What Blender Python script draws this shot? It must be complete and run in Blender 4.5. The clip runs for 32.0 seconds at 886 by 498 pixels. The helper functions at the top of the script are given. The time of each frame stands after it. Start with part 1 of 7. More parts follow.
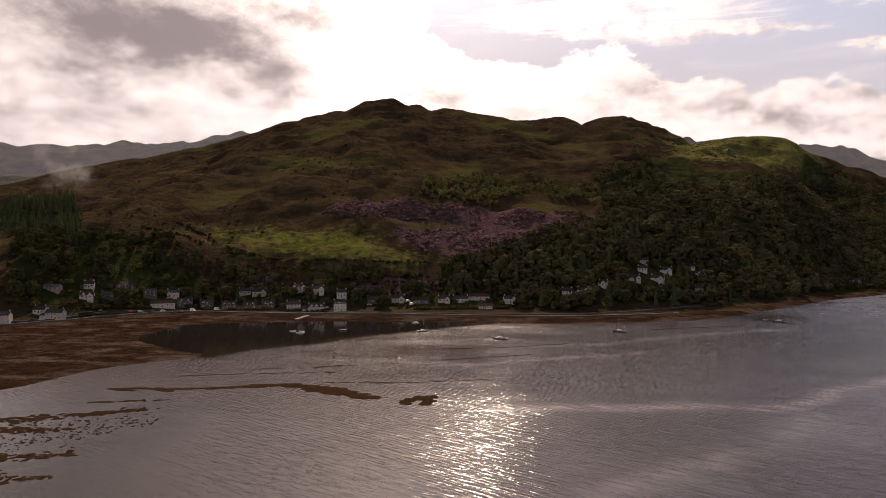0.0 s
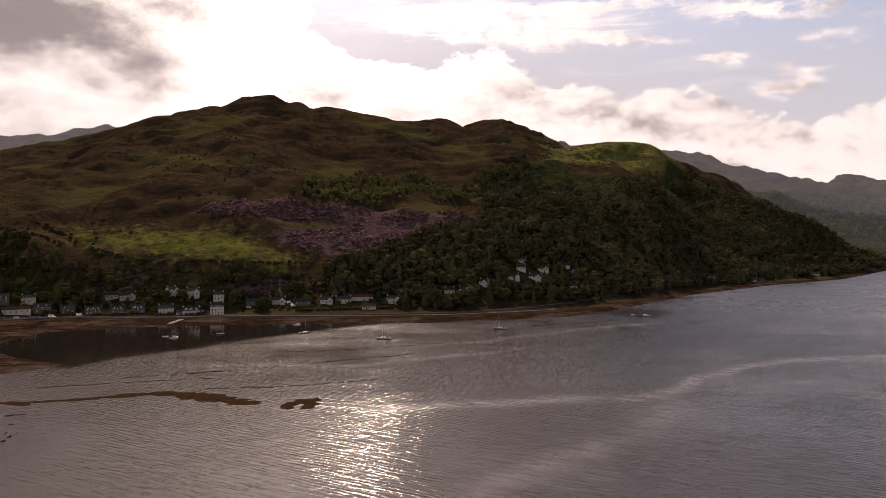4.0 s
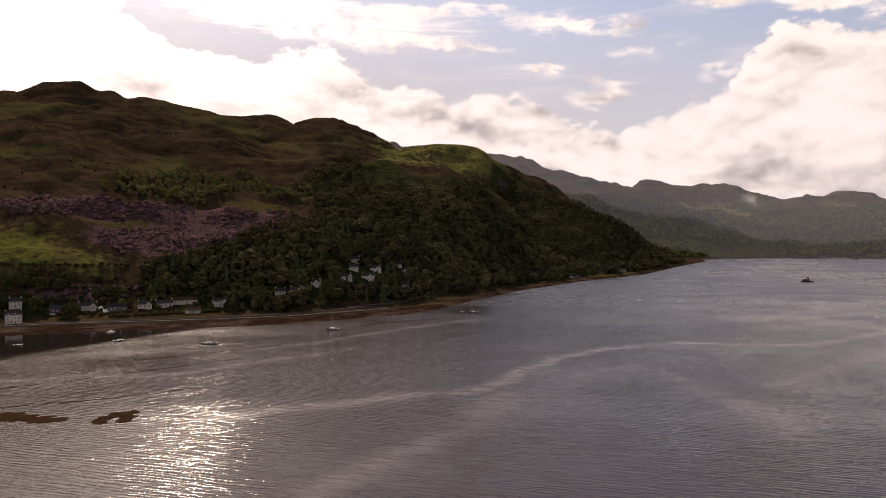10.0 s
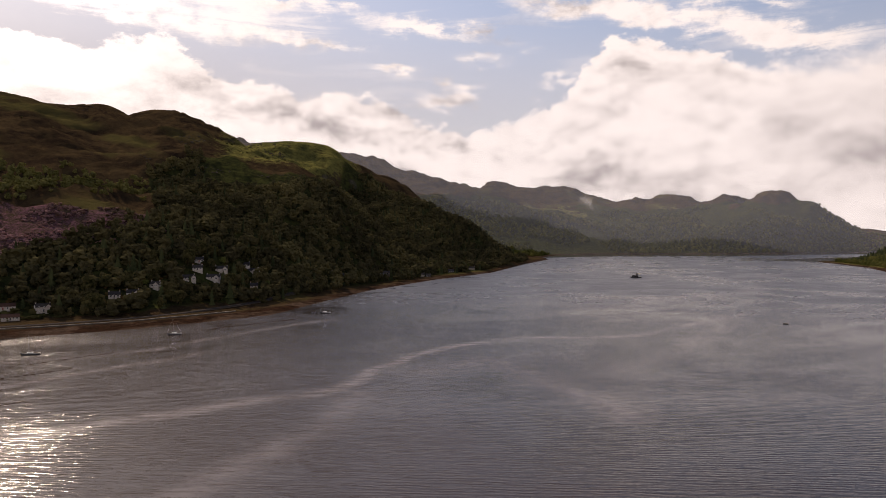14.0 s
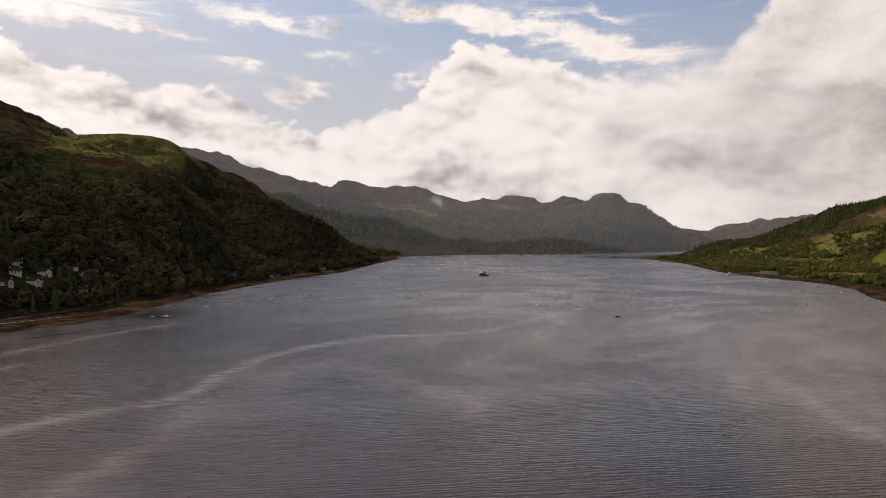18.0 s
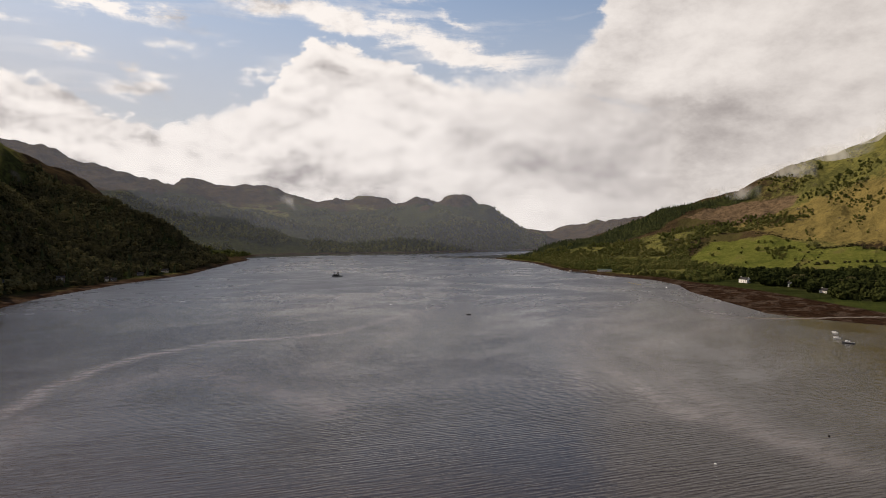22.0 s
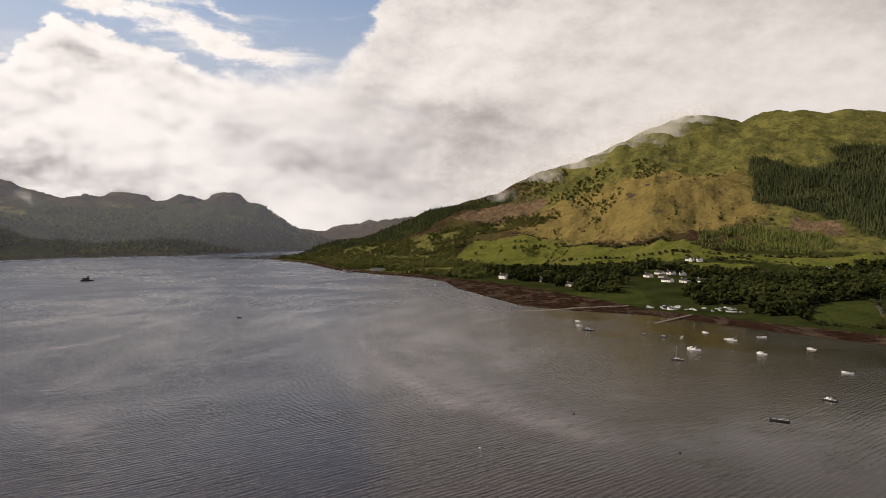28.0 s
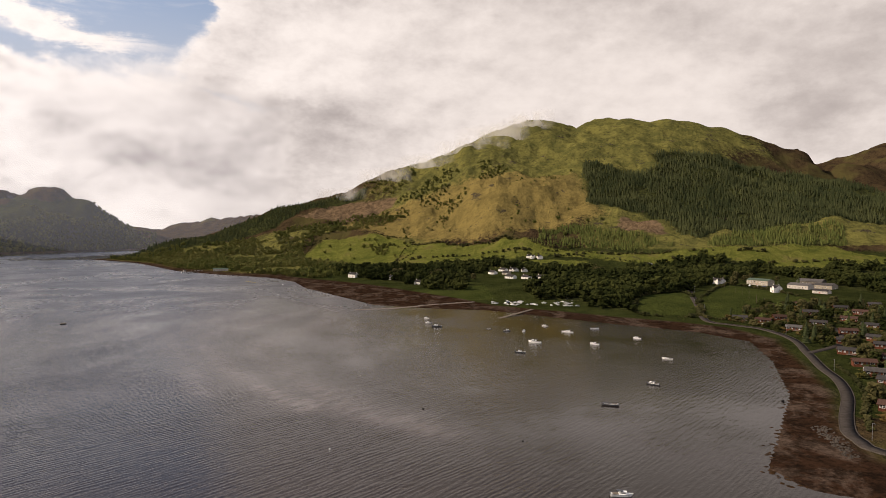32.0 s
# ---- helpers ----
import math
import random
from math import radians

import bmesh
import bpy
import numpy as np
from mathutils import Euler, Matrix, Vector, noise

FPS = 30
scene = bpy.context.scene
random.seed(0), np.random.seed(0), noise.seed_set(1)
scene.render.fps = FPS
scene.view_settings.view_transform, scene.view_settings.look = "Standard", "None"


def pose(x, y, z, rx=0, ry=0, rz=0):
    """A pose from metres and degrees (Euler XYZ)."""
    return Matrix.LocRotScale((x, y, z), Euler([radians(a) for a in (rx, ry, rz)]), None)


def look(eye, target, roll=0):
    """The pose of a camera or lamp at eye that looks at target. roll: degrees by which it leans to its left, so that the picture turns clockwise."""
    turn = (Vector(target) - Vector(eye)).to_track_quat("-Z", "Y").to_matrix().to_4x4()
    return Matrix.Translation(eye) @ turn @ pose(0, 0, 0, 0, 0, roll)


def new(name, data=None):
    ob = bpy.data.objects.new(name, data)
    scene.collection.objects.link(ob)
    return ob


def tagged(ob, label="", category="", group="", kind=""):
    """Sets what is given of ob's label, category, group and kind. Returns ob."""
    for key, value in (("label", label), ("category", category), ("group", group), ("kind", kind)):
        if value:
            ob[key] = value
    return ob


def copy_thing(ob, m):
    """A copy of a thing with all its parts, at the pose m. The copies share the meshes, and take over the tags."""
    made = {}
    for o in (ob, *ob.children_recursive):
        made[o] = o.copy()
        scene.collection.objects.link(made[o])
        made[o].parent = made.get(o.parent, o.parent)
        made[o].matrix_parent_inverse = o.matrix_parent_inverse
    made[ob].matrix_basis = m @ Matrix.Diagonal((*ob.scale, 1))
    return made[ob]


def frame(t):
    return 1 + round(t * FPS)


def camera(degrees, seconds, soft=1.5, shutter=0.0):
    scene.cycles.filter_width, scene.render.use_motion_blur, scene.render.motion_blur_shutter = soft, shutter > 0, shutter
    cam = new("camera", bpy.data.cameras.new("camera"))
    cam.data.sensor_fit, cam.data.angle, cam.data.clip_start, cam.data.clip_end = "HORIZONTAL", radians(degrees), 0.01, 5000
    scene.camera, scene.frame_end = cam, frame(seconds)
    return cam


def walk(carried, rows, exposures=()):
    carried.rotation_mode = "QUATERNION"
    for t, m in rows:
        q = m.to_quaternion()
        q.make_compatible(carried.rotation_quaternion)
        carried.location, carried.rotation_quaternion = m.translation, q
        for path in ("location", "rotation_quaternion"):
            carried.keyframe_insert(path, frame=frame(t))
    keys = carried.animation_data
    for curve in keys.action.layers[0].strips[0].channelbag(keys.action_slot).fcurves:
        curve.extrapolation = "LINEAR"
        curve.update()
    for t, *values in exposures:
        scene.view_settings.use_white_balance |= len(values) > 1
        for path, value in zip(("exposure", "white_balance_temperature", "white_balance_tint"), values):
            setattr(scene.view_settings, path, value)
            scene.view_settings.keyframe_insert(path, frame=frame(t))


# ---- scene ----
cam = camera(64.9, 32.0, soft=0.8)
PATH = [
    (0, (0.0, 0.0, 75.0), (-0.000, 99.956, 72.044), 0.11),
    (1, (0.0, 0.0, 75.0), (4.108, 99.873, 72.072), 0.12),
    (2, (0.0, 0.0, 75.0), (8.195, 99.621, 72.086), 0.13),
    (3, (0.0, 0.0, 75.0), (12.212, 99.209, 72.084), 0.15),
    (4, (0.0, 0.0, 75.0), (16.653, 98.561, 72.092), 0.16),
    (4.5, (0.0, 0.0, 75.0), (19.137, 98.109, 72.099), 0.15),
    (6.5, (0.0, 0.0, 75.0), (27.567, 96.082, 72.107), 0.15),
    (7, (0.0, 0.0, 75.0), (29.020, 95.653, 72.110), 0.17),
    (8, (0.0, 0.0, 75.0), (32.195, 94.631, 72.099), 0.21),
    (9, (0.0, 0.0, 75.0), (35.589, 93.408, 72.100), 0.25),
    (10, (0.0, 0.0, 75.0), (39.540, 91.806, 72.122), 0.24),
    (11, (0.0, 0.0, 75.0), (44.286, 89.614, 72.159), 0.26),
    (12, (0.0, 0.0, 75.0), (48.922, 87.169, 72.157), 0.29),
    (13, (0.0, 0.0, 75.0), (53.526, 84.421, 72.151), 0.34),
    (14, (0.0, 0.0, 75.0), (57.934, 81.459, 72.161), 0.37),
    (14.5, (0.0, 0.0, 75.0), (60.099, 79.875, 72.176), 0.38),
    (16.5, (0.0, 0.0, 75.0), (68.282, 73.004, 72.193), 0.40),
    (17, (0.0, 0.0, 75.0), (70.165, 71.197, 72.187), 0.41),
    (18, (0.0, 0.0, 75.0), (73.770, 67.456, 72.223), 0.44),
    (19, (0.0, 0.0, 75.0), (77.193, 63.509, 72.198), 0.47),
    (20, (0.0, 0.0, 75.0), (80.442, 59.343, 72.270), 0.48),
    (21, (0.0, 0.0, 75.0), (83.426, 55.074, 72.347), 0.47),
    (22, (0.0, 0.0, 75.0), (86.190, 50.645, 72.451), 0.48),
    (23, (0.0, 0.0, 75.0), (88.751, 46.015, 72.575), 0.49),
    (24, (0.0, 0.0, 75.0), (91.093, 41.190, 72.649), 0.50),
    (25, (0.0, 0.0, 75.0), (93.167, 36.258, 72.710), 0.53),
    (25.5, (0.0, 0.0, 75.0), (94.114, 33.725, 72.718), 0.53),
    (27.5, (0.0, 0.0, 75.0), (97.194, 23.412, 72.709), 0.53),
    (28, (0.0, 0.0, 75.0), (97.794, 20.763, 72.708), 0.52),
    (29, (0.0, 0.0, 75.0), (98.775, 15.430, 72.692), 0.51),
    (30, (0.0, 0.0, 75.0), (99.462, 10.100, 72.682), 0.52),
    (31, (0.0, 0.0, 75.0), (99.860, 4.751, 72.684), 0.52),
    (32, (0.0, 0.0, 75.0), (99.972, -0.608, 72.704), 0.53),
]
walk(cam, [(t, look(eye, target, roll)) for t, eye, target, roll in PATH], exposures=[(0, 0.12, 7350, 25), (13, 0.06, 7200, 22), (19, -0.02, 6950, 15), (25, 0.0, 6800, 12), (32, 0.18, 7000, 16)])

# ---------------------------------------------------------------- node shorthand
class Tree:
    """Short names for building a node tree."""

    def __init__(self, owner):
        owner.use_nodes = True
        self.nodes, self.links = owner.node_tree.nodes, owner.node_tree.links
        self.nodes.clear()

    def put(self, socket, value):
        if isinstance(value, bpy.types.NodeSocket):
            self.links.new(value, socket)
        elif isinstance(value, (tuple, list)) and len(value) == 3 and socket.type == "RGBA":
            socket.default_value = (*value, 1.0)
        else:
            socket.default_value = value

    def node(self, kind, ins=(), **props):
        n = self.nodes.new(kind)
        for k, v in props.items():
            setattr(n, k, v)
        for k, v in dict(ins).items():
            self.put(n.inputs[k], v)
        return n

    def math(self, op, a, b=None, c=None, clamp=False):
        n = self.node("ShaderNodeMath", operation=op, use_clamp=clamp)
        for i, v in enumerate((a, b, c)):
            if v is not None:
                self.put(n.inputs[i], v)
        return n.outputs[0]

    def add(self, *vals):
        out = vals[0]
        for v in vals[1:]:
            out = self.math("ADD", out, v)
        return out

    def mul(self, a, b):
        return self.math("MULTIPLY", a, b)

    def ramp(self, v, lo, hi, to_lo=0.0, to_hi=1.0):
        n = self.node("ShaderNodeMapRange", {0: v, 1: lo, 2: hi, 3: to_lo, 4: to_hi}, interpolation_type="SMOOTHSTEP")
        return n.outputs[0]

    def mix(self, f, a, b, blend="MIX"):
        n = self.node("ShaderNodeMix", data_type="RGBA", blend_type=blend)
        self.put(n.inputs[0], f), self.put(n.inputs[6], a), self.put(n.inputs[7], b)
        return n.outputs[2]

    def noise(self, vec, scale, detail=4.0, rough=0.55, distort=0.0):
        n = self.node("ShaderNodeTexNoise", {"Vector": vec, "Scale": scale, "Detail": detail, "Roughness": rough, "Distortion": distort})
        return n.outputs[0]

    def xyz(self, x, y, z):
        return self.node("ShaderNodeCombineXYZ", {0: x, 1: y, 2: z}).outputs[0]

    def split(self, v):
        return self.node("ShaderNodeSeparateXYZ", {0: v}).outputs

    def scaled(self, v, sx, sy, sz):
        return self.node("ShaderNodeMapping", {"Vector": v, "Scale": (sx, sy, sz)}).outputs[0]


# ---------------------------------------------------------------- sky and sun
SUN_BEARING, SUN_HEIGHT = -2.5, 36.0
world = bpy.data.worlds.new("sky")
scene.world = world
w = Tree(world)
way = w.node("ShaderNodeTexCoord").outputs["Generated"]
sx, sy, sz = w.split(way)
bearing = w.mul(w.math("ARCTAN2", sx, sy), 57.2958)
height = w.mul(w.math("ARCSINE", sz), 57.2958)
blue = w.node("ShaderNodeTexSky", sky_type="NISHITA", sun_disc=False, sun_elevation=radians(SUN_HEIGHT), sun_rotation=radians(SUN_BEARING), altitude=60.0, dust_density=0.8)
blue_light = w.node("ShaderNodeMix", {0: 1.0, 6: blue.outputs[0], 7: (0.105, 0.112, 0.118)}, data_type="RGBA", blend_type="MULTIPLY").outputs[2]
ball = w.scaled(way, 1.0, 1.0, 1.8)
sun_vec = (math.sin(radians(-3)) * math.cos(radians(21)), math.cos(radians(-3)) * math.cos(radians(21)), math.sin(radians(21)))
to_sun = w.node("ShaderNodeVectorMath", {0: sun_vec, 1: way}, operation="SUBTRACT").outputs[0]
lift = w.node("ShaderNodeVectorMath", {0: w.node("ShaderNodeVectorMath", {0: to_sun}, operation="NORMALIZE").outputs[0], 1: (0.0, 0.0, 0.9)}, operation="ADD").outputs[0]


def sunward(step):
    """The direction moved a little towards the light, to tell lit sides of clouds from shaded ones."""
    moved = w.node("ShaderNodeVectorMath", {0: way, 1: w.node("ShaderNodeVectorMath", {0: lift, "Scale": step}, operation="SCALE").outputs[0]}, operation="ADD").outputs[0]
    return w.scaled(moved, 1.0, 1.0, 1.8)


near_by, far_by = sunward(0.012), sunward(0.035)
puff, puff_lit = w.noise(ball, 6.5, 10.0, 0.58, 0.15), w.noise(far_by, 6.5, 10.0, 0.58, 0.15)
fine, fine_lit = w.noise(ball, 24.0, 8.0, 0.64, 0.1), w.noise(near_by, 24.0, 8.0, 0.64, 0.1)
soft_n = w.noise(ball, 3.0, 4.0, 0.5, 0.3)
streak = w.noise(w.scaled(way, 1.0, 1.0, 8.0), 5.0, 9.0, 0.62, 0.4)
warp_a = w.mul(w.math("SUBTRACT", w.noise(ball, 9.0, 8.0, 0.62), 0.5), 9.0)
warp_h = w.mul(w.math("SUBTRACT", w.noise(w.scaled(ball, 1.0, -1.0, 1.0), 12.0, 8.0, 0.62), 0.5), 5.0)
wb, wh = w.add(bearing, warp_a), w.add(height, warp_h)


def bank(b, h, rb, rh, lean=0.0):
    """A soft oval of cloud or of clear sky about a bearing and a height, in degrees."""
    db, dh = w.math("SUBTRACT", wb, b), w.math("SUBTRACT", wh, h)
    dh = w.math("SUBTRACT", dh, w.mul(db, lean))
    p = w.add(w.math("POWER", w.math("ABSOLUTE", w.math("DIVIDE", db, rb)), 2.0), w.math("POWER", w.math("ABSOLUTE", w.math("DIVIDE", dh, rh)), 2.0))
    return w.math("EXPONENT", w.mul(p, -1.0))


# height of the cumulus tops along the horizon; the deck below them is closed, above them it is open to the blue
TOPS = [(-60, 29), (-10, 29), (-4, 24), (-1, 15.5), (3, 13.2), (7, 13.2), (10, 13.6), (13, 14.3), (15, 13.9), (17, 12.2), (21.6, 11.7), (23.9, 10.7), (27.2, 11.7), (29.8, 11.0), (33, 9.3), (36, 8.3), (40, 8.8), (43.4, 9.5),
        (45.8, 10.4), (47, 13.6), (48.7, 15.1), (52.2, 15.0), (55.9, 13.6), (60, 12.4), (64.8, 12.6), (70, 13.6), (72, 16.5), (75, 26), (78, 29)]
rim = w.node("ShaderNodeValToRGB", {0: w.math("DIVIDE", w.add(bearing, w.mul(warp_a, 0.8), 60.0), 180.0)})
stops = rim.color_ramp.elements
while len(stops) < len(TOPS):
    stops.new(0.5)
for e, (b, h) in zip(stops, TOPS):
    e.position, e.color = (b + 60.0) / 180.0, (h / 30.0, h / 30.0, h / 30.0, 1.0)
tops = w.mul(w.split(rim.outputs[0])[0], 30.0)
depth = w.add(w.math("SUBTRACT", tops, height), w.mul(w.math("SUBTRACT", puff, 0.5), 5.0), w.mul(w.math("SUBTRACT", fine, 0.5), 3.2))
deck = w.ramp(depth, -0.15, w.ramp(bearing, 56.0, 70.0, 0.55, 3.0))

# thin streaks and puffs above the deck, then holes in it: bearing, height, half widths, lean, strength
HIGH = [(34.4, 15.7, 6.0, 0.75, -0.13, 1.0), (38.2, 13.2, 2.2, 0.55, -0.1, 0.6), (30.8, 12.7, 1.6, 0.35, 0.0, 0.6), (36.0, 10.9, 2.2, 0.7, 0.1, 0.75), (14.5, 16.0, 9.0, 1.1, -0.06, 0.85), (22.0, 17.2, 10.0, 0.5, 0.0, 0.55), (25, 14.6, 6.0, 0.35, -0.1, 0.4),
        (51.5, 16.6, 8.0, 1.0, -0.21, 1.15), (61.0, 13.9, 5.0, 0.8, -0.16, 0.8), (60.5, 16.7, 1.8, 0.4, -0.2, 0.5), (56.5, 18.2, 2.5, 0.4, 0.0, 0.4), (45.0, 12.0, 2.0, 0.4, 0.2, 0.4), (9, 20.0, 10, 2.0, 0.0, 0.6)]
HOLES = [(66.5, 15.2, 4.2, 1.5, 0.0, 0.85), (73.5, 10.2, 4.0, 0.5, -0.28, 0.40), (42.0, 8.6, 3.0, 0.35, 0.1, 0.4), (60, 25, 15, 5.5, 0.0, 1.1), (4.0, 15.2, 4.5, 1.2, 0.0, 0.34)]
thin_cloud = w.mul(w.ramp(streak, 0.44, 0.66), w.ramp(height, 17.0, 25.0, 0.30, 0.06))
for b, h, rb, rh, lean, much in HIGH:
    thin_cloud = w.add(thin_cloud, w.mul(bank(b, h, rb, rh, lean), much))
thin_cloud = w.mul(thin_cloud, w.ramp(w.add(w.mul(streak, 0.6), w.mul(fine, 0.4)), 0.34, 0.56, 0.45, 1.0))
hole = 0.0
for b, h, rb, rh, lean, much in HOLES:
    hole = w.add(hole, w.mul(bank(b, h, rb, rh, lean), much))
hole = w.mul(w.ramp(hole, 0.18, 0.75), w.ramp(fine, 0.30, 0.56, 1.0, 0.72))
dense = w.mul(w.math("MAXIMUM", deck, w.ramp(thin_cloud, 0.12, 0.85)), w.math("SUBTRACT", 1.0, hole))

# shade inside the deck: grey undersides and the heavy cloud beside the sun
# the bank at (104, 27) is added above the view to dull the water
DARK = [(-22.0, 14.6, 10.0, 2.3, 0.02, 0.85), (-14.0, 11.2, 2.6, 2.2, 0.0, 0.55), (-29.0, 11.3, 5.0, 0.8, 0.0, 0.35), (-30, 8.4, 6.0, 0.8, 0.0, 0.30), (-24, 9.3, 3.0, 0.7, 0.0, 0.22), (-30, 18.0, 14, 2.0, 0.0, 0.35), (18.3, 10.2, 4.0, 0.9, -0.1, 0.40), (23.0, 8.8, 5.0, 0.8, -0.1, 0.42),
        (30.5, 9.4, 3.0, 0.6, 0.0, 0.32), (28, 7.3, 5.0, 0.7, 0.0, 0.30), (37.0, 6.6, 4.0, 0.5, -0.1, 0.20), (51.0, 12.8, 3.0, 0.8, -0.25, 0.18), (57.5, 11.5, 3.0, 0.5, -0.2, 0.22), (66.5, 5.6, 5.5, 1.8, -0.25, 0.28), (72.5, 4.2, 5.5, 2.0, -0.1, 0.28), (63.5, 3.0, 3.0, 0.8, 0, 0.15), (80.0, 9.4, 6.0, 1.0, -0.1, 0.16),
        (117.5, 8.6, 5.0, 2.4, 0.0, 0.55), (109, 15.5, 10, 2.0, -0.1, 0.18), (90, 13.5, 7, 0.8, -0.15, 0.12), (122, 13, 6, 3, 0.0, 0.30), (104, 27, 36, 7, 0.0, 0.95), (80, 7.5, 8, 4.0, 0.0, 0.30)]
calmer = w.mul(w.ramp(bearing, 40.0, 70.0, 1.0, 0.40), w.ramp(bearing, 14.0, 24.0, 0.5, 0.9))
grey = w.add(0.05, w.ramp(depth, 0.2, 4.5, 0.0, 0.12), w.mul(w.mul(w.math("SUBTRACT", puff_lit, puff), 2.3), calmer), w.mul(w.mul(w.math("SUBTRACT", fine_lit, fine), 1.15), calmer), w.mul(w.math("SUBTRACT", soft_n, 0.5), w.ramp(bearing, 30.0, 60.0, 0.45, 0.30)), w.mul(w.math("SUBTRACT", puff, 0.5), w.ramp(bearing, 30.0, 60.0, 0.35, 0.10)))
for b, h, rb, rh, lean, much in DARK:
    grey = w.add(grey, w.mul(bank(b, h, rb, rh, lean), much))
grey = w.ramp(grey, -0.10, 0.95)
cloud_tone = w.mix(grey, (0.93, 0.905, 0.885), (0.27, 0.25, 0.258))
cloud_tone = w.mix(w.ramp(bearing, 52.0, 105.0, 0.0, 0.46), cloud_tone, (0.56, 0.525, 0.495))
toward = w.node("ShaderNodeVectorMath", {0: way, 1: sun_vec}, operation="DOT_PRODUCT").outputs["Value"]
near_sun = w.math("EXPONENT", w.mul(w.math("SUBTRACT", toward, 1.0), 62.0))
wide_sun = w.math("EXPONENT", w.mul(w.math("SUBTRACT", toward, 1.0), 5.0))
glow = w.mul(w.add(w.mul(near_sun, 1.5), w.mul(wide_sun, 0.14)), w.ramp(dense, 0.0, 1.0, 0.15, 1.0))
pale = w.math("ADD", w.mul(wide_sun, 0.42), w.ramp(height, 8.0, 22.0, 0.60, 0.04), clamp=True)
clear_tone = w.mix(pale, blue_light, (0.52, 0.51, 0.53))
tone = w.mix(dense, clear_tone, cloud_tone)
thin = w.math("SUBTRACT", 1.0, w.mul(grey, 0.88), clamp=True)
lit = w.mix(1.0, tone, w.node("ShaderNodeCombineColor", {0: w.mul(glow, thin), 1: w.mul(w.mul(glow, 0.94), thin), 2: w.mul(w.mul(glow, 0.86), thin)}).outputs[0], "ADD")
below = w.ramp(height, -2.0, -0.2)
lit = w.mix(below, (0.10, 0.09, 0.08), lit)
back = w.node("ShaderNodeBackground", {"Color": lit, "Strength": 1.0})
w.node("ShaderNodeOutputWorld", {0: back.outputs[0]})

sun = new("sun", bpy.data.lights.new("sun", "SUN"))
sun.data.energy, sun.data.angle, sun.data.color = 4.7, radians(0.6), (1.0, 0.88, 0.70)
sun.matrix_world = look((0, 0, 900), (-900 * math.sin(radians(SUN_BEARING)), -900 * math.cos(radians(SUN_BEARING)), 900 - 900 * math.tan(radians(SUN_HEIGHT))))

# ---------------------------------------------------------------- materials
def surface(name, tone_a, tone_b, size=1.0, rough=0.8, metal=0.0, bump=0.0, random_tone=0.0, island=None, through_light=0.0):
    """A plain material in two tones at two scales, with relief and a tone that differs from piece to piece."""
    m = bpy.data.materials.new(name)
    t = Tree(m)
    at = t.node("ShaderNodeTexCoord").outputs["Object"]
    broad, grain = t.noise(at, 1.0 / size, 4.0), t.noise(at, 7.0 / size, 3.0, 0.65)
    f = t.add(t.mul(broad, 0.65), t.mul(grain, 0.35))
    tone = t.mix(t.ramp(f, 0.3, 0.7), tone_a, tone_b)
    if random_tone:
        rnd = t.node("ShaderNodeObjectInfo").outputs["Random"]
        tone = t.mix(1.0, tone, t.node("ShaderNodeCombineColor", {i: t.ramp(rnd, 0.0, 1.0, 1 - random_tone, 1 + random_tone * 0.6) for i in range(3)}).outputs[0], "MULTIPLY")
    if island:
        a = t.node("ShaderNodeAttribute", attribute_name="tint").outputs["Fac"]
        tone = t.mix(a, tone, island)
    p = t.node("ShaderNodeBsdfPrincipled", {"Base Color": tone, "Roughness": rough, "Metallic": metal})
    if "leaf" in name or metal == 0:
        p.inputs["Specular IOR Level"].default_value = 0.0 if rough > 0.78 else 0.06 if rough > 0.6 else 0.5
    if bump:
        b = t.node("ShaderNodeBump", {"Height": grain, "Strength": bump, "Distance": 0.05 * size})
        t.links.new(b.outputs[0], p.inputs["Normal"])
    out = p.outputs[0]
    if through_light:
        tl = t.node("ShaderNodeBsdfTranslucent", {"Color": t.mix(1.0, tone, (1.20, 1.22, 0.72), "MULTIPLY")})
        out = t.node("ShaderNodeMixShader", {0: through_light, 1: out, 2: tl.outputs[0]}).outputs[0]
    t.node("ShaderNodeOutputMaterial", {0: out})
    return m


def glass(name, tone, rough=0.08):
    m = bpy.data.materials.new(name)
    t = Tree(m)
    p = t.node("ShaderNodeBsdfPrincipled", {"Base Color": tone, "Roughness": rough, "IOR": 1.5})
    t.node("ShaderNodeOutputMaterial", {0: p.outputs[0]})
    return m


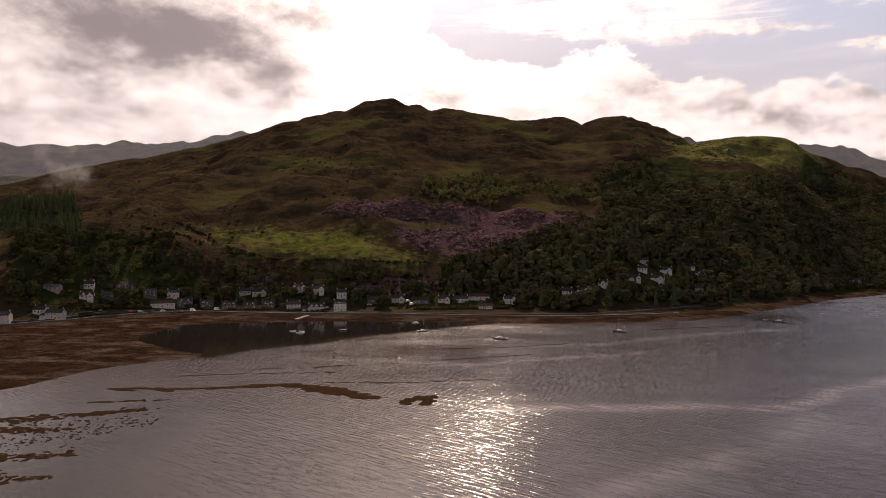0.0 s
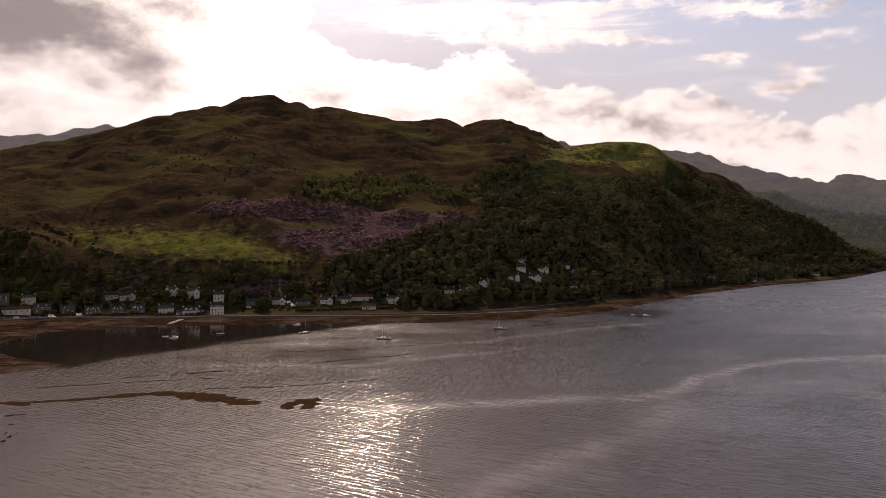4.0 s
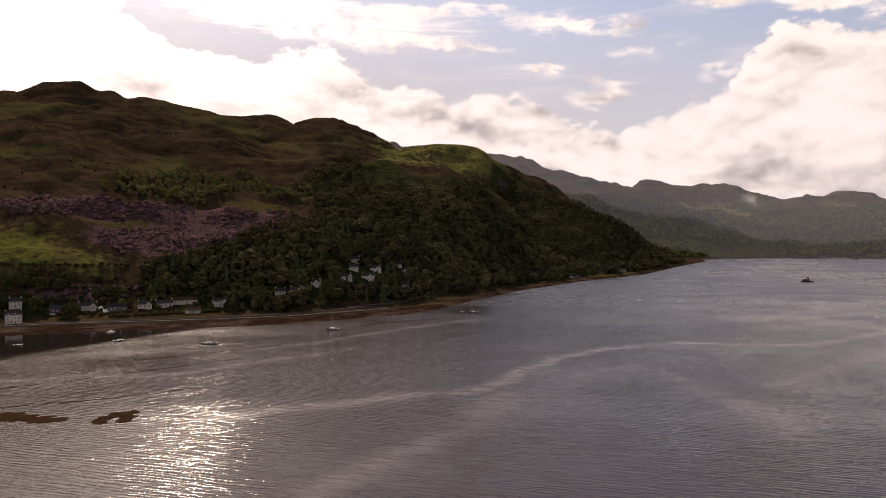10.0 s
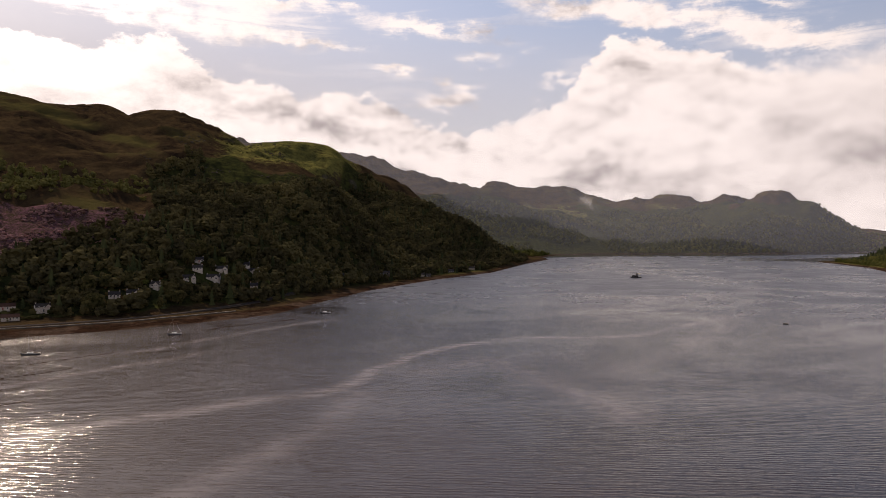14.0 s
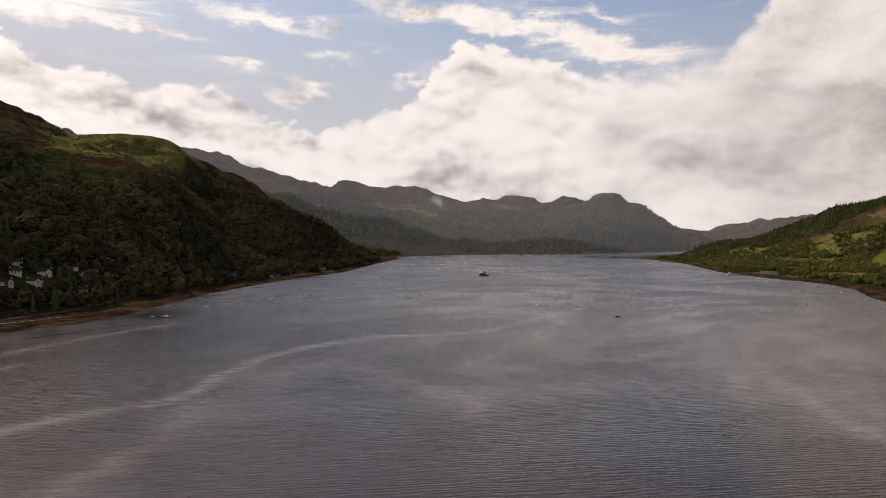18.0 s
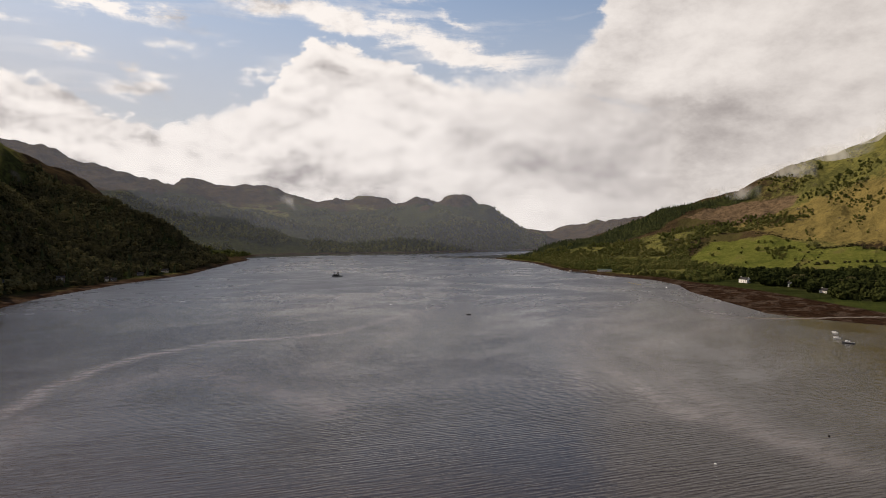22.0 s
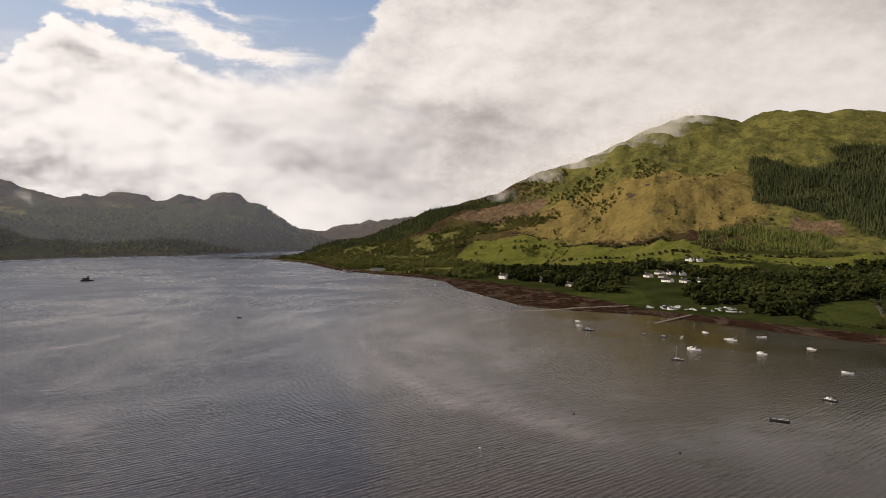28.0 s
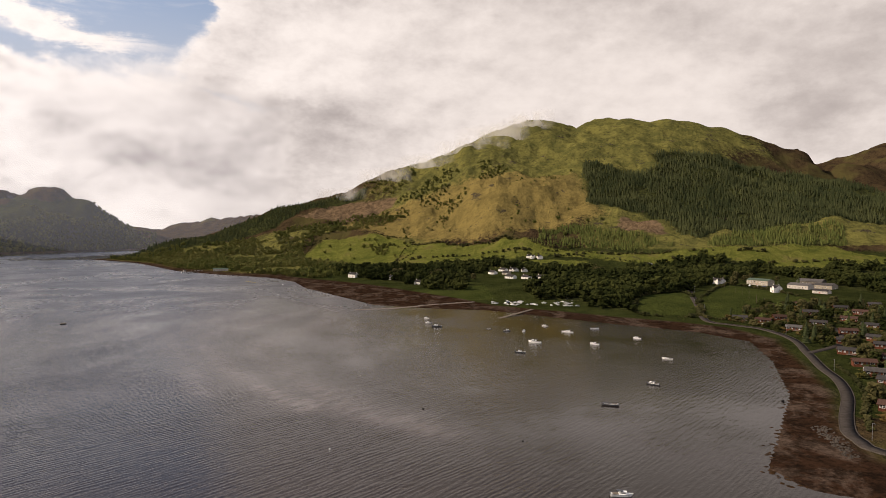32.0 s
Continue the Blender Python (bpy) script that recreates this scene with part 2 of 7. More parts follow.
def ground_material():
    m = bpy.data.materials.new("hill_ground")
    t = Tree(m)
    at = t.node("ShaderNodeTexCoord").outputs["Object"]
    huge, broad, mid, grain = t.noise(at, 0.006, 5.0), t.noise(at, 0.022, 6.0, 0.6), t.noise(at, 0.10, 5.0, 0.65), t.noise(at, 0.55, 4.0, 0.7)

    def attr(name):
        return t.node("ShaderNodeAttribute", attribute_name=name).outputs["Fac"]

    def two(a, b, n, lo=0.36, hi=0.64):
        return t.mix(t.ramp(n, lo, hi), a, b)

    edge = t.mul(t.math("SUBTRACT", mid, 0.5), 0.9)

    def zone(name):
        return t.ramp(t.add(attr(name), edge), 0.35, 0.65)

    moor = two((0.022, 0.0145, 0.010), (0.064, 0.044, 0.022), t.add(t.mul(broad, 0.6), t.mul(mid, 0.4)))
    moor = t.mix(t.ramp(grain, 0.52, 0.75), moor, (0.072, 0.053, 0.028))
    moor = t.mix(t.ramp(huge, 0.54, 0.66), moor, (0.068, 0.058, 0.022))
    tone = moor
    field = two((0.066, 0.078, 0.016), (0.140, 0.140, 0.032), t.add(t.mul(broad, 0.45), t.mul(mid, 0.3), t.mul(grain, 0.25)))
    field = t.mix(t.ramp(mid, 0.60, 0.80, 0.0, 0.6), field, (0.20, 0.18, 0.06))
    field = t.mix(t.ramp(broad, 0.55, 0.66, 0.0, 0.75), field, (0.115, 0.100, 0.034))
    field = t.mix(t.ramp(t.noise(t.scaled(at, 1.0, 0.45, 1.0), 0.03, 5.0, 0.6, 0.8), 0.58, 0.66, 0.0, 0.4), field, (0.045, 0.056, 0.014))
    tone = t.mix(zone("upland"), tone, two((0.078, 0.078, 0.025), (0.150, 0.138, 0.040), t.add(t.mul(broad, 0.6), t.mul(mid, 0.4)), 0.40, 0.62))
    # lowland grass tones, darkened to stand in for cloud shade
    tone = t.mix(zone("meadow"), tone, two((0.018, 0.022, 0.007), (0.040, 0.047, 0.014), t.add(t.mul(broad, 0.5), t.mul(mid, 0.25), t.mul(grain, 0.25))))
    tone = t.mix(zone("pasture"), tone, two((0.028, 0.036, 0.010), (0.052, 0.062, 0.016), t.add(t.mul(broad, 0.5), t.mul(grain, 0.5))))
    tone = t.mix(zone("field"), tone, field)
    tone = t.mix(zone("bracken"), tone, two((0.115, 0.090, 0.031), (0.205, 0.155, 0.053), t.add(t.mul(broad, 0.4), t.mul(mid, 0.3), t.mul(grain, 0.3))))
    tone = t.mix(zone("clearing"), tone, two((0.085, 0.058, 0.034), (0.16, 0.110, 0.066), mid))
    tone = t.mix(zone("heather"), tone, two((0.045, 0.036, 0.020), (0.14, 0.070, 0.088), t.add(t.mul(grain, 0.6), t.mul(mid, 0.4)), 0.42, 0.60))
    tone = t.mix(zone("wood"), tone, two((0.020, 0.022, 0.010), (0.045, 0.050, 0.016), mid))
    crag = t.mul(t.ramp(t.noise(t.scaled(at, 1.0, 1.0, 2.5), 0.016, 7.0, 0.70), 0.60, 0.66), t.ramp(attr("upland"), 0.3, 0.6))
    tone = t.mix(crag, tone, two((0.032, 0.027, 0.017), (0.085, 0.068, 0.045), grain))
    up = t.split(t.node("ShaderNodeNewGeometry").outputs["Normal"])[2]
    steep = t.math("SUBTRACT", t.ramp(t.add(up, t.mul(t.math("SUBTRACT", mid, 0.5), 0.16)), 0.60, 0.48), 0.0)
    tone = t.mix(steep, tone, two((0.05, 0.043, 0.038), (0.12, 0.108, 0.098), grain))
    weed = two((0.011, 0.007, 0.005), (0.034, 0.018, 0.011), t.add(t.mul(mid, 0.5), t.mul(grain, 0.5)), 0.40, 0.60)
    sand = two((0.032, 0.022, 0.016), (0.078, 0.054, 0.040), t.add(t.mul(mid, 0.4), t.mul(grain, 0.6)), 0.42, 0.60)
    beach = t.mix(t.ramp(t.noise(t.scaled(at, 0.5, 1.0, 1.0), 0.05, 7.0, 0.68, 0.6), 0.47, 0.60), weed, sand)
    shore = attr("shore")
    tone = t.mix(shore, tone, beach)
    wet = t.ramp(shore, 0.2, 0.9, 0.95, 0.8)
    p = t.node("ShaderNodeBsdfPrincipled", {"Base Color": tone, "Roughness": wet, "Specular IOR Level": 0.0})
    relief_n = t.add(t.mul(mid, 3.0), t.mul(grain, 0.8))
    b = t.node("ShaderNodeBump", {"Height": relief_n, "Strength": t.ramp(shore, 0.0, 1.0, 1.0, 0.2), "Distance": 2.2})
    t.links.new(b.outputs[0], p.inputs["Normal"])
    t.node("ShaderNodeOutputMaterial", {0: p.outputs[0]})
    return m


def water_material():
    m = bpy.data.materials.new("loch_water")
    t = Tree(m)
    at = t.node("ShaderNodeTexCoord").outputs["Object"]

    def attr(name):
        return t.node("ShaderNodeAttribute", attribute_name=name).outputs["Fac"]

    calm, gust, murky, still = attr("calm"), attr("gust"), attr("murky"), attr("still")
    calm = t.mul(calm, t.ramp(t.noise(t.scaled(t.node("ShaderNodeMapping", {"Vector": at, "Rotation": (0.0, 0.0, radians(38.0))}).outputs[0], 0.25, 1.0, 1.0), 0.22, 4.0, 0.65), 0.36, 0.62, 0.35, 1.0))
    lanes = t.noise(t.scaled(at, 0.9, 1.5, 1.0), 0.0052, 5.0, 0.55, 1.8)
    patch = t.noise(at, 0.014, 6.0, 0.6, 0.8)
    ruffle = t.ramp(t.add(t.mul(lanes, 0.6), t.mul(patch, 0.4)), 0.38, 0.62)
    ruffle = t.add(0.50, t.mul(ruffle, 0.38))
    ruffle = t.math("SUBTRACT", t.add(ruffle, t.mul(gust, 0.2), t.mul(calm, 0.08)), t.add(t.mul(still, 0.75), t.mul(murky, 0.24)), clamp=True)
    reach = t.ramp(t.node("ShaderNodeVectorMath", {0: at}, operation="LENGTH").outputs["Value"], 350.0, 1000.0)
    turned = t.node("ShaderNodeMapping", {"Vector": at, "Rotation": (0.0, 0.0, radians(38.0))}).outputs[0]
    long_wave = t.node("ShaderNodeTexWave", {"Vector": t.scaled(turned, 0.30, 1.0, 1.0), "Scale": 0.15, "Distortion": 9.0, "Detail": 3.0, "Detail Scale": 0.7, "Detail Roughness": 0.6}, wave_type="BANDS", bands_direction="Y").outputs["Fac"]
    ripple = t.noise(t.scaled(turned, 0.19, 0.66, 1.0), 0.74, 4.0, 0.60, 0.6)
    chop = t.noise(t.scaled(turned, 0.40, 1.1, 1.0), 1.5, 3.0, 0.6)
    swell = t.noise(t.scaled(at, 0.7, 1.3, 1.0), 0.055, 3.0, 0.5)
    h = t.add(t.mul(swell, 0.15), t.mul(long_wave, 0.16), t.mul(ripple, 0.85), t.mul(chop, 0.12))
    bump = t.node("ShaderNodeBump", {"Height": h, "Strength": t.ramp(ruffle, 0.0, 1.0, 0.03, 0.36), "Distance": 1.0})
    murk = t.mix(patch, (0.010, 0.0076, 0.0084), (0.018, 0.0136, 0.0145))
    murk = t.mix(t.ramp(t.split(at)[0], 60.0, 330.0, 0.85, 0.0), murk, (0.042, 0.030, 0.025))
    murk = t.mix(t.mul(murky, 0.9), murk, (0.010, 0.0065, 0.004))
    # lanes: base colour paled to stand in for sky caught by ripples
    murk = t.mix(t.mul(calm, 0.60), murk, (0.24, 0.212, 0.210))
    murk = t.mix(still, murk, (0.012, 0.009, 0.008))
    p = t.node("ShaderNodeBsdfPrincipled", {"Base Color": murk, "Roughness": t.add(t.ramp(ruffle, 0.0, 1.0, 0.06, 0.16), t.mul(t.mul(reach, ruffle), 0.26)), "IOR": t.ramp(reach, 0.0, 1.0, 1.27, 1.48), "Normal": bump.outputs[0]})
    t.node("ShaderNodeOutputMaterial", {0: p.outputs[0]})
    return m


GROUND, WATER = ground_material(), water_material()
LEAF = surface("broad_leaf", (0.026, 0.030, 0.013), (0.056, 0.058, 0.024), 3.0, 0.8, island=(0.105, 0.092, 0.040), through_light=0.38)
LEAF_LIGHT = surface("light_leaf", (0.052, 0.062, 0.019), (0.105, 0.112, 0.032), 3.0, 0.8, island=(0.165, 0.155, 0.046), through_light=0.42)
NEEDLE = surface("spruce_leaf", (0.024, 0.031, 0.015), (0.048, 0.058, 0.025), 3.0, 0.85, island=(0.070, 0.076, 0.032), through_light=0.08)
YOUNG = surface("young_spruce_leaf", (0.052, 0.068, 0.020), (0.095, 0.112, 0.032), 3.0, 0.85, island=(0.11, 0.120, 0.036), through_light=0.12)
# birch and scrub greens, raised so the colour itself looks sunlit
BIRCH = surface("sunlit_birch_leaf", (0.10, 0.105, 0.040), (0.19, 0.185, 0.075), 3.0, 0.8, island=(0.26, 0.24, 0.10), through_light=0.5)
SCRUB = surface("sunlit_scrub_leaf", (0.070, 0.082, 0.024), (0.135, 0.142, 0.042), 3.0, 0.8, island=(0.185, 0.17, 0.06), through_light=0.42)
# leaf tone of the western lowland, with cloud shade put into its colour
LEAF_WEST_SHADED = surface("shaded_lowland_leaf", (0.013, 0.018, 0.007), (0.030, 0.036, 0.011), 3.0, 0.8, island=(0.062, 0.068, 0.021), through_light=0.3)
LEAF_EAST = surface("lochside_leaf", (0.034, 0.032, 0.019), (0.084, 0.075, 0.038), 3.0, 0.8, island=(0.150, 0.130, 0.060), through_light=0.38)
# pink blossom tone, raised to stand in for sun through cloud gaps
BLOSSOM = surface("blossom_leaf", (0.24, 0.135, 0.150), (0.42, 0.260, 0.275), 2.0, 0.8, island=(0.062, 0.050, 0.026), through_light=0.42)
BARK = surface("bark", (0.06, 0.045, 0.032), (0.12, 0.095, 0.07), 0.5, 0.95, bump=0.6)
# ---------------------------------------------------------------- relief
_tab = np.random.RandomState(7).rand(24, 256, 256)


def vnoise(x, y, seed):
    """Smooth lattice noise, 0 to 1."""
    ix, iy = np.floor(x).astype(int), np.floor(y).astype(int)
    fx, fy = x - ix, y - iy
    fx, fy = fx * fx * (3 - 2 * fx), fy * fy * (3 - 2 * fy)
    g = _tab[seed % 24]
    a, b = g[ix % 256, iy % 256], g[(ix + 1) % 256, iy % 256]
    c, d = g[ix % 256, (iy + 1) % 256], g[(ix + 1) % 256, (iy + 1) % 256]
    return (a * (1 - fx) + b * fx) * (1 - fy) + (c * (1 - fx) + d * fx) * fy


def fbm(x, y, size, octaves, seed):
    """Layered noise, about -1 to 1."""
    total, amp, norm = 0.0, 1.0, 0.0
    for k in range(octaves):
        s = 2.03 ** k / size
        total = total + amp * (2 * vnoise(x * s + 13.7 * k, y * s - 7.1 * k, seed + k) - 1)
        norm, amp = norm + amp, amp * 0.52
    return total / norm


def ridged(x, y, size, octaves, seed):
    total, amp, norm = 0.0, 1.0, 0.0
    for k in range(octaves):
        s = 2.1 ** k / size
        total = total + amp * (1 - np.abs(2 * vnoise(x * s + 5.3 * k, y * s + 3.9 * k, seed + k) - 1))
        norm, amp = norm + amp, amp * 0.5
    return total / norm


def sstep(a, b, v):
    t = np.clip((v - a) / (b - a), 0, 1)
    return t * t * (3 - 2 * t)


def near_line(x, y, pts, closed=False):
    """Distance to a polyline, and the place along it (vertex number), blended where two stretches are about as near."""
    n = len(pts)
    spans = []
    best = np.full(np.shape(x), 1e9)
    for i in range(n if closed else n - 1):
        (ax, ay), (bx, by) = pts[i][:2], pts[(i + 1) % n][:2]
        dx, dy = bx - ax, by - ay
        t = np.clip(((x - ax) * dx + (y - ay) * dy) / (dx * dx + dy * dy), 0, 1)
        d = np.hypot(x - ax - t * dx, y - ay - t * dy)
        best = np.minimum(best, d)
        if not closed:
            spans.append((d, i + t))
    along, total = np.zeros(np.shape(x)), np.full(np.shape(x), 1e-9)
    for d, s in spans:
        k = np.exp(-(d - best) / (14 + 0.10 * best))
        along, total = along + k * s, total + k
    return best, along / total


def inside(x, y, pts):
    hit = np.zeros(np.shape(x), bool)
    n = len(pts)
    for i in range(n):
        (ax, ay), (bx, by) = pts[i], pts[(i + 1) % n]
        cross = (ay > y) != (by > y)
        hit ^= cross & (x < (bx - ax) * (y - ay) / (by - ay + 1e-12) + ax)
    return hit


def signed(x, y, pts):
    """Positive inside the outline."""
    d, _ = near_line(x, y, pts, True)
    return np.where(inside(x, y, pts), d, -d)


def az(deg, r):
    """A place r metres from the middle of the loch head, deg clockwise from north."""
    return (r * math.sin(radians(deg)), r * math.cos(radians(deg)))


# the vegetated edge of the land, and the low water line
LAND_EAST = [(-430, 250), (-390, 420), (-327, 513), (-294, 545), (-269, 566), (-222, 601), (-146, 591), (-88, 591), (-40, 588), (31, 578), (101, 575), (151, 583), (204, 596), (258, 626),
             (317, 672), (425, 763), (600, 871), (791, 964), (1050, 1163), (1225, 1290), (1310, 1400)]
LAND_FAR = [(1503, 1525), (1724, 1490), (1992, 1362), (2484, 1245), (2900, 1140), (3500, 900), (4700, 500)]
LAND_WEST = [(4700, 250), (3400, 600), (2500, 800), (2000, 840), (1758, 859), (1584, 664), (1310, 480), (1205, 365), (1151, 260), (1072, 185), (987, 104), (899, 50), (785, -20), (704, -58),
             (654, -119), (613, -162), (584, -202), (551, -231), (492, -239), (386, -207), (318, -183), (262, -153), (223, -145)]
LAND_HEAD = [(180, -190), (60, -290), (-120, -320), (-300, -220), (-420, -40)]
LOCH = LAND_EAST + LAND_FAR + LAND_WEST + LAND_HEAD
LOW_EAST = [(-425, 230), (-310, 285), (-203, 318), (-178, 373), (-137, 407), (-199, 457), (-209, 481), (-199, 538), (-137, 555), (-84, 560), (-38, 557), (30, 551), (97, 549), (143, 556),
            (226, 575), (303, 645), (411, 738), (583, 847), (770, 939), (1026, 1136), (1247, 1290), (1330, 1400)]
LOW_FAR = [(1503, 1513), (1724, 1475), (1992, 1347), (2484, 1232), (2900, 1128), (3500, 890), (4700, 490)]
LOW_WEST = [(4700, 260), (3400, 612), (2500, 812), (2000, 850), (1765, 872), (1578, 676), (1302, 490), (1194, 372), (1128, 270), (1040, 215), (929, 178), (811, 116), (719, 67), (690, 9), (676, -53),
            (633, -95), (578, -153), (538, -200), (491, -222), (414, -201), (326, -167), (261, -130), (222, -107)]
LOW_HEAD = [(203, -111), (170, -170), (60, -270), (-120, -300), (-290, -205), (-405, -35)]
LOW = LOW_EAST + LOW_FAR + LOW_WEST + LOW_HEAD

# crest lines: bearing, distance, height, reach down the slope
EAST_RIDGE = [(-60, 1500, 60, 700), (-45, 1650, 110, 900), (-32.4, 1700, 160, 1000), (-27.5, 1730, 206, 1050), (-24.2, 1746, 230, 1066), (-20.6, 1760, 252, 1080), (-18.6, 1760, 267, 1080),
              (-16.7, 1760, 285, 1080), (-14.6, 1752, 304, 1084), (-12.5, 1742, 329, 1089), (-10.4, 1725, 333, 1086), (-8.2, 1706, 355, 1081), (-7.3, 1698, 352, 1080), (-6.5, 1693, 376, 1080),
              (-5.1, 1690, 379, 1080), (-3.8, 1690, 385, 1080), (-3.2, 1691, 366, 1081), (-2.4, 1696, 372, 1086), (-1.3, 1700, 356, 1090), (0.3, 1700, 363, 1090), (1.3, 1700, 359, 1090), (2.6, 1700, 349, 1090),
              (4.5, 1700, 343, 1090), (6.1, 1700, 330, 1090), (7.7, 1700, 336, 1088), (9.6, 1700, 341, 1081), (10.1, 1702, 337, 1080), (10.7, 1709, 318, 1080), (11.9, 1710, 331, 1080), (13, 1710, 340, 1080),
              (14.6, 1715, 341, 1042), (15.5, 1719, 328, 1006), (16.4, 1736, 250, 861), (17.5, 1760, 250, 648), (18.3, 1780, 250, 480)]
EAST_SPUR = [(18.8, 1823, 255, 895), (20.5, 1828, 287, 877), (22, 1820, 291, 860), (23.3, 1814, 295, 832), (24.9, 1807, 293, 794), (26.1, 1801, 288, 765), (26.7, 1798, 273, 743), (27.3, 1794, 240, 713),
             (29.3, 1766, 204, 643), (31.2, 1725, 160, 587), (32.7, 1674, 138, 544), (34.4, 1612, 122, 500), (36.2, 1609, 100, 440), (38.2, 1638, 72, 360), (39.6, 1698, 52, 286), (41, 1759, 28, 229), (42.1, 1790, 2, 200)]
BACK_RIDGE = [(0, 3200, 380, 1300), (18.1, 3101, 436, 1399), (19.4, 3087, 468, 1400), (20.1, 3079, 412, 1399), (26.8, 3003, 391, 1304), (28, 2979, 371, 1279), (29.4, 2942, 359, 1240), (30.5, 2903, 360, 1192),
              (31.2, 2881, 333, 1164), (31.9, 2859, 312, 1138), (33.1, 2825, 297, 1100), (34.5, 2782, 277, 1052), (35.4, 2749, 269, 1016), (36.8, 2700, 234, 965), (37.9, 2658, 216, 919), (42, 2480, 140, 700),
              (45.5, 2280, 30, 400)]
FAR_RIDGE = [(34, 3700, 330, 1300), (37.6, 3664, 162, 1300), (38.4, 3655, 220, 1300), (38.9, 3648, 329, 1298), (40.6, 3619, 298, 1269), (41.9, 3594, 295, 1250), (42.8, 3579, 287, 1250), (45.1, 3535, 277, 1217),
             (46, 3515, 279, 1194), (46.9, 3499, 236, 1174), (48.3, 3475, 230, 1147), (49, 3463, 198, 1136), (50.6, 3433, 215, 1111), (51.7, 3415, 202, 1095), (52.4, 3407, 240, 1086), (54.3, 3384, 228, 1039),
             (55.2, 3372, 218, 1005), (55.7, 3365, 184, 992), (56.6, 3351, 202, 968), (57.5, 3336, 232, 944), (58.5, 3323, 230, 928), (59.1, 3309, 167, 912), (59.6, 3303, 244, 904), (60.3, 3293, 257, 888),
             (61.7, 3273, 247, 855), (62.2, 3264, 198, 802), (63.2, 3247, 184, 680), (64.8, 3231, 126, 523), (66, 3218, 75, 433), (66.8, 3208, 2, 355)]
LAST_RIDGE = [(56, 4650, 110, 900), (63, 4650, 90, 900), (66.2, 4650, 87, 900), (67.3, 4650, 82, 900), (68.4, 4650, 64, 900), (68.8, 4650, 102, 900), (70.5, 4617, 124, 900), (72.2, 4579, 143, 900),
              (73.8, 4548, 150, 900), (79, 4500, 220, 900), (84, 4400, 240, 900)]
WEST_RIDGE = [(64, 2000, 2, 201), (65.8, 2009, 16, 248), (67.9, 2021, 43, 307), (70, 2028, 49, 400), (71.7, 2038, 53, 458), (73.4, 2050, 86, 512), (75.2, 2061, 114, 565), (77, 2072, 145, 630),
              (78.8, 2084, 155, 692), (80.6, 2099, 176, 742), (82.4, 2114, 193, 788), (84.3, 2132, 234, 823), (86.1, 2150, 262, 860), (88, 2159, 285, 887), (90.3, 2171, 317, 921), (92.6, 2179, 351, 957),
              (93.5, 2188, 375, 964), (94.8, 2202, 396, 971), (96.2, 2217, 417, 978), (97.1, 2231, 436, 986), (98.9, 2263, 437, 1003), (100.6, 2289, 424, 1019), (101.3, 2284, 414, 1023), (101.9, 2278, 429, 1026),
              (102.6, 2272, 437, 1029), (104.9, 2263, 437, 1030), (107, 2260, 424, 1030), (108.2, 2260, 432, 1030), (109.8, 2262, 420, 1023), (111.8, 2267, 398, 1008), (113.7, 2277, 376, 996),
              (115.5, 2292, 353, 985), (116.2, 2300, 330, 981), (117.3, 2320, 324, 970), (118, 2335, 217, 962), (119.3, 2356, 288, 960), (122.7, 2400, 257, 960), (134, 2450, 190, 900)]
LEFT_RIDGE = [(-60, 3000, 380, 1200), (-45, 3100, 400, 1200), (-32.3, 3200, 408, 1200), (-25.6, 3200, 417, 1200), (-23.7, 3200, 411, 1200), (-20.1, 3200, 446, 1200), (-16, 3250, 494, 1200), (-5, 3300, 420, 1200)]
RIGHT_RIDGE = [(112, 3900, 380, 1300), (119.3, 3950, 442, 1300), (122.6, 3950, 513, 1300), (130, 3900, 560, 1300), (142, 3700, 520, 1300)]


def ridge(x, y, rows, bend=1.15, tip=0.10):
    pts = [az(a, r) for a, r, h, w in rows]
    d, s = near_line(x, y, pts)
    i = np.arange(len(rows))
    fine = np.array([r[2] for r in rows], float)
    bear = np.array([r[0] for r in rows], float)
    near = np.exp(-((bear[:, None] - bear[None, :]) / 2.6) ** 2)
    broad = (near * fine[None, :]).sum(1) / near.sum(1)
    w = np.interp(s, i, [r[3] for r in rows])
    h, even = np.interp(s, i, fine), np.interp(s, i, broad)
    h = even + (h - even) * np.exp(-(d / (0.13 * w)) ** 2)
    u = np.sqrt((d / w) ** 2 + tip * tip * 0.25) - tip * 0.5
    return h * np.clip(1 - u, 0, 1) ** bend, np.clip(1 - d / w, 0, 1), h


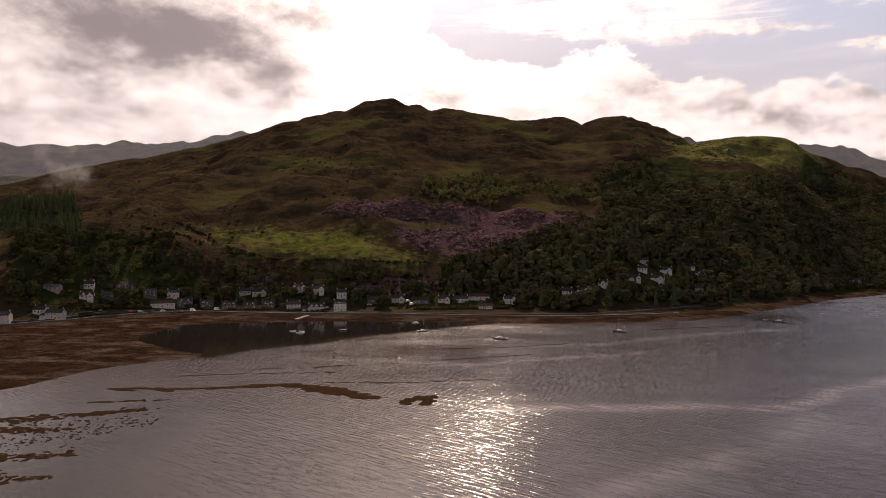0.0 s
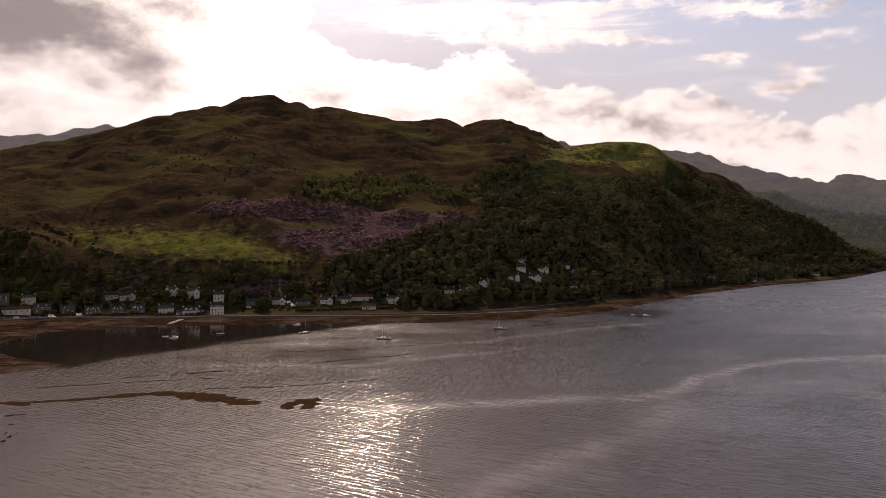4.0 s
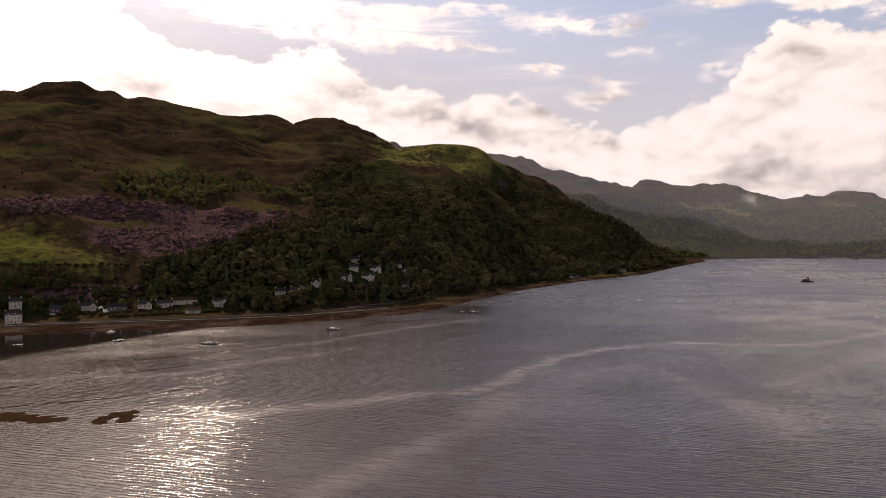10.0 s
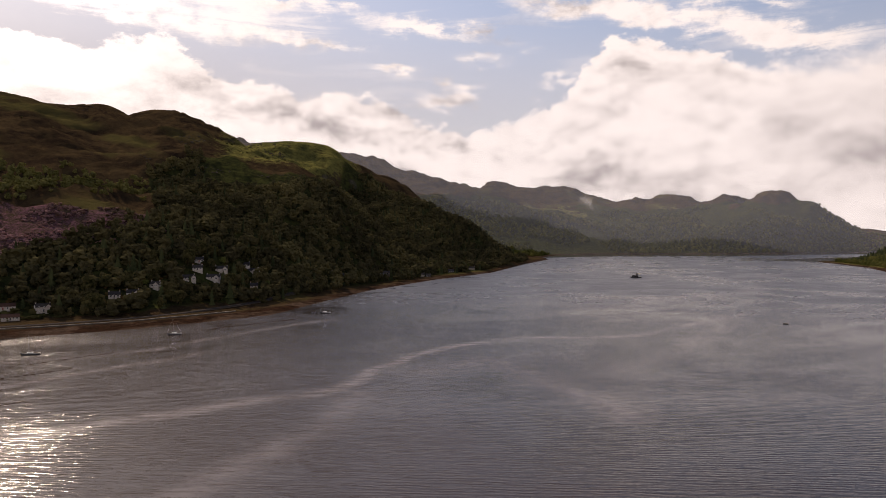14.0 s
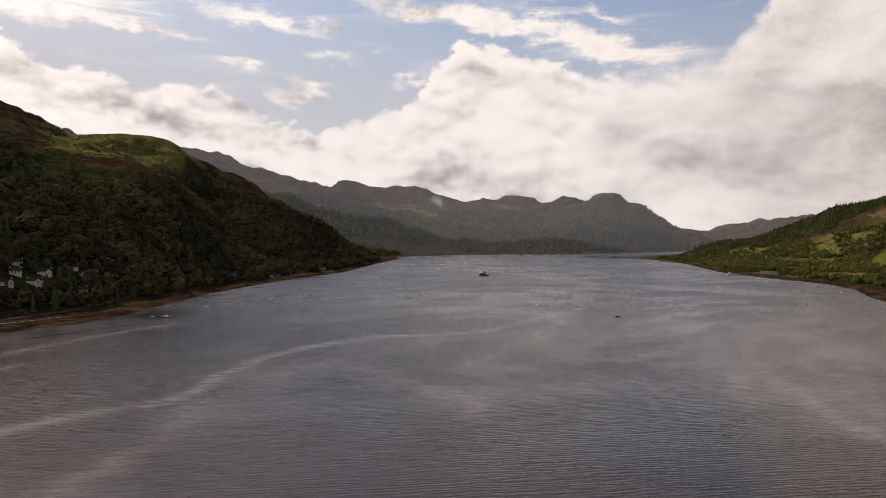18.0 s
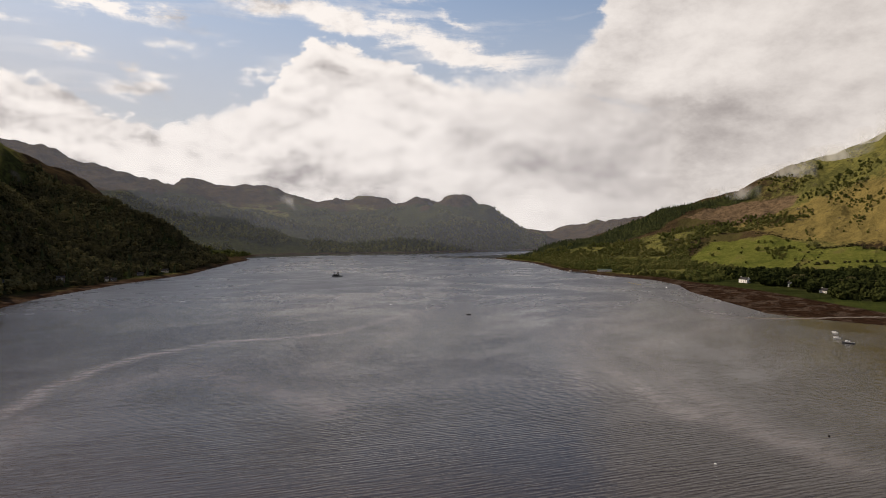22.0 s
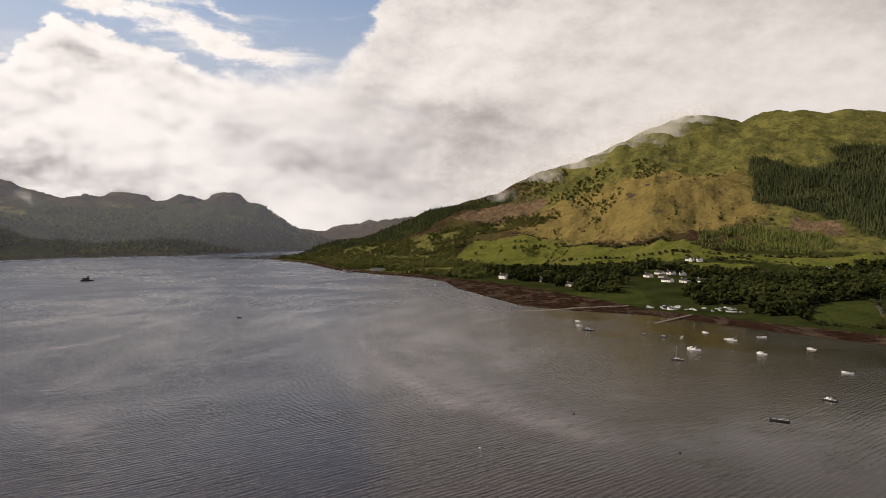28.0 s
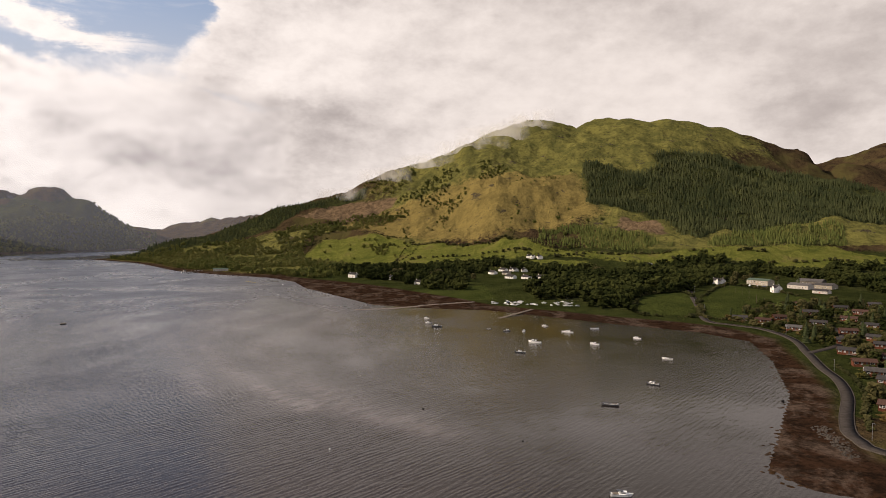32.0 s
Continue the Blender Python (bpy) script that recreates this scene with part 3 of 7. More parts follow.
def relief(x, y):
    """Height of the ground in metres above the water."""
    wx = x + 45 * fbm(x, y, 330, 3, 3)
    wy = y + 45 * fbm(x, y, 330, 3, 8)
    parts = []
    for rows, bend in ((EAST_RIDGE, 1.12), (EAST_SPUR, 1.05), (BACK_RIDGE, 1.1), (FAR_RIDGE, 1.1), (LAST_RIDGE, 1.1), (WEST_RIDGE, 1.35), (LEFT_RIDGE, 1.1), (RIGHT_RIDGE, 1.1)):
        k = ridge(x, y, rows)[1]
        keep = sstep(0.80, 0.97, k)
        ax, ay = wx * (1 - keep) + x * keep, wy * (1 - keep) + y * keep
        hh, kk, _ = ridge(ax, ay, rows, bend)
        if rows is EAST_RIDGE:
            hh = hh * (1 - 0.9 * sstep(23, 37, np.degrees(np.arctan2(ax, ay))))
        parts.append((hh, kk))
    hill = np.zeros(np.shape(x))
    crest = np.zeros(np.shape(x))
    for hh, kk in parts:
        crest = np.where(hh > hill, kk, crest)
        hill = np.maximum(hill, hh)
    rough = 13 * fbm(x, y, 210, 4, 1) + 17 * (ridged(x, y, 260, 4, 5) - 0.62) + 4.5 * fbm(x, y, 46, 3, 11) + 5.0 * np.maximum(0, fbm(x, y, 75, 3, 15)) ** 0.8
    rough = rough + 2.6 * fbm(x, y, 25, 2, 10) + 3.5 * (ridged(x, y, 62, 3, 14) - 0.6)
    west = sstep(80, 95, np.degrees(np.arctan2(x, y))) * sstep(130, 118, np.degrees(np.arctan2(x, y)))
    rough = rough * (1.2 + 0.7 * west) + west * 16 * (ridged(x * 0.55 + 0.2 * y, y * 1.5, 190, 4, 2) - 0.62)
    east = sstep(48, 36, np.degrees(np.arctan2(x, y))) * sstep(-75, -60, np.degrees(np.arctan2(x, y)))
    rough = rough + east * (13 * (ridged(x, y * 1.4, 95, 3, 6) - 0.62) + 5 * fbm(x, y, 34, 2, 9))
    rough = rough + sstep(2100, 2500, np.hypot(x, y)) * (16 * (ridged(x, y, 130, 3, 17) - 0.6) + 10 * fbm(x, y, 240, 3, 19))
    small = 3.2 * (ridged(x, y, 40, 3, 7) - 0.6) + 2.0 * fbm(x, y, 21, 2, 12)
    tame = sstep(6, 90, hill) * (1 - 0.80 * sstep(0.86, 0.985, crest))
    crag = sstep(2100, 2500, np.hypot(x, y)) * sstep(0.75, 0.95, crest) * (40 * (ridged(x, y, 190, 3, 21) - 0.60) + 16 * fbm(x, y, 70, 3, 22) + 13 * (ridged(x, y, 52, 3, 13) - 0.6))
    inland = -signed(x, y, LOCH)
    rise = np.clip(inland, 0, None)
    plain = 2.0 + 0.028 * np.minimum(rise, 340) + 3.0 * sstep(30, 140, rise) + 1.6 * sstep(40, 200, rise) * fbm(x, y, 120, 3, 18)
    land = np.maximum(plain, hill * sstep(-10, 130, inland) + rough * tame + small * sstep(20, 110, hill) + crag + 0.35 * plain * (1 - crest))
    bare = signed(x, y, LOW)
    out = np.clip(-bare, 0, None)
    wide = np.clip(-inland, 0, None) + out + 1e-6
    shore = 2.0 * (out / wide) ** 0.8 + 0.16 * fbm(x, y, 16, 3, 20) * sstep(0, 6, out)
    bed = -0.05 - 0.035 * np.clip(bare, 0, 300)
    return np.where(inland > 0, land, np.where(bare > 0, bed, shore))


# ---------------------------------------------------------------- ground cover, by map outline
WOODS_EAST = [[(0, 700), (72, 770), (137, 788), (195, 841), (243, 1093), (316, 1167), (398, 1216), (430, 1090), (520, 1125), (700, 1400), (800, 1540), (880, 1530), (930, 1420), (1010, 1350), (1100, 1300), (1160, 1270), (1050, 1170), (780, 972), (600, 885), (440, 790), (320, 700), (252, 648), (108, 612), (-2, 632)]]
BIRCH_EAST = [(-47, 938), (-2, 1008), (77, 1083), (150, 1100), (218, 1079), (234, 1030), (200, 930), (171, 915), (86, 899), (12, 891), (-32, 929)]
DARK_WOOD = [(-577, 908), (-507, 957), (-375, 729), (-450, 706)]
VILLAGE_EAST = [(-433, 679), (-350, 720), (-196, 668), (-88, 672), (-2, 656), (-1, 618), (-179, 612), (-340, 545)]
HEATHER = [[(-51, 763), (-55, 784), (-10, 800), (66, 861), (121, 848), (180, 870), (208, 795), (153, 756), (107, 742), (59, 745), (4, 726), (-25, 744)], [(-152, 835), (-86, 872), (-29, 857), (41, 885), (110, 850), (40, 835), (-15, 815), (-70, 800), (-117, 805)],
           [(-95, 679), (-46, 682), (-2, 672), (-20, 655), (-77, 657)], [(-199, 675), (-171, 688), (-160, 668)]]
FIELD_EAST = [(-300, 815), (-242, 804), (-162, 808), (-65, 790), (-51, 763), (4, 720), (-12, 678), (-66, 672), (-138, 690), (-215, 702), (-270, 740)]
SPRUCE_WEST = [(1847, -379), (1574, -337), (1562, -370), (1518, -440), (1462, -484), (1370, -476), (1350, -502), (1378, -568), (1377, -678), (1430, -790), (1450, -1000), (1640, -1150), (1850, -1080), (1871, -812), (1872, -631), (1829, -550), (1754, -571), (1752, -456), (1840, -411)]
YOUNG_WEST = [[(1470, -210), (1498, -288), (1432, -334), (1373, -399), (1330, -455), (1310, -450), (1330, -387), (1381, -232), (1417, -191)], [(1300, -480), (1333, -517), (1370, -600), (1370, -690), (1375, -800), (1301, -760), (1275, -679), (1285, -530)]]
GULLIES = [[(1892, 115), (1910, 18), (1763, -80), (1690, -37), (1685, -4), (1760, -11), (1834, 60)], [(1944, 57), (1980, -12), (1858, -76), (1910, 18)], [(1937, -102), (1882, -172), (1827, -174), (1755, -127), (1812, -103)], [(2066, 240), (2065, 150), (2079, 53), (1932, 102), (1970, 197)], [(1834, 336), (1883, 211), (1838, 97), (1778, 79), (1801, 180), (1794, 272)]]
BRACKEN = [(1815, 300), (1877, 96), (1838, -83), (1785, -351), (1611, -356), (1524, -373), (1478, -186), (1483, -68), (1641, 110)]
CLEARING = [(1916, 385), (1978, 295), (1926, 114), (1880, 127), (1835, 228)]
SPRUCE_SPUR = [(1800, 860), (1930, 640), (2011, 430), (2040, 200), (1970, 215), (1956, 388), (1865, 431), (1780, 600), (1690, 740)]
SCRUB_WEST = [(1730, 835), (1789, 652), (1831, 423), (1842, 214), (1793, 77), (1707, 310), (1530, 303), (1343, 177), (1222, 81), (1085, 195), (1160, 262), (1222, 370), (1330, 490), (1499, 600)]
FIELDS_WEST = [[(1560, 306), (1687, 279), (1674, 139), (1544, 49), (1401, 93), (1376, 227)], [(1402, 90), (1544, 53), (1473, -68), (1423, -179), (1376, -229), (1291, -409), (1277, -727), (1180, -800), (1130, -560), (1222, -426), (1341, -223), (1345, -116), (1304, -18)],
               [(1241, -97), (1318, -177), (1290, -276), (1104, -280), (1033, -197)], [(747, -215), (784, -270), (742, -271), (616, -230), (634, -183)], [(716, -270), (859, -359), (754, -377), (680, -373), (592, -321), (599, -236)], [(890, 36), (913, -62), (763, -64), (751, -20)]]
WOODS_WEST = [[(1220, 189), (1224, 115), (1244, 16), (1351, -91), (1363, -136), (1310, -110), (1099, -60), (960, -40), (863, -22), (927, 27), (1023, 71), (1087, 120)],
              [(910, -154), (993, -229), (1230, -353), (1239, -467), (1203, -542), (1034, -470), (883, -348), (801, -283), (763, -219), (660, -183), (665, -156), (710, -148), (785, -149)],
              [(1311, -99), (1174, -213), (1153, -266), (1075, -237), (1060, -160)], [(1189, -536), (1058, -606), (941, -607), (720, -480), (780, -470), (900, -500)], [(867, -110), (1036, -217), (845, -240), (638, -184), (720, -151), (754, -110)], [(1166, -658), (1164, -750), (1063, -685), (1123, -644)]]


def axis(lo, hi, a, b, step, close=None):
    """Even steps between a and b (finer over the stretch named by close), widening steps out to lo and hi."""
    core = list(np.arange(a, b + 0.1, step))
    if close:
        core = [v for v in core if not close[0] < v < close[1]] + list(np.arange(close[0] + close[2] / 2, close[1], close[2]))
        core.sort()
    for end, sign in ((hi, 1), (lo, -1)):
        s, v, extra = step, (b if sign > 0 else a), []
        while (end - v) * sign > 0:
            far = abs(v) > 3700
            s = min(s * (1.06 if far else 1.015), 120.0 if far else 24.0)
            v += sign * s
            extra.append(v)
        core = core + extra if sign > 0 else extra[::-1] + core
    return np.array(core)


GX, GY = axis(-5600, 5900, -450, 2350, 9.0, (190, 730, 3.0)), axis(-5600, 5900, -850, 1900, 9.0, (-265, 80, 3.0))
MX, MY = np.meshgrid(GX, GY, indexing="ij")
MZ = relief(MX, MY)


def ground_z(x, y):
    """Height of the finished ground sheet at a place, or of many."""
    x, y = np.asarray(x, float), np.asarray(y, float)
    i = np.clip(np.searchsorted(GX, x) - 1, 0, len(GX) - 2)
    j = np.clip(np.searchsorted(GY, y) - 1, 0, len(GY) - 2)
    u, v = (x - GX[i]) / (GX[i + 1] - GX[i]), (y - GY[j]) / (GY[j + 1] - GY[j])
    return (MZ[i, j] * (1 - u) + MZ[i + 1, j] * u) * (1 - v) + (MZ[i, j + 1] * (1 - u) + MZ[i + 1, j + 1] * u) * v


def mesh_of(name, verts, faces, material, smooth=False, tint=None):
    """A mesh from arrays of places and of faces with equal corner counts."""
    me = bpy.data.meshes.new(name)
    verts, faces = np.asarray(verts, np.float32), np.asarray(faces, np.int32)
    n, k = faces.shape
    me.vertices.add(len(verts)), me.loops.add(n * k), me.polygons.add(n)
    me.vertices.foreach_set("co", verts.ravel())
    me.loops.foreach_set("vertex_index", faces.ravel())
    me.polygons.foreach_set("loop_start", np.arange(n, dtype=np.int32) * k)
    me.polygons.foreach_set("loop_total", np.full(n, k, np.int32))
    me.polygons.foreach_set("use_smooth", np.full(n, smooth, bool))
    me.materials.append(material)
    if tint is not None:
        me.attributes.new("tint", "FLOAT", "POINT").data.foreach_set("value", np.asarray(tint, np.float32))
    me.update(calc_edges=True)
    return me


nx, ny = len(GX), len(GY)
idx = np.arange(nx * ny).reshape(nx, ny)
quads = np.stack([idx[:-1, :-1], idx[1:, :-1], idx[1:, 1:], idx[:-1, 1:]], -1).reshape(-1, 4)
ground_mesh = mesh_of("ground", np.stack([MX, MY, MZ], -1).reshape(-1, 3), quads, GROUND, smooth=True)
FX, FY, FZ = MX.ravel(), MY.ravel(), MZ.ravel()


def zone_value(outlines, soft=14.0):
    v = np.zeros(len(FX))
    for o in outlines:
        xs, ys = [p[0] for p in o], [p[1] for p in o]
        m = (FX > min(xs) - 40) & (FX < max(xs) + 40) & (FY > min(ys) - 40) & (FY < max(ys) + 40)
        v[m] = np.maximum(v[m], np.clip(0.5 + signed(FX[m], FY[m], o) / (2 * soft), 0, 1))
    return v


FDIST = np.hypot(FX, FY)
FBEAR = np.degrees(np.arctan2(FX, FY))
far_wood = ((FZ < 175 + 70 * fbm(FX, FY, 300, 3, 4)) & (FZ > 1.5) & (FDIST > 1950) & (FBEAR > 20) & (FBEAR < 66)).astype(float) * 0.85
loch_side = np.clip(0.5 + signed(FX, FY, LOCH) / 6.0, 0, 1)
ragged = 14 * fbm(FX, FY, 260, 4, 5)
upland = 0.66 * sstep(80, 90, FBEAR + 0.4 * ragged) * sstep(126, 110, FBEAR + ragged) * sstep(1450, 1600, FDIST) * sstep(3000, 2800, FDIST) + 0.62 * sstep(15.5, 20, FBEAR + 0.3 * ragged) * sstep(31, 27, FBEAR) * sstep(150, 215, FZ + 2 * ragged) * sstep(2600, 2400, FDIST)
meadow = 0.9 * sstep(250, 300, FX) * sstep(300, 200, FY) * sstep(60, 40, FZ) * sstep(1500, 1350, FX)
upland = np.maximum(upland, 0.66 * sstep(98, 104, FBEAR) * sstep(1240, 1300, FX) * sstep(190, 150, FZ + ragged) * sstep(2600, 2400, FDIST))
meadow = np.maximum(meadow, 0.7 * zone_value([VILLAGE_EAST], 25.0))
upland = np.maximum(upland, 0.62 * zone_value([SCRUB_WEST], 20.0))
upland = np.maximum(upland, 0.62 * sstep(-0.15, 0.35, fbm(FX, FY, 170, 5, 11)) * sstep(2050, 2200, FDIST) * sstep(250, 150, FZ) * sstep(18, 24, FBEAR) * sstep(68, 66, FBEAR))
for name, value in (("field", np.maximum(zone_value(FIELDS_WEST[:3]), 0.60 * zone_value([FIELD_EAST], 50.0))), ("meadow", meadow), ("pasture", zone_value(FIELDS_WEST[3:], 6.0)), ("heather", zone_value(HEATHER)), ("bracken", 0.9 * zone_value([BRACKEN], 55.0)), ("clearing", zone_value([CLEARING, [(1510, -395), (1480, -452), (1385, -458), (1395, -412), (1455, -372)]])), ("upland", upland),
                    ("wood", np.maximum(far_wood, zone_value(WOODS_EAST + WOODS_WEST + [SPRUCE_WEST, DARK_WOOD, SPRUCE_SPUR]) * 0.9)), ("shore", loch_side)):
    ground_mesh.attributes.new(name, "FLOAT", "POINT").data.foreach_set("value", np.asarray(value, np.float32))
tagged(new("ground", ground_mesh), "rough hill ground of moor, pasture, woodland floor and brown tidal flats", "ground", kind="structure")

wax, way_ = axis(-1200, 5600, -250, 800, 6.0), axis(-1200, 3200, -260, 620, 6.0)
wx_, wy_ = np.meshgrid(wax, way_, indexing="ij")
wi = np.arange(wx_.size).reshape(wx_.shape)
wq = np.stack([wi[:-1, :-1], wi[1:, :-1], wi[1:, 1:], wi[:-1, 1:]], -1).reshape(-1, 4)
water_mesh = mesh_of("water", np.stack([wx_, wy_, np.zeros_like(wx_)], -1).reshape(-1, 3), wq, WATER)
LX, LY = wx_.ravel(), wy_.ravel()
bx_, by_ = LX + 14 * fbm(LX, LY, 90, 3, 2), LY + 14 * fbm(LX, LY, 90, 3, 12)
# lanes of sky sheen painted as paler water: line, width, strength
LANE_SHEEN = [([(24, 287), (53, 283), (91, 284), (127, 287), (151, 292), (185, 321), (221, 345), (263, 358), (320, 355), (355, 335), (397, 317), (503, 340), (581, 353)], 6.5, 1.0), ([(49, 192), (84, 211), (115, 235), (154, 276)], 9.0, 0.55), ([(204, 296), (257, 303), (252, 262), (223, 190)], 11.0, 0.40),
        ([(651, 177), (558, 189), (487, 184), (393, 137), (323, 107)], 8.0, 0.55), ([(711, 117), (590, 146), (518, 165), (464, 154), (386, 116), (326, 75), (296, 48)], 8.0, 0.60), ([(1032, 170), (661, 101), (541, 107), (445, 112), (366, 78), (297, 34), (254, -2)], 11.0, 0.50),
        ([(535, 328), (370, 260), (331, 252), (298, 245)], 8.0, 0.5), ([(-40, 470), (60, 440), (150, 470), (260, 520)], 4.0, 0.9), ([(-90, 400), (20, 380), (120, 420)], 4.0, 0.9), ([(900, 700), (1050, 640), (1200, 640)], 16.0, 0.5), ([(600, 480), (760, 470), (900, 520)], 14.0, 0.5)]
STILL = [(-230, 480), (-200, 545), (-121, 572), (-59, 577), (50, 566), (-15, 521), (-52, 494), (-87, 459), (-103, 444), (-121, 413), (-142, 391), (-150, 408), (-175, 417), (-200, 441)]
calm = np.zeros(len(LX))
for line, wide, much in LANE_SHEEN:
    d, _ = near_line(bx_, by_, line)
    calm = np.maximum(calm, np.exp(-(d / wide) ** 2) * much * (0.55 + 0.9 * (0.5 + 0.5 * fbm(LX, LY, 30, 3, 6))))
BAY = [(760, 60), (619, 71), (578, 86), (511, 97), (446, 100), (382, 75), (318, 36), (285, 9), (255, -13), (223, -29), (150, -60), (150, -320), (800, -320), (800, 0)]
gust = np.exp(-(near_line(bx_, by_, [(2, 299), (12, 290), (24, 280), (60, 286)])[0] / 6.0) ** 2)
murky = np.clip(np.clip(0.5 + signed(bx_, by_, BAY) / 22.0, 0, 1) * (0.75 + 0.25 * sstep(0, 160, signed(bx_, by_, BAY))) + 0.45 * sstep(0, -55, near_line(bx_, by_, BAY[1:10])[0] - 75) + sstep(-60, -120, LX) * sstep(330, 280, LY), 0, 1)
still = np.clip(0.5 + signed(bx_, by_, STILL) / 12.0, 0, 1)
still = np.maximum(still, 0.8 * sstep(210, 60, signed(LX, LY, LOW) + 60 * fbm(LX, LY, 240, 3, 4)) * sstep(1850, 2050, np.hypot(LX, LY)))
for name, value in (("still", still), ("calm", calm), ("gust", gust), ("murky", murky)):
    water_mesh.attributes.new(name, "FLOAT", "POINT").data.foreach_set("value", np.asarray(value, np.float32))
tagged(new("water", water_mesh), "grey-brown rippled loch water with painted pale sheen lanes", "water", kind="structure")


# ---------------------------------------------------------------- roads, walls, weed and shoals
def smooth_line(pts, step=4.0):
    """A rounded line through the points, in even steps."""
    p = [Vector((x, y)) for x, y in pts]
    p = [p[0] * 2 - p[1]] + p + [p[-1] * 2 - p[-2]]
    out = []
    for i in range(1, len(p) - 2):
        n = max(2, int((p[i + 1] - p[i]).length / step))
        for k in range(n):
            t = k / n
            out.append(0.5 * ((2 * p[i]) + (p[i + 1] - p[i - 1]) * t + (2 * p[i - 1] - 5 * p[i] + 4 * p[i + 1] - p[i + 2]) * t * t + (3 * p[i] - p[i - 1] - 3 * p[i + 1] + p[i + 2]) * t ** 3))
    out.append(p[-2])
    return np.array([(v.x, v.y) for v in out])


def ribbon(line, left, right, lift, thick=0.0, least=-9.0):
    """A strip along a line between two offsets, laid on the ground; with a thickness it gets sides."""
    d = np.gradient(line, axis=0)
    d /= np.linalg.norm(d, axis=1)[:, None]
    nrm = np.stack([-d[:, 1], d[:, 0]], 1)
    a, b = line + nrm * left, line + nrm * right
    z = np.maximum(np.maximum(ground_z(a[:, 0], a[:, 1]), ground_z(b[:, 0], b[:, 1])), np.maximum(ground_z(line[:, 0], line[:, 1]), least)) + lift
    k = np.ones(5) / 5
    z = np.convolve(np.pad(z, 2, mode="edge"), k, "valid")
    n = len(line)
    rows = [np.column_stack([a, z]), np.column_stack([b, z])]
    if thick:
        rows = [np.column_stack([a, z - thick])] + rows + [np.column_stack([b, z - thick])]
    v = np.concatenate(rows)
    f = []
    for r in range(len(rows) - 1):
        i = np.arange(n - 1) + r * n
        f.append(np.stack([i, i + 1, i + 1 + n, i + n], -1))
    return v, np.concatenate(f)


ROAD_TAR = surface("road_asphalt", (0.034, 0.029, 0.026), (0.056, 0.049, 0.045), 2.5, 0.8, bump=0.15)
KERB_STONE = surface("kerb_edge", (0.050, 0.043, 0.037), (0.095, 0.082, 0.071), 1.0, 0.95, bump=0.4)
SHORE_STONE = surface("sea_wall_stone", (0.07, 0.058, 0.048), (0.16, 0.135, 0.115), 1.2, 0.95, bump=0.6)
LINE_PAINT = surface("road_paint", (0.55, 0.55, 0.53), (0.68, 0.68, 0.66), 0.5, 0.7)
ROCK = surface("shore_rock", (0.030, 0.025, 0.021), (0.066, 0.056, 0.047), 1.0, 0.9, bump=0.5, island=(0.065, 0.056, 0.05))
WEED = surface("seaweed", (0.016, 0.010, 0.006), (0.050, 0.028, 0.014), 2.0, 0.85, bump=0.6)
ROAD_WEST = smooth_line([(200, -172), (233, -151), (246, -151), (258, -154), (280, -166), (315, -187), (350, -203), (383, -213), (430, -230), (489, -250), (538, -252), (562, -240), (588, -228), (668, -250), (760, -277), (822, -297), (904, -325)])
ROAD_LODGES = smooth_line([(430, -230), (455, -262), (480, -282), (520, -300), (560, -312), (600, -345)])
ROAD_EAST = smooth_line([(-345, 516), (-318, 535), (-300, 556), (-276, 577), (-236, 604), (-200, 610), (-146, 602), (-88, 602), (-40, 599), (31, 592), (101, 592), (151, 603), (204, 622), (250, 648), (300, 690)])
LANE_EAST = smooth_line([(-284, 574), (-290, 590), (-296, 606)])
LANE_HILL = smooth_line([(-106, 604), (-102, 622), (-96, 640)])
for line, name, wide, lab in ((ROAD_WEST, "road_west", 2.5, "dark asphalt shore road curving round the bay"), (ROAD_LODGES, "road_lodges", 2.4, "narrow asphalt lane between the lodges"), (ROAD_EAST, "road_east", 3.0, "grey shore road through the village"), (LANE_EAST, "lane_east", 2.0, "pale lane climbing between the houses"), (LANE_HILL, "lane_hill", 1.8, "pale lane beside the tall white house")):
    v, f = ribbon(line, -wide, wide, 0.16, 0.5)
    road = tagged(new(name, mesh_of(name, v, f, ROAD_TAR, True)), lab, "road", kind="structure")
    if name in ("road_west", "road_east"):
        for side in (-1, 1):
            kv, kf = ribbon(line, side * wide - 0.16 + side * 0.16, side * wide + 0.16 + side * 0.16, 0.30, 0.6)
            kerb = new("kerb", mesh_of("kerb", kv, kf, KERB_STONE))
            kerb.parent = road
        dash = line[::2]
        for i in range(0, min(len(dash) - 1, 110)):
            seg = np.linspace(dash[i], dash[i] + (dash[i + 1] - dash[i]) * 0.42, 3)
            dv, df = ribbon(seg, -0.09, 0.09, 0.185)
            mk = new("lane_mark", mesh_of("lane_mark", dv, df, LINE_PAINT))
            mk.parent = road

# the sea wall below the village, and its coping
wall_line = smooth_line(LAND_EAST[2:13])
d_ = np.gradient(wall_line, axis=0)
d_ /= np.linalg.norm(d_, axis=1)[:, None]
wall_line = wall_line + np.stack([-d_[:, 1], d_[:, 0]], 1) * 2.0
wv, wf = ribbon(wall_line, -0.35, 0.35, 0.75, 3.0)
sea_wall = tagged(new("sea_wall", mesh_of("sea_wall", wv, wf, SHORE_STONE)), "long low stone sea wall below the shore road", "wall", kind="structure")
cv, cf = ribbon(wall_line, -0.45, 0.45, 0.90, 0.15)
coping = new("coping", mesh_of("coping", cv, cf, surface("pale_coping", (0.20, 0.185, 0.17), (0.30, 0.28, 0.26), 1.0, 0.9)))
coping.parent = sea_wall


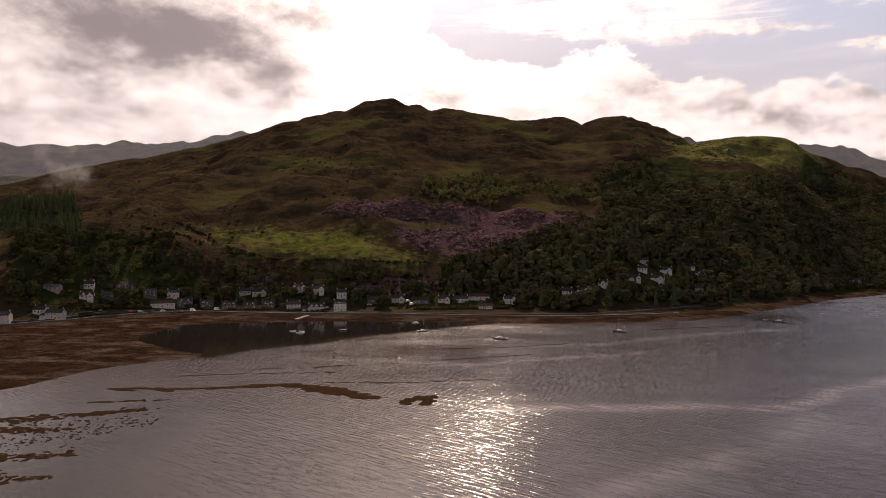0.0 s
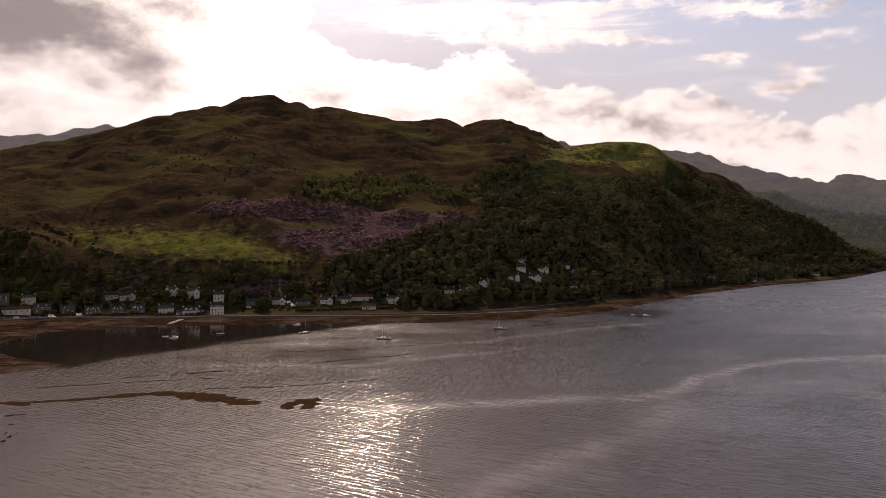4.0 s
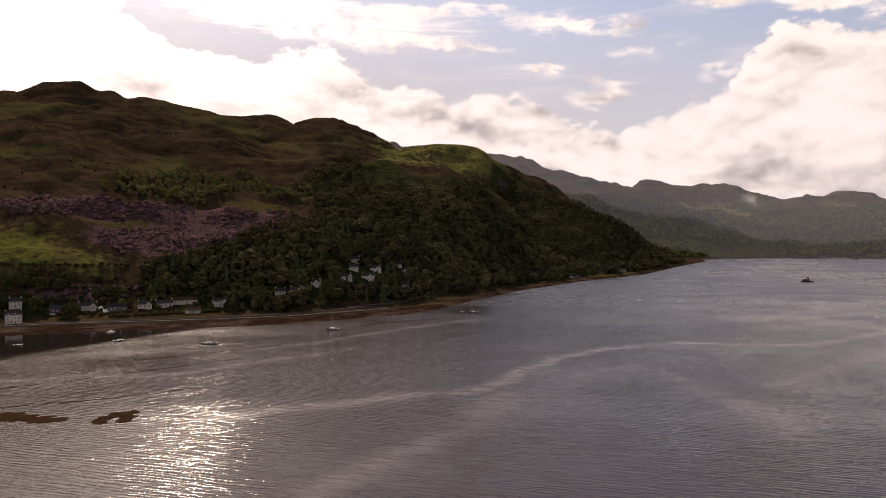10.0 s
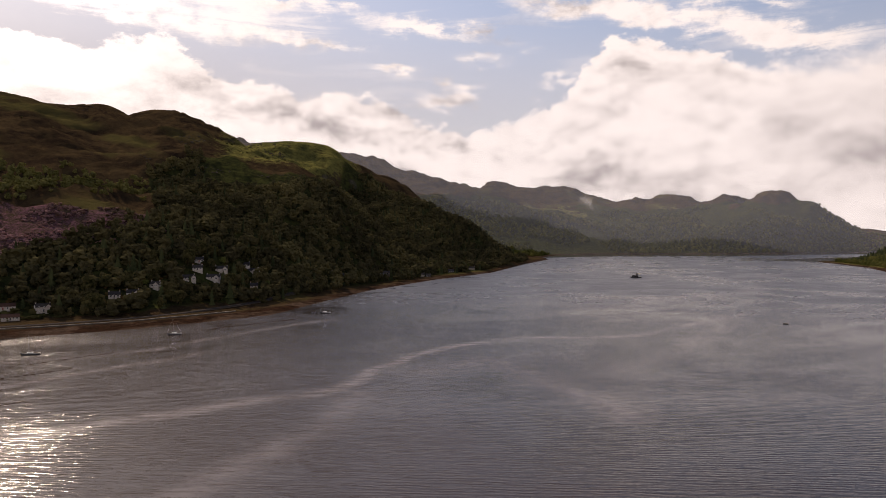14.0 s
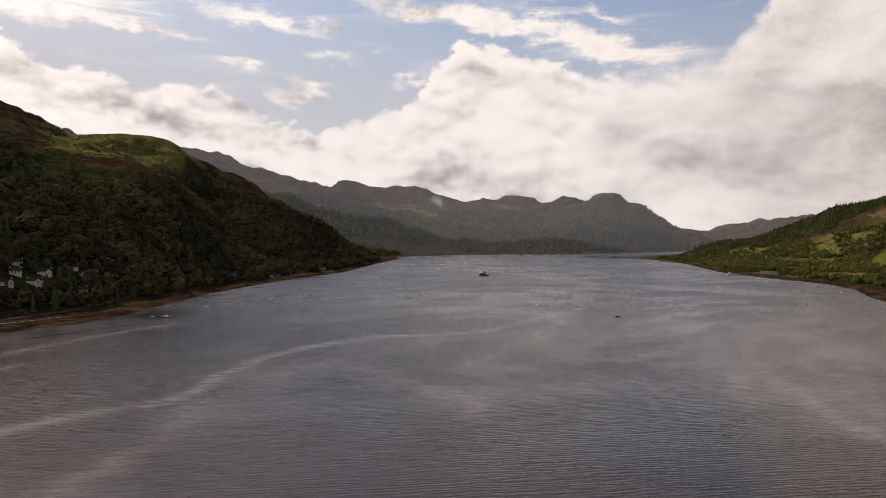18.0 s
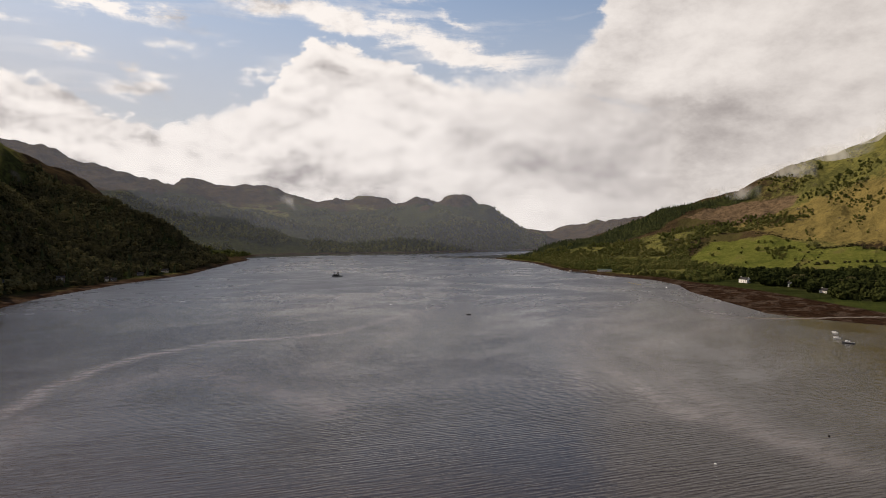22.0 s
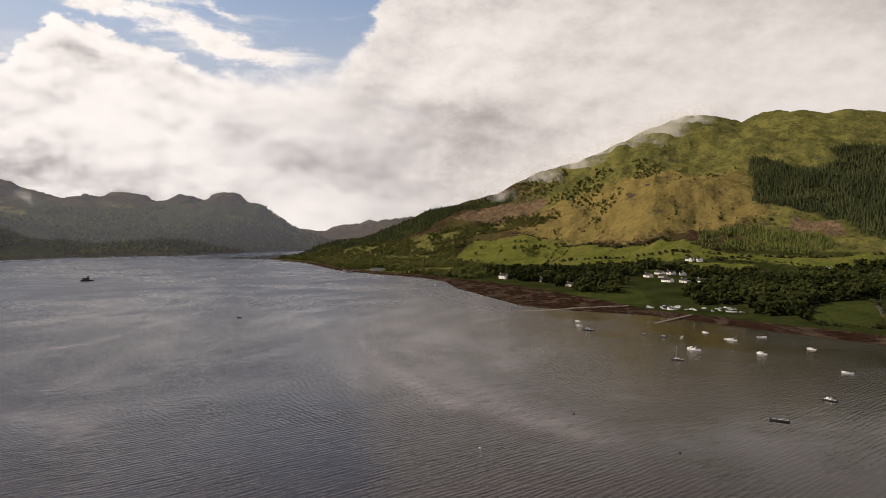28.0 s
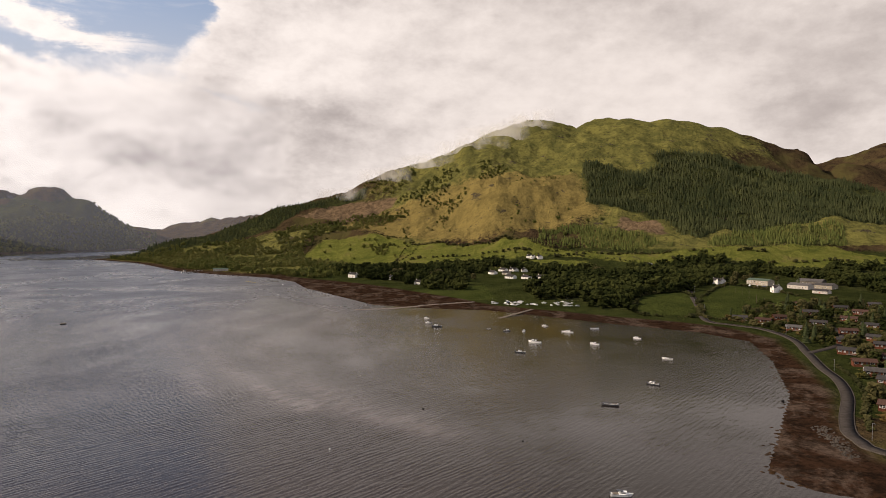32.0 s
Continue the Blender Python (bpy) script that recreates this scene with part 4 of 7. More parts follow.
def weed_patch(r, x, y, rx, ry, turn, high=0.22, rings=5, sides=22):
    """A low ragged mound of weed or mud showing above the water."""
    c, s = math.cos(turn), math.sin(turn)
    ragged = 0.72 + 0.5 * r.rand(sides)
    vs, fs = [(x, y, high)], []
    for k in range(1, rings + 1):
        u = k / rings
        for i in range(sides):
            a = 6.2832 * i / sides
            q = u * (1 + (ragged[i] - 1) * u)
            px, py = rx * q * math.cos(a), ry * q * math.sin(a)
            vs.append((x + px * c - py * s, y + px * s + py * c, high * (1 - u * u) - 0.12 * u + 0.06 * r.rand() * (1 - u)))
    for i in range(sides):
        fs.append((0, 1 + i, 1 + (i + 1) % sides))
        for k in range(rings - 1):
            a, b = 1 + k * sides, 1 + (k + 1) * sides
            j = (i + 1) % sides
            fs += [(a + i, b + i, b + j), (a + i, b + j, a + j)]
    return np.array(vs), np.array(fs)


def weed_bed(name, label, rows, seed):
    r = np.random.RandomState(seed)
    V, F, n = [], [], 0
    for x, y, rx, ry, turn in rows:
        v, f = weed_patch(r, x, y, rx, ry, radians(turn), high=min(0.34, 0.15 + 0.05 * ry))
        V.append(v), F.append(f + n)
        n += len(v)
    return tagged(new(name, mesh_of(name, np.concatenate(V), np.concatenate(F), WEED, True)), label, "seaweed", kind="stuff")


wr = np.random.RandomState(12)
SHINGLE = surface("pale_shingle", (0.12, 0.10, 0.082), (0.20, 0.17, 0.145), 1.5, 0.95, bump=0.5)
spit_line = smooth_line([(672, 78), (684, 52), (702, 28), (719, 6), (732, -20), (738, -36)], 5.0)
sv, sf = [], []
for i, (px, py) in enumerate(spit_line):
    v, f = weed_patch(wr, px + wr.normal(), py + wr.normal(), 5.5, 2.2 + wr.rand(), radians(-58), 0.5)
    v[:, 2] += np.maximum(ground_z(v[:, 0], v[:, 1]), 0.0) + 0.02
    sf.append(f + sum(len(q) for q in sv))
    sv.append(v)
tagged(new("shingle_bar", mesh_of("shingle_bar", np.concatenate(sv), np.concatenate(sf), SHINGLE, True)), "pale shingle bar along the edge of the tidal flat", "shingle", kind="stuff")
bar = smooth_line([(-150, 322), (-121, 322), (-92, 329), (-71, 330), (-52, 320), (-33, 309)], 6.0)
weed_bed("weed_bar", "long dark bar of seaweed just above the water", [(x + wr.normal() * 1.2, y + wr.normal() * 0.8, 7 + 4 * wr.rand(), (1.6 + 2.0 * wr.rand()) * (1.0 + 1.2 * (x > -75)), -8 + 10 * wr.normal()) for x, y in bar], 1)
weed_bed("weed_patch", "round dark patch of seaweed in the shallows", [(-11.5 + wr.normal() * 3.2, 300.5 + wr.normal() * 3.6, 3.4 + wr.rand() * 2, 2.0 + wr.rand() * 1.8, wr.rand() * 90) for _ in range(14)], 2)
rows = []
for (ax, ay), (bx, by), many, wide in (((-178, 265), (-120, 287), 150, 3.0), ((-165, 255), (-138, 257), 60, 2.2), ((-150, 224), (-124, 229), 60, 2.6), ((-150, 297), (-118, 302), 26, 0.8), ((-140, 205), (-120, 207), 36, 2.4)):
    for _ in range(many):
        u = wr.rand() ** 1.3
        rows.append((ax + (bx - ax) * u + wr.normal() * 2, ay + (by - ay) * u + wr.normal() * wide * (1.1 - 0.7 * u), 0.8 + 3.2 * wr.rand() ** 2, 0.7 + 1.6 * wr.rand() ** 2, wr.normal() * 18 + 15))
while len(rows) < 900:
    x, y = wr.uniform(-180, -78), wr.uniform(165, 290)
    if inside(np.array([x]), np.array([y]), [(-170, 258), (-112, 284), (-72, 185), (-124, 165), (-190, 200)])[0] and fbm(np.array([x]), np.array([y]), 30, 3, 6)[0] + 0.022 * (-x - 122) > -0.05:
        rows.append((x, y, 0.4 + 1.3 * wr.rand() ** 3, 0.35 + 0.8 * wr.rand() ** 3, wr.normal() * 25 + 10))
weed_bed("weed_beds", "scattered brown seaweed beds in the shallow head of the loch", rows, 3)
weed_bed("weed_bar", "thin streak of weed off the wooded shore", [(158 + 9 * k + wr.normal(), 519 + 2.2 * k, 6 + 3 * wr.rand(), 0.8 + 0.6 * wr.rand(), 12) for k in range(9)], 4)
for line, thick, seed in (([(-95, 370), (-70, 374), (-35, 383), (5, 397), (48, 412)], 0.55, 6), ([(-60, 336), (-40, 337), (-10, 338), (22, 345)], 0.5, 7), ([(-130, 352), (-100, 356), (-60, 360)], 0.6, 8), ([(-20, 430), (30, 436), (80, 452)], 0.5, 9)):
    run = smooth_line(line, 6.0)
    weed_bed("weed_bar", "thin dark streak of weed in the ebbing shallows", [(x + wr.normal() * 1.5, y + wr.normal() * 0.5, 4 + 4 * wr.rand(), thick * (0.6 + 0.9 * wr.rand()), 14 + 6 * wr.normal()) for x, y in run if wr.rand() < 0.85], seed)
edge_rows = []
for a, b in zip(LOW_WEST[14:], LOW_WEST[15:] + [LOW_HEAD[0]]):
    for k in range(22):
        t = k / 22
        edge_rows.append((a[0] + (b[0] - a[0]) * t + wr.normal() * 2.0, a[1] + (b[1] - a[1]) * t + wr.normal() * 3.0, 0.8 + 1.6 * wr.rand() ** 2, 0.5 + 0.8 * wr.rand(), wr.rand() * 180))
weed_bed("weed_fringe", "dark fringe of wrack along the low water line", edge_rows, 5)


# ---------------------------------------------------------------- kit for the things
def bm_mesh(name, bm, material, smooth=False):
    me = bpy.data.meshes.new(name)
    bm.to_mesh(me)
    bm.free()
    me.materials.append(material)
    for p in me.polygons:
        p.use_smooth = smooth
    return me


def part(name, shape, material, parent, label="", at=None):
    """Links a bmesh, or a mesh already made, as one part under a thing or under a part."""
    me = shape if isinstance(shape, bpy.types.Mesh) else bm_mesh(name, shape, material)
    ob = new(name, me)
    ob.parent = parent
    if at is not None:
        ob.matrix_basis = at
    if label:
        ob["label"] = label
    return ob


def thing(name, label, category, group="", m=None):
    ob = new(name)
    ob.empty_display_size = 0.3
    if m is not None:
        ob.matrix_basis = m
    return tagged(ob, label, category, group)


def box(w, d, h, x=0.0, y=0.0, z=0.0, bevel=0.0, bm=None):
    """A block standing on z, centred on x and y."""
    bm = bm or bmesh.new()
    r = bmesh.ops.create_cube(bm, size=1.0, matrix=Matrix.Translation((x, y, z + h / 2)) @ Matrix.Diagonal((w, d, h, 1)))
    if bevel:
        edges = {e for v in r["verts"] for e in v.link_edges}
        bmesh.ops.bevel(bm, geom=list(edges), offset=bevel, segments=1, affect="EDGES")
    return bm


def prism(outline, length, bm=None, x=0.0):
    """An outline in y and z, drawn out along x about its middle."""
    bm = bm or bmesh.new()
    a = [bm.verts.new((x - length / 2, y, z)) for y, z in outline]
    b = [bm.verts.new((x + length / 2, y, z)) for y, z in outline]
    n = len(outline)
    bm.faces.new(a[::-1]), bm.faces.new(b)
    for i in range(n):
        bm.faces.new((a[i], a[(i + 1) % n], b[(i + 1) % n], b[i]))
    bmesh.ops.recalc_face_normals(bm, faces=bm.faces)
    return bm


def tube(r0, r1, h, sides=8, bm=None, at=None):
    bm = bm or bmesh.new()
    bmesh.ops.create_cone(bm, cap_ends=True, segments=sides, radius1=r0, radius2=r1, depth=h, matrix=(at or Matrix()) @ Matrix.Translation((0, 0, h / 2)))
    return bm


HARL = surface("white_harling", (0.34, 0.305, 0.27), (0.52, 0.475, 0.43), 1.5, 0.9, bump=0.2, random_tone=0.10)
WHITEWASH = surface("whitewash", (0.62, 0.59, 0.55), (0.80, 0.77, 0.73), 1.5, 0.9, bump=0.2)
CREAM = surface("cream_render", (0.24, 0.21, 0.17), (0.36, 0.32, 0.26), 1.5, 0.9, bump=0.2, random_tone=0.15)
STONE = surface("grey_stone", (0.075, 0.066, 0.057), (0.15, 0.132, 0.114), 0.7, 0.9, bump=0.7, random_tone=0.15)
SLATE = surface("slate", (0.028, 0.026, 0.026), (0.058, 0.054, 0.053), 0.6, 0.8, bump=0.5, random_tone=0.2)
TILE = surface("brown_tile", (0.045, 0.027, 0.022), (0.080, 0.048, 0.038), 0.6, 0.8, bump=0.5, random_tone=0.2)
FELT = surface("grey_roof_sheet", (0.060, 0.056, 0.054), (0.105, 0.098, 0.095), 1.2, 0.8, bump=0.2, random_tone=0.3)
GREEN_ROOF = surface("green_roof_sheet", (0.05, 0.075, 0.055), (0.085, 0.11, 0.085), 1.2, 0.7, bump=0.2)
TIMBER = surface("stained_timber", (0.075, 0.028, 0.017), (0.13, 0.050, 0.030), 0.8, 0.8, bump=0.4, random_tone=0.3)
DECK = surface("weathered_deck", (0.11, 0.09, 0.075), (0.20, 0.17, 0.14), 0.6, 0.85, bump=0.4)
WHITE = surface("white_paint", (0.70, 0.70, 0.69), (0.82, 0.82, 0.81), 0.6, 0.5)
DARKPAINT = surface("dark_paint", (0.022, 0.025, 0.032), (0.045, 0.048, 0.058), 0.8, 0.4)
DOOR_RED = surface("red_door_paint", (0.20, 0.03, 0.025), (0.26, 0.045, 0.035), 0.5, 0.5)
PANE = glass("window_glass", (0.018, 0.021, 0.026))
POT = surface("clay", (0.28, 0.13, 0.08), (0.36, 0.18, 0.11), 0.3, 0.9)
METAL = surface("dull_metal", (0.32, 0.32, 0.33), (0.45, 0.45, 0.46), 0.4, 0.45, 0.8)
RUBBER = surface("rubber", (0.012, 0.012, 0.013), (0.025, 0.025, 0.026), 0.2, 0.85)
ASPHALT = surface("asphalt", (0.048, 0.043, 0.040), (0.078, 0.071, 0.066), 1.5, 0.85, bump=0.2)
KERB = surface("kerb_stone", (0.20, 0.19, 0.175), (0.31, 0.29, 0.27), 0.8, 0.9, bump=0.4)
YELLOW = surface("yellow_plastic", (0.50, 0.36, 0.04), (0.60, 0.44, 0.06), 0.4, 0.6)
CARS = [surface(n + "_car_paint", a, b, 1.0, 0.28) for n, a, b in (("silver", (0.42, 0.42, 0.43), (0.5, 0.5, 0.51)), ("red", (0.34, 0.025, 0.02), (0.42, 0.035, 0.03)), ("blue", (0.03, 0.05, 0.13), (0.04, 0.07, 0.17)), ("white", (0.7, 0.7, 0.7), (0.78, 0.78, 0.78)), ("black", (0.014, 0.014, 0.016), (0.02, 0.02, 0.023)))]


def window_meshes(w, h):
    f = bmesh.new()
    xs, zs = (-w / 2 - 0.1, -w / 2, -0.03, 0.03, w / 2, w / 2 + 0.1), (-0.12, 0, h * 0.5 - 0.03, h * 0.5 + 0.03, h, h + 0.1)
    grid = [[f.verts.new((x, 0.06, z)) for z in zs] for x in xs]
    bars = [f.faces.new((grid[i][j], grid[i + 1][j], grid[i + 1][j + 1], grid[i][j + 1])) for i in range(5) for j in range(5) if i in (0, 2, 4) or j in (0, 2, 4)]
    grown = bmesh.ops.extrude_face_region(f, geom=bars)
    bmesh.ops.translate(f, verts=[v for v in grown["geom"] if isinstance(v, bmesh.types.BMVert)], vec=(0, -0.12, 0))
    bmesh.ops.recalc_face_normals(f, faces=f.faces)
    p = box(w, 0.05, h, 0, 0.02, 0)
    return bm_mesh("window", f, WHITE), bm_mesh("pane", p, PANE)


WIN_TALL, WIN_WIDE, WIN_SMALL = window_meshes(1.0, 1.45), window_meshes(1.9, 1.25), window_meshes(0.75, 0.9)


def add_window(parent, kind, x, y, z, turn=0.0):
    f = part("window", kind[0], None, parent, at=pose(x, y, z, 0, 0, turn))
    part("pane", kind[1], None, f)


def house(x, y, face, width=11.0, depth=7.5, eaves=5.0, rise=2.8, storeys=2, bays=3, wall=HARL, roof=SLATE, chimneys=2, dormers=0, gable=False, wing=False, label="", group="", category="house"):
    """A house whose front looks along the bearing face (degrees clockwise from north)."""
    turn = 180 - face
    c, s = math.cos(radians(turn)), math.sin(radians(turn))
    foot = [(x + u * c - v * s, y + u * s + v * c) for u in (-width / 2, width / 2) for v in (-depth / 2, depth / 2)]
    zs = [float(ground_z(*p)) for p in foot]
    z0 = max(0.5 * (min(zs) + max(zs)), 1.6)
    top = thing("house", label, category, group, pose(x, y, z0, 0, 0, turn))
    sink = z0 - min(zs) + 1.2
    half = depth / 2
    shell = prism([(-half, -sink), (half, -sink), (half, eaves), (0, eaves + rise), (-half, eaves)], width)
    part("wall", shell, wall, top)
    t, over = 0.16, 0.35
    slope = rise / half
    out = [(-half - over, eaves - slope * over), (0, eaves + rise), (half + over, eaves - slope * over), (half + over, eaves - slope * over + t * 1.2), (0, eaves + rise + t * 1.4), (-half - over, eaves - slope * over + t * 1.2)]
    part("roof", prism(out, width + 0.5), roof, top)
    part("ridge_cap", prism([(-0.16, eaves + rise + 0.16), (0, eaves + rise + 0.34), (0.16, eaves + rise + 0.16)], width + 0.55), roof, top)
    for k in range(chimneys):
        ch = part("chimney", box(0.85, 0.6, 1.5, bevel=0.04), wall, top, at=pose((-1 if k == 0 else 1) * (width / 2 - 0.5), 0, eaves + rise - 0.4))
        part("chimney_pot", tube(0.14, 0.11, 0.45, 6), POT, ch, at=pose(-0.2, 0, 1.5))
        part("chimney_pot", tube(0.14, 0.11, 0.45, 6), POT, ch, at=pose(0.2, 0, 1.5))
    kind = WIN_TALL if eaves / storeys > 2.3 else WIN_SMALL
    if bays <= 3 and storeys == 1:
        kind = WIN_WIDE
    for st in range(storeys):
        for b in range(bays):
            bx = (b + 0.5) / bays * (width - 1.2) - (width - 1.2) / 2
            if st == 0 and b == bays // 2:
                d = part("door", box(0.95, 0.12, 2.05, bevel=0.02), DOOR_RED if (int(abs(x)) % 3 == 0) else DARKPAINT, top, "painted front door", at=pose(bx, -half - 0.03, 0.1))
                part("door_frame", box(1.2, 0.1, 0.14, 0, 0, 2.08), WHITE, d)
                continue
            add_window(top, kind, bx, -half - 0.03, st * 2.65 + 0.85)
    for side in (-1, 1):
        add_window(top, WIN_SMALL, side * (width / 2 + 0.03), 0.4, (storeys - 1) * 2.6 + 0.9, 90 * side)
    for k in range(dormers):
        dx = (k + 0.5) / dormers * (width - 2) - (width - 2) / 2
        dm = part("dormer", prism([(-0.9, 0), (0.9, 0), (0.9, 1.2), (0, 1.95), (-0.9, 1.2)], 2.2), wall, top, at=pose(dx, -half + 0.75, eaves + 0.35, 0, 0, 90))
        part("dormer_roof", prism([(-1.1, 1.06), (0, 1.98), (1.1, 1.06), (1.1, 1.2), (0, 2.14), (-1.1, 1.2)], 2.45), roof, dm)
        add_window(dm, WIN_SMALL, -1.12, 0, 0.15, -90)
    if gable:
        gb = part("gable_wing", prism([(-2.2, -sink), (2.2, -sink), (2.2, eaves), (0, eaves + rise * 0.9), (-2.2, eaves)], 3.0), wall, top, at=pose(width * 0.27, -half - 0.6, 0, 0, 0, 90))
        part("wing_roof", prism([(-2.55, eaves - 0.35), (0, eaves + rise * 0.9 + 0.02), (2.55, eaves - 0.35), (2.55, eaves - 0.15), (0, eaves + rise * 0.9 + 0.24), (-2.55, eaves - 0.15)], 3.3), roof, gb)
        add_window(gb, WIN_WIDE if storeys == 1 else WIN_TALL, -1.53, 0, 0.9, -90)
    if wing:
        wg = part("side_wing", prism([(-half * 0.75, -sink), (half * 0.75, -sink), (half * 0.75, eaves * 0.55), (0, eaves * 0.55 + 1.5), (-half * 0.75, eaves * 0.55)], 5.0), wall, top, at=pose(-width / 2 - 2.45, 0.4, 0))
        part("wing_roof", prism([(-half * 0.75 - 0.3, eaves * 0.55 - 0.12), (0, eaves * 0.55 + 1.52), (half * 0.75 + 0.3, eaves * 0.55 - 0.12), (half * 0.75 + 0.3, eaves * 0.55 + 0.08), (0, eaves * 0.55 + 1.74), (-half * 0.75 - 0.3, eaves * 0.55 + 0.08)], 5.2), roof, wg)
        add_window(wg, WIN_SMALL, 0, -half * 0.75 - 0.03, 0.9)
    return top


BUILT = []      # places taken by houses, for the trees to keep clear of


def face_loch(x, y, off=0.0):
    return (math.degrees(math.atan2(-x, -y)) + off) % 360


# ---------------------------------------------------------------- the village on the east shore
E_LABEL = {"w": "white harled house with a dark slate roof", "c": "cream rendered house with a slate roof", "g": "grey stone house with a slate roof and gables", "l": "long low white building with brown roof", "s": "plain farm shed with a grey sheet roof"}
# x, y, kind, width, eaves, storeys, bays, dormers, gable, turn off the loch
EAST_HOUSES = [
    (-336, 522, "w", 20, 5.2, 2, 6, 0, 0, 20), (-306, 549, "w", 13, 6.2, 2, 4, 0, 0, 28), (-322, 556, "w", 9, 3.0, 1, 3, 0, 0, 28), (-330, 588, "s", 13, 2.6, 1, 3, 0, 0, 30), (-303, 592, "w", 11, 2.9, 1, 3, 2, 1, 10), (-290, 602, "g", 10, 2.9, 1, 3, 0, 1, 0),
    (-284, 619, "g", 13, 5.6, 2, 3, 0, 1, -60), (-262, 622, "g", 11, 5.4, 2, 3, 0, 0, 0), (-246, 610, "l", 20, 3.6, 1, 5, 0, 0, 0), (-246, 634, "w", 10, 4.6, 2, 4, 0, 0, 5), (-231, 622, "g", 13, 5.2, 2, 3, 2, 0, 0), (-212, 624, "g", 11, 4.6, 2, 3, 2, 1, 0),
    (-191, 620, "g", 13, 4.4, 2, 4, 3, 0, 0), (-172, 620, "g", 11, 4.4, 2, 3, 2, 0, 0), (-156, 621, "g", 11, 4.4, 2, 3, 2, 0, 0), (-132, 614, "w", 12, 5.8, 2, 4, 0, 0, 0), (-111, 610, "w", 14, 4.2, 2, 4, 3, 0, 0), (-90, 608, "w", 11, 8.2, 3, 4, 0, 0, 0),
    (-94, 645, "w", 9, 5.4, 2, 3, 0, 0, 0), (-136, 655, "w", 8, 4.6, 2, 2, 0, 1, -25), (-117, 652, "w", 11, 4.8, 2, 3, 0, 1, 0), (-186, 653, "c", 11, 3.2, 1, 3, 0, 0, 0), (-172, 651, "c", 13, 3.4, 1, 3, 0, 1, 0), (-308, 606, "w", 8, 3.4, 1, 3, 0, 0, 10),
    (-62, 634, "g", 14, 3.0, 1, 4, 0, 1, 0), (-42, 638, "w", 14, 3.2, 1, 4, 0, 1, 0), (-20, 633, "g", 14, 3.0, 1, 4, 0, 0, 0), (1, 636, "w", 11, 3.0, 1, 3, 0, 1, 0), (16, 636, "w", 14, 3.2, 1, 4, 0, 0, 0), (33, 642, "l", 20, 3.0, 1, 6, 0, 0, 0), (38, 618, "l", 12, 2.6, 1, 5, 0, 0, 0), (61, 634, "w", 11, 4.6, 2, 3, 0, 1, -10),
    (116, 649, "w", 11, 3.0, 1, 3, 0, 0, 0), (131, 650, "w", 12, 3.4, 1, 3, 0, 1, 0), (153, 663, "w", 10, 5.2, 2, 2, 0, 1, 25), (186, 678, "w", 14, 4.4, 2, 4, 2, 1, -15), (199, 694, "w", 11, 3.4, 1, 3, 0, 0, 0), (204, 706, "w", 10, 5.0, 2, 3, 0, 0, 0), (211, 683, "w", 15, 4.6, 2, 4, 0, 1, 10), (224, 699, "w", 14, 5.0, 2, 4, 0, 1, 0),
    (256, 719, "w", 10, 4.4, 2, 3, 0, 0, 0), (262, 712, "w", 13, 4.6, 2, 3, 0, 1, 25), (251, 681, "c", 9, 3.0, 1, 2, 0, 0, 0), (386, 787, "c", 10, 3.4, 1, 3, 0, 0, 0), (418, 806, "w", 11, 3.4, 1, 3, 0, 0, 0), (508, 858, "w", 17, 6.2, 2, 4, 0, 1, 0), (586, 884, "c", 16, 4.2, 2, 4, 0, 0, 0), (754, 974, "c", 15, 4.6, 2, 4, 0, 0, 0), (596, 876, "w", 9, 2.8, 1, 2, 0, 0, 0), (686, 942, "w", 11, 3.4, 1, 3, 0, 0, 0)]
for hx, hy, kind, wid, eav, st, bays, dorm, gab, off in EAST_HOUSES:
    if hx > 100:
        st, eav, dorm, wid, kind = 1, min(eav, 2.7), 0, wid * 0.85, "g" if hx > 300 and kind == "w" else kind
    house(hx, hy, face_loch(hx, hy, off), wid, 6.6 if eav < 4 else 7.6, eav * (0.86 if st > 1 else 0.95), 2.0 if kind in "ls" else 2.3, st, bays, {"w": HARL, "c": CREAM, "g": STONE, "l": HARL, "s": CREAM}[kind], {"l": TILE, "s": FELT}.get(kind, SLATE),
          0 if kind in "sl" else 2, dorm, bool(gab), kind == "w" and st == 2 and wid > 12, E_LABEL[kind] + (", gabled" if gab else ", dormers" if dorm else ""), "village houses on the east shore", "shed" if kind == "s" else "house")
    BUILT.append((hx, hy, wid * 0.62))

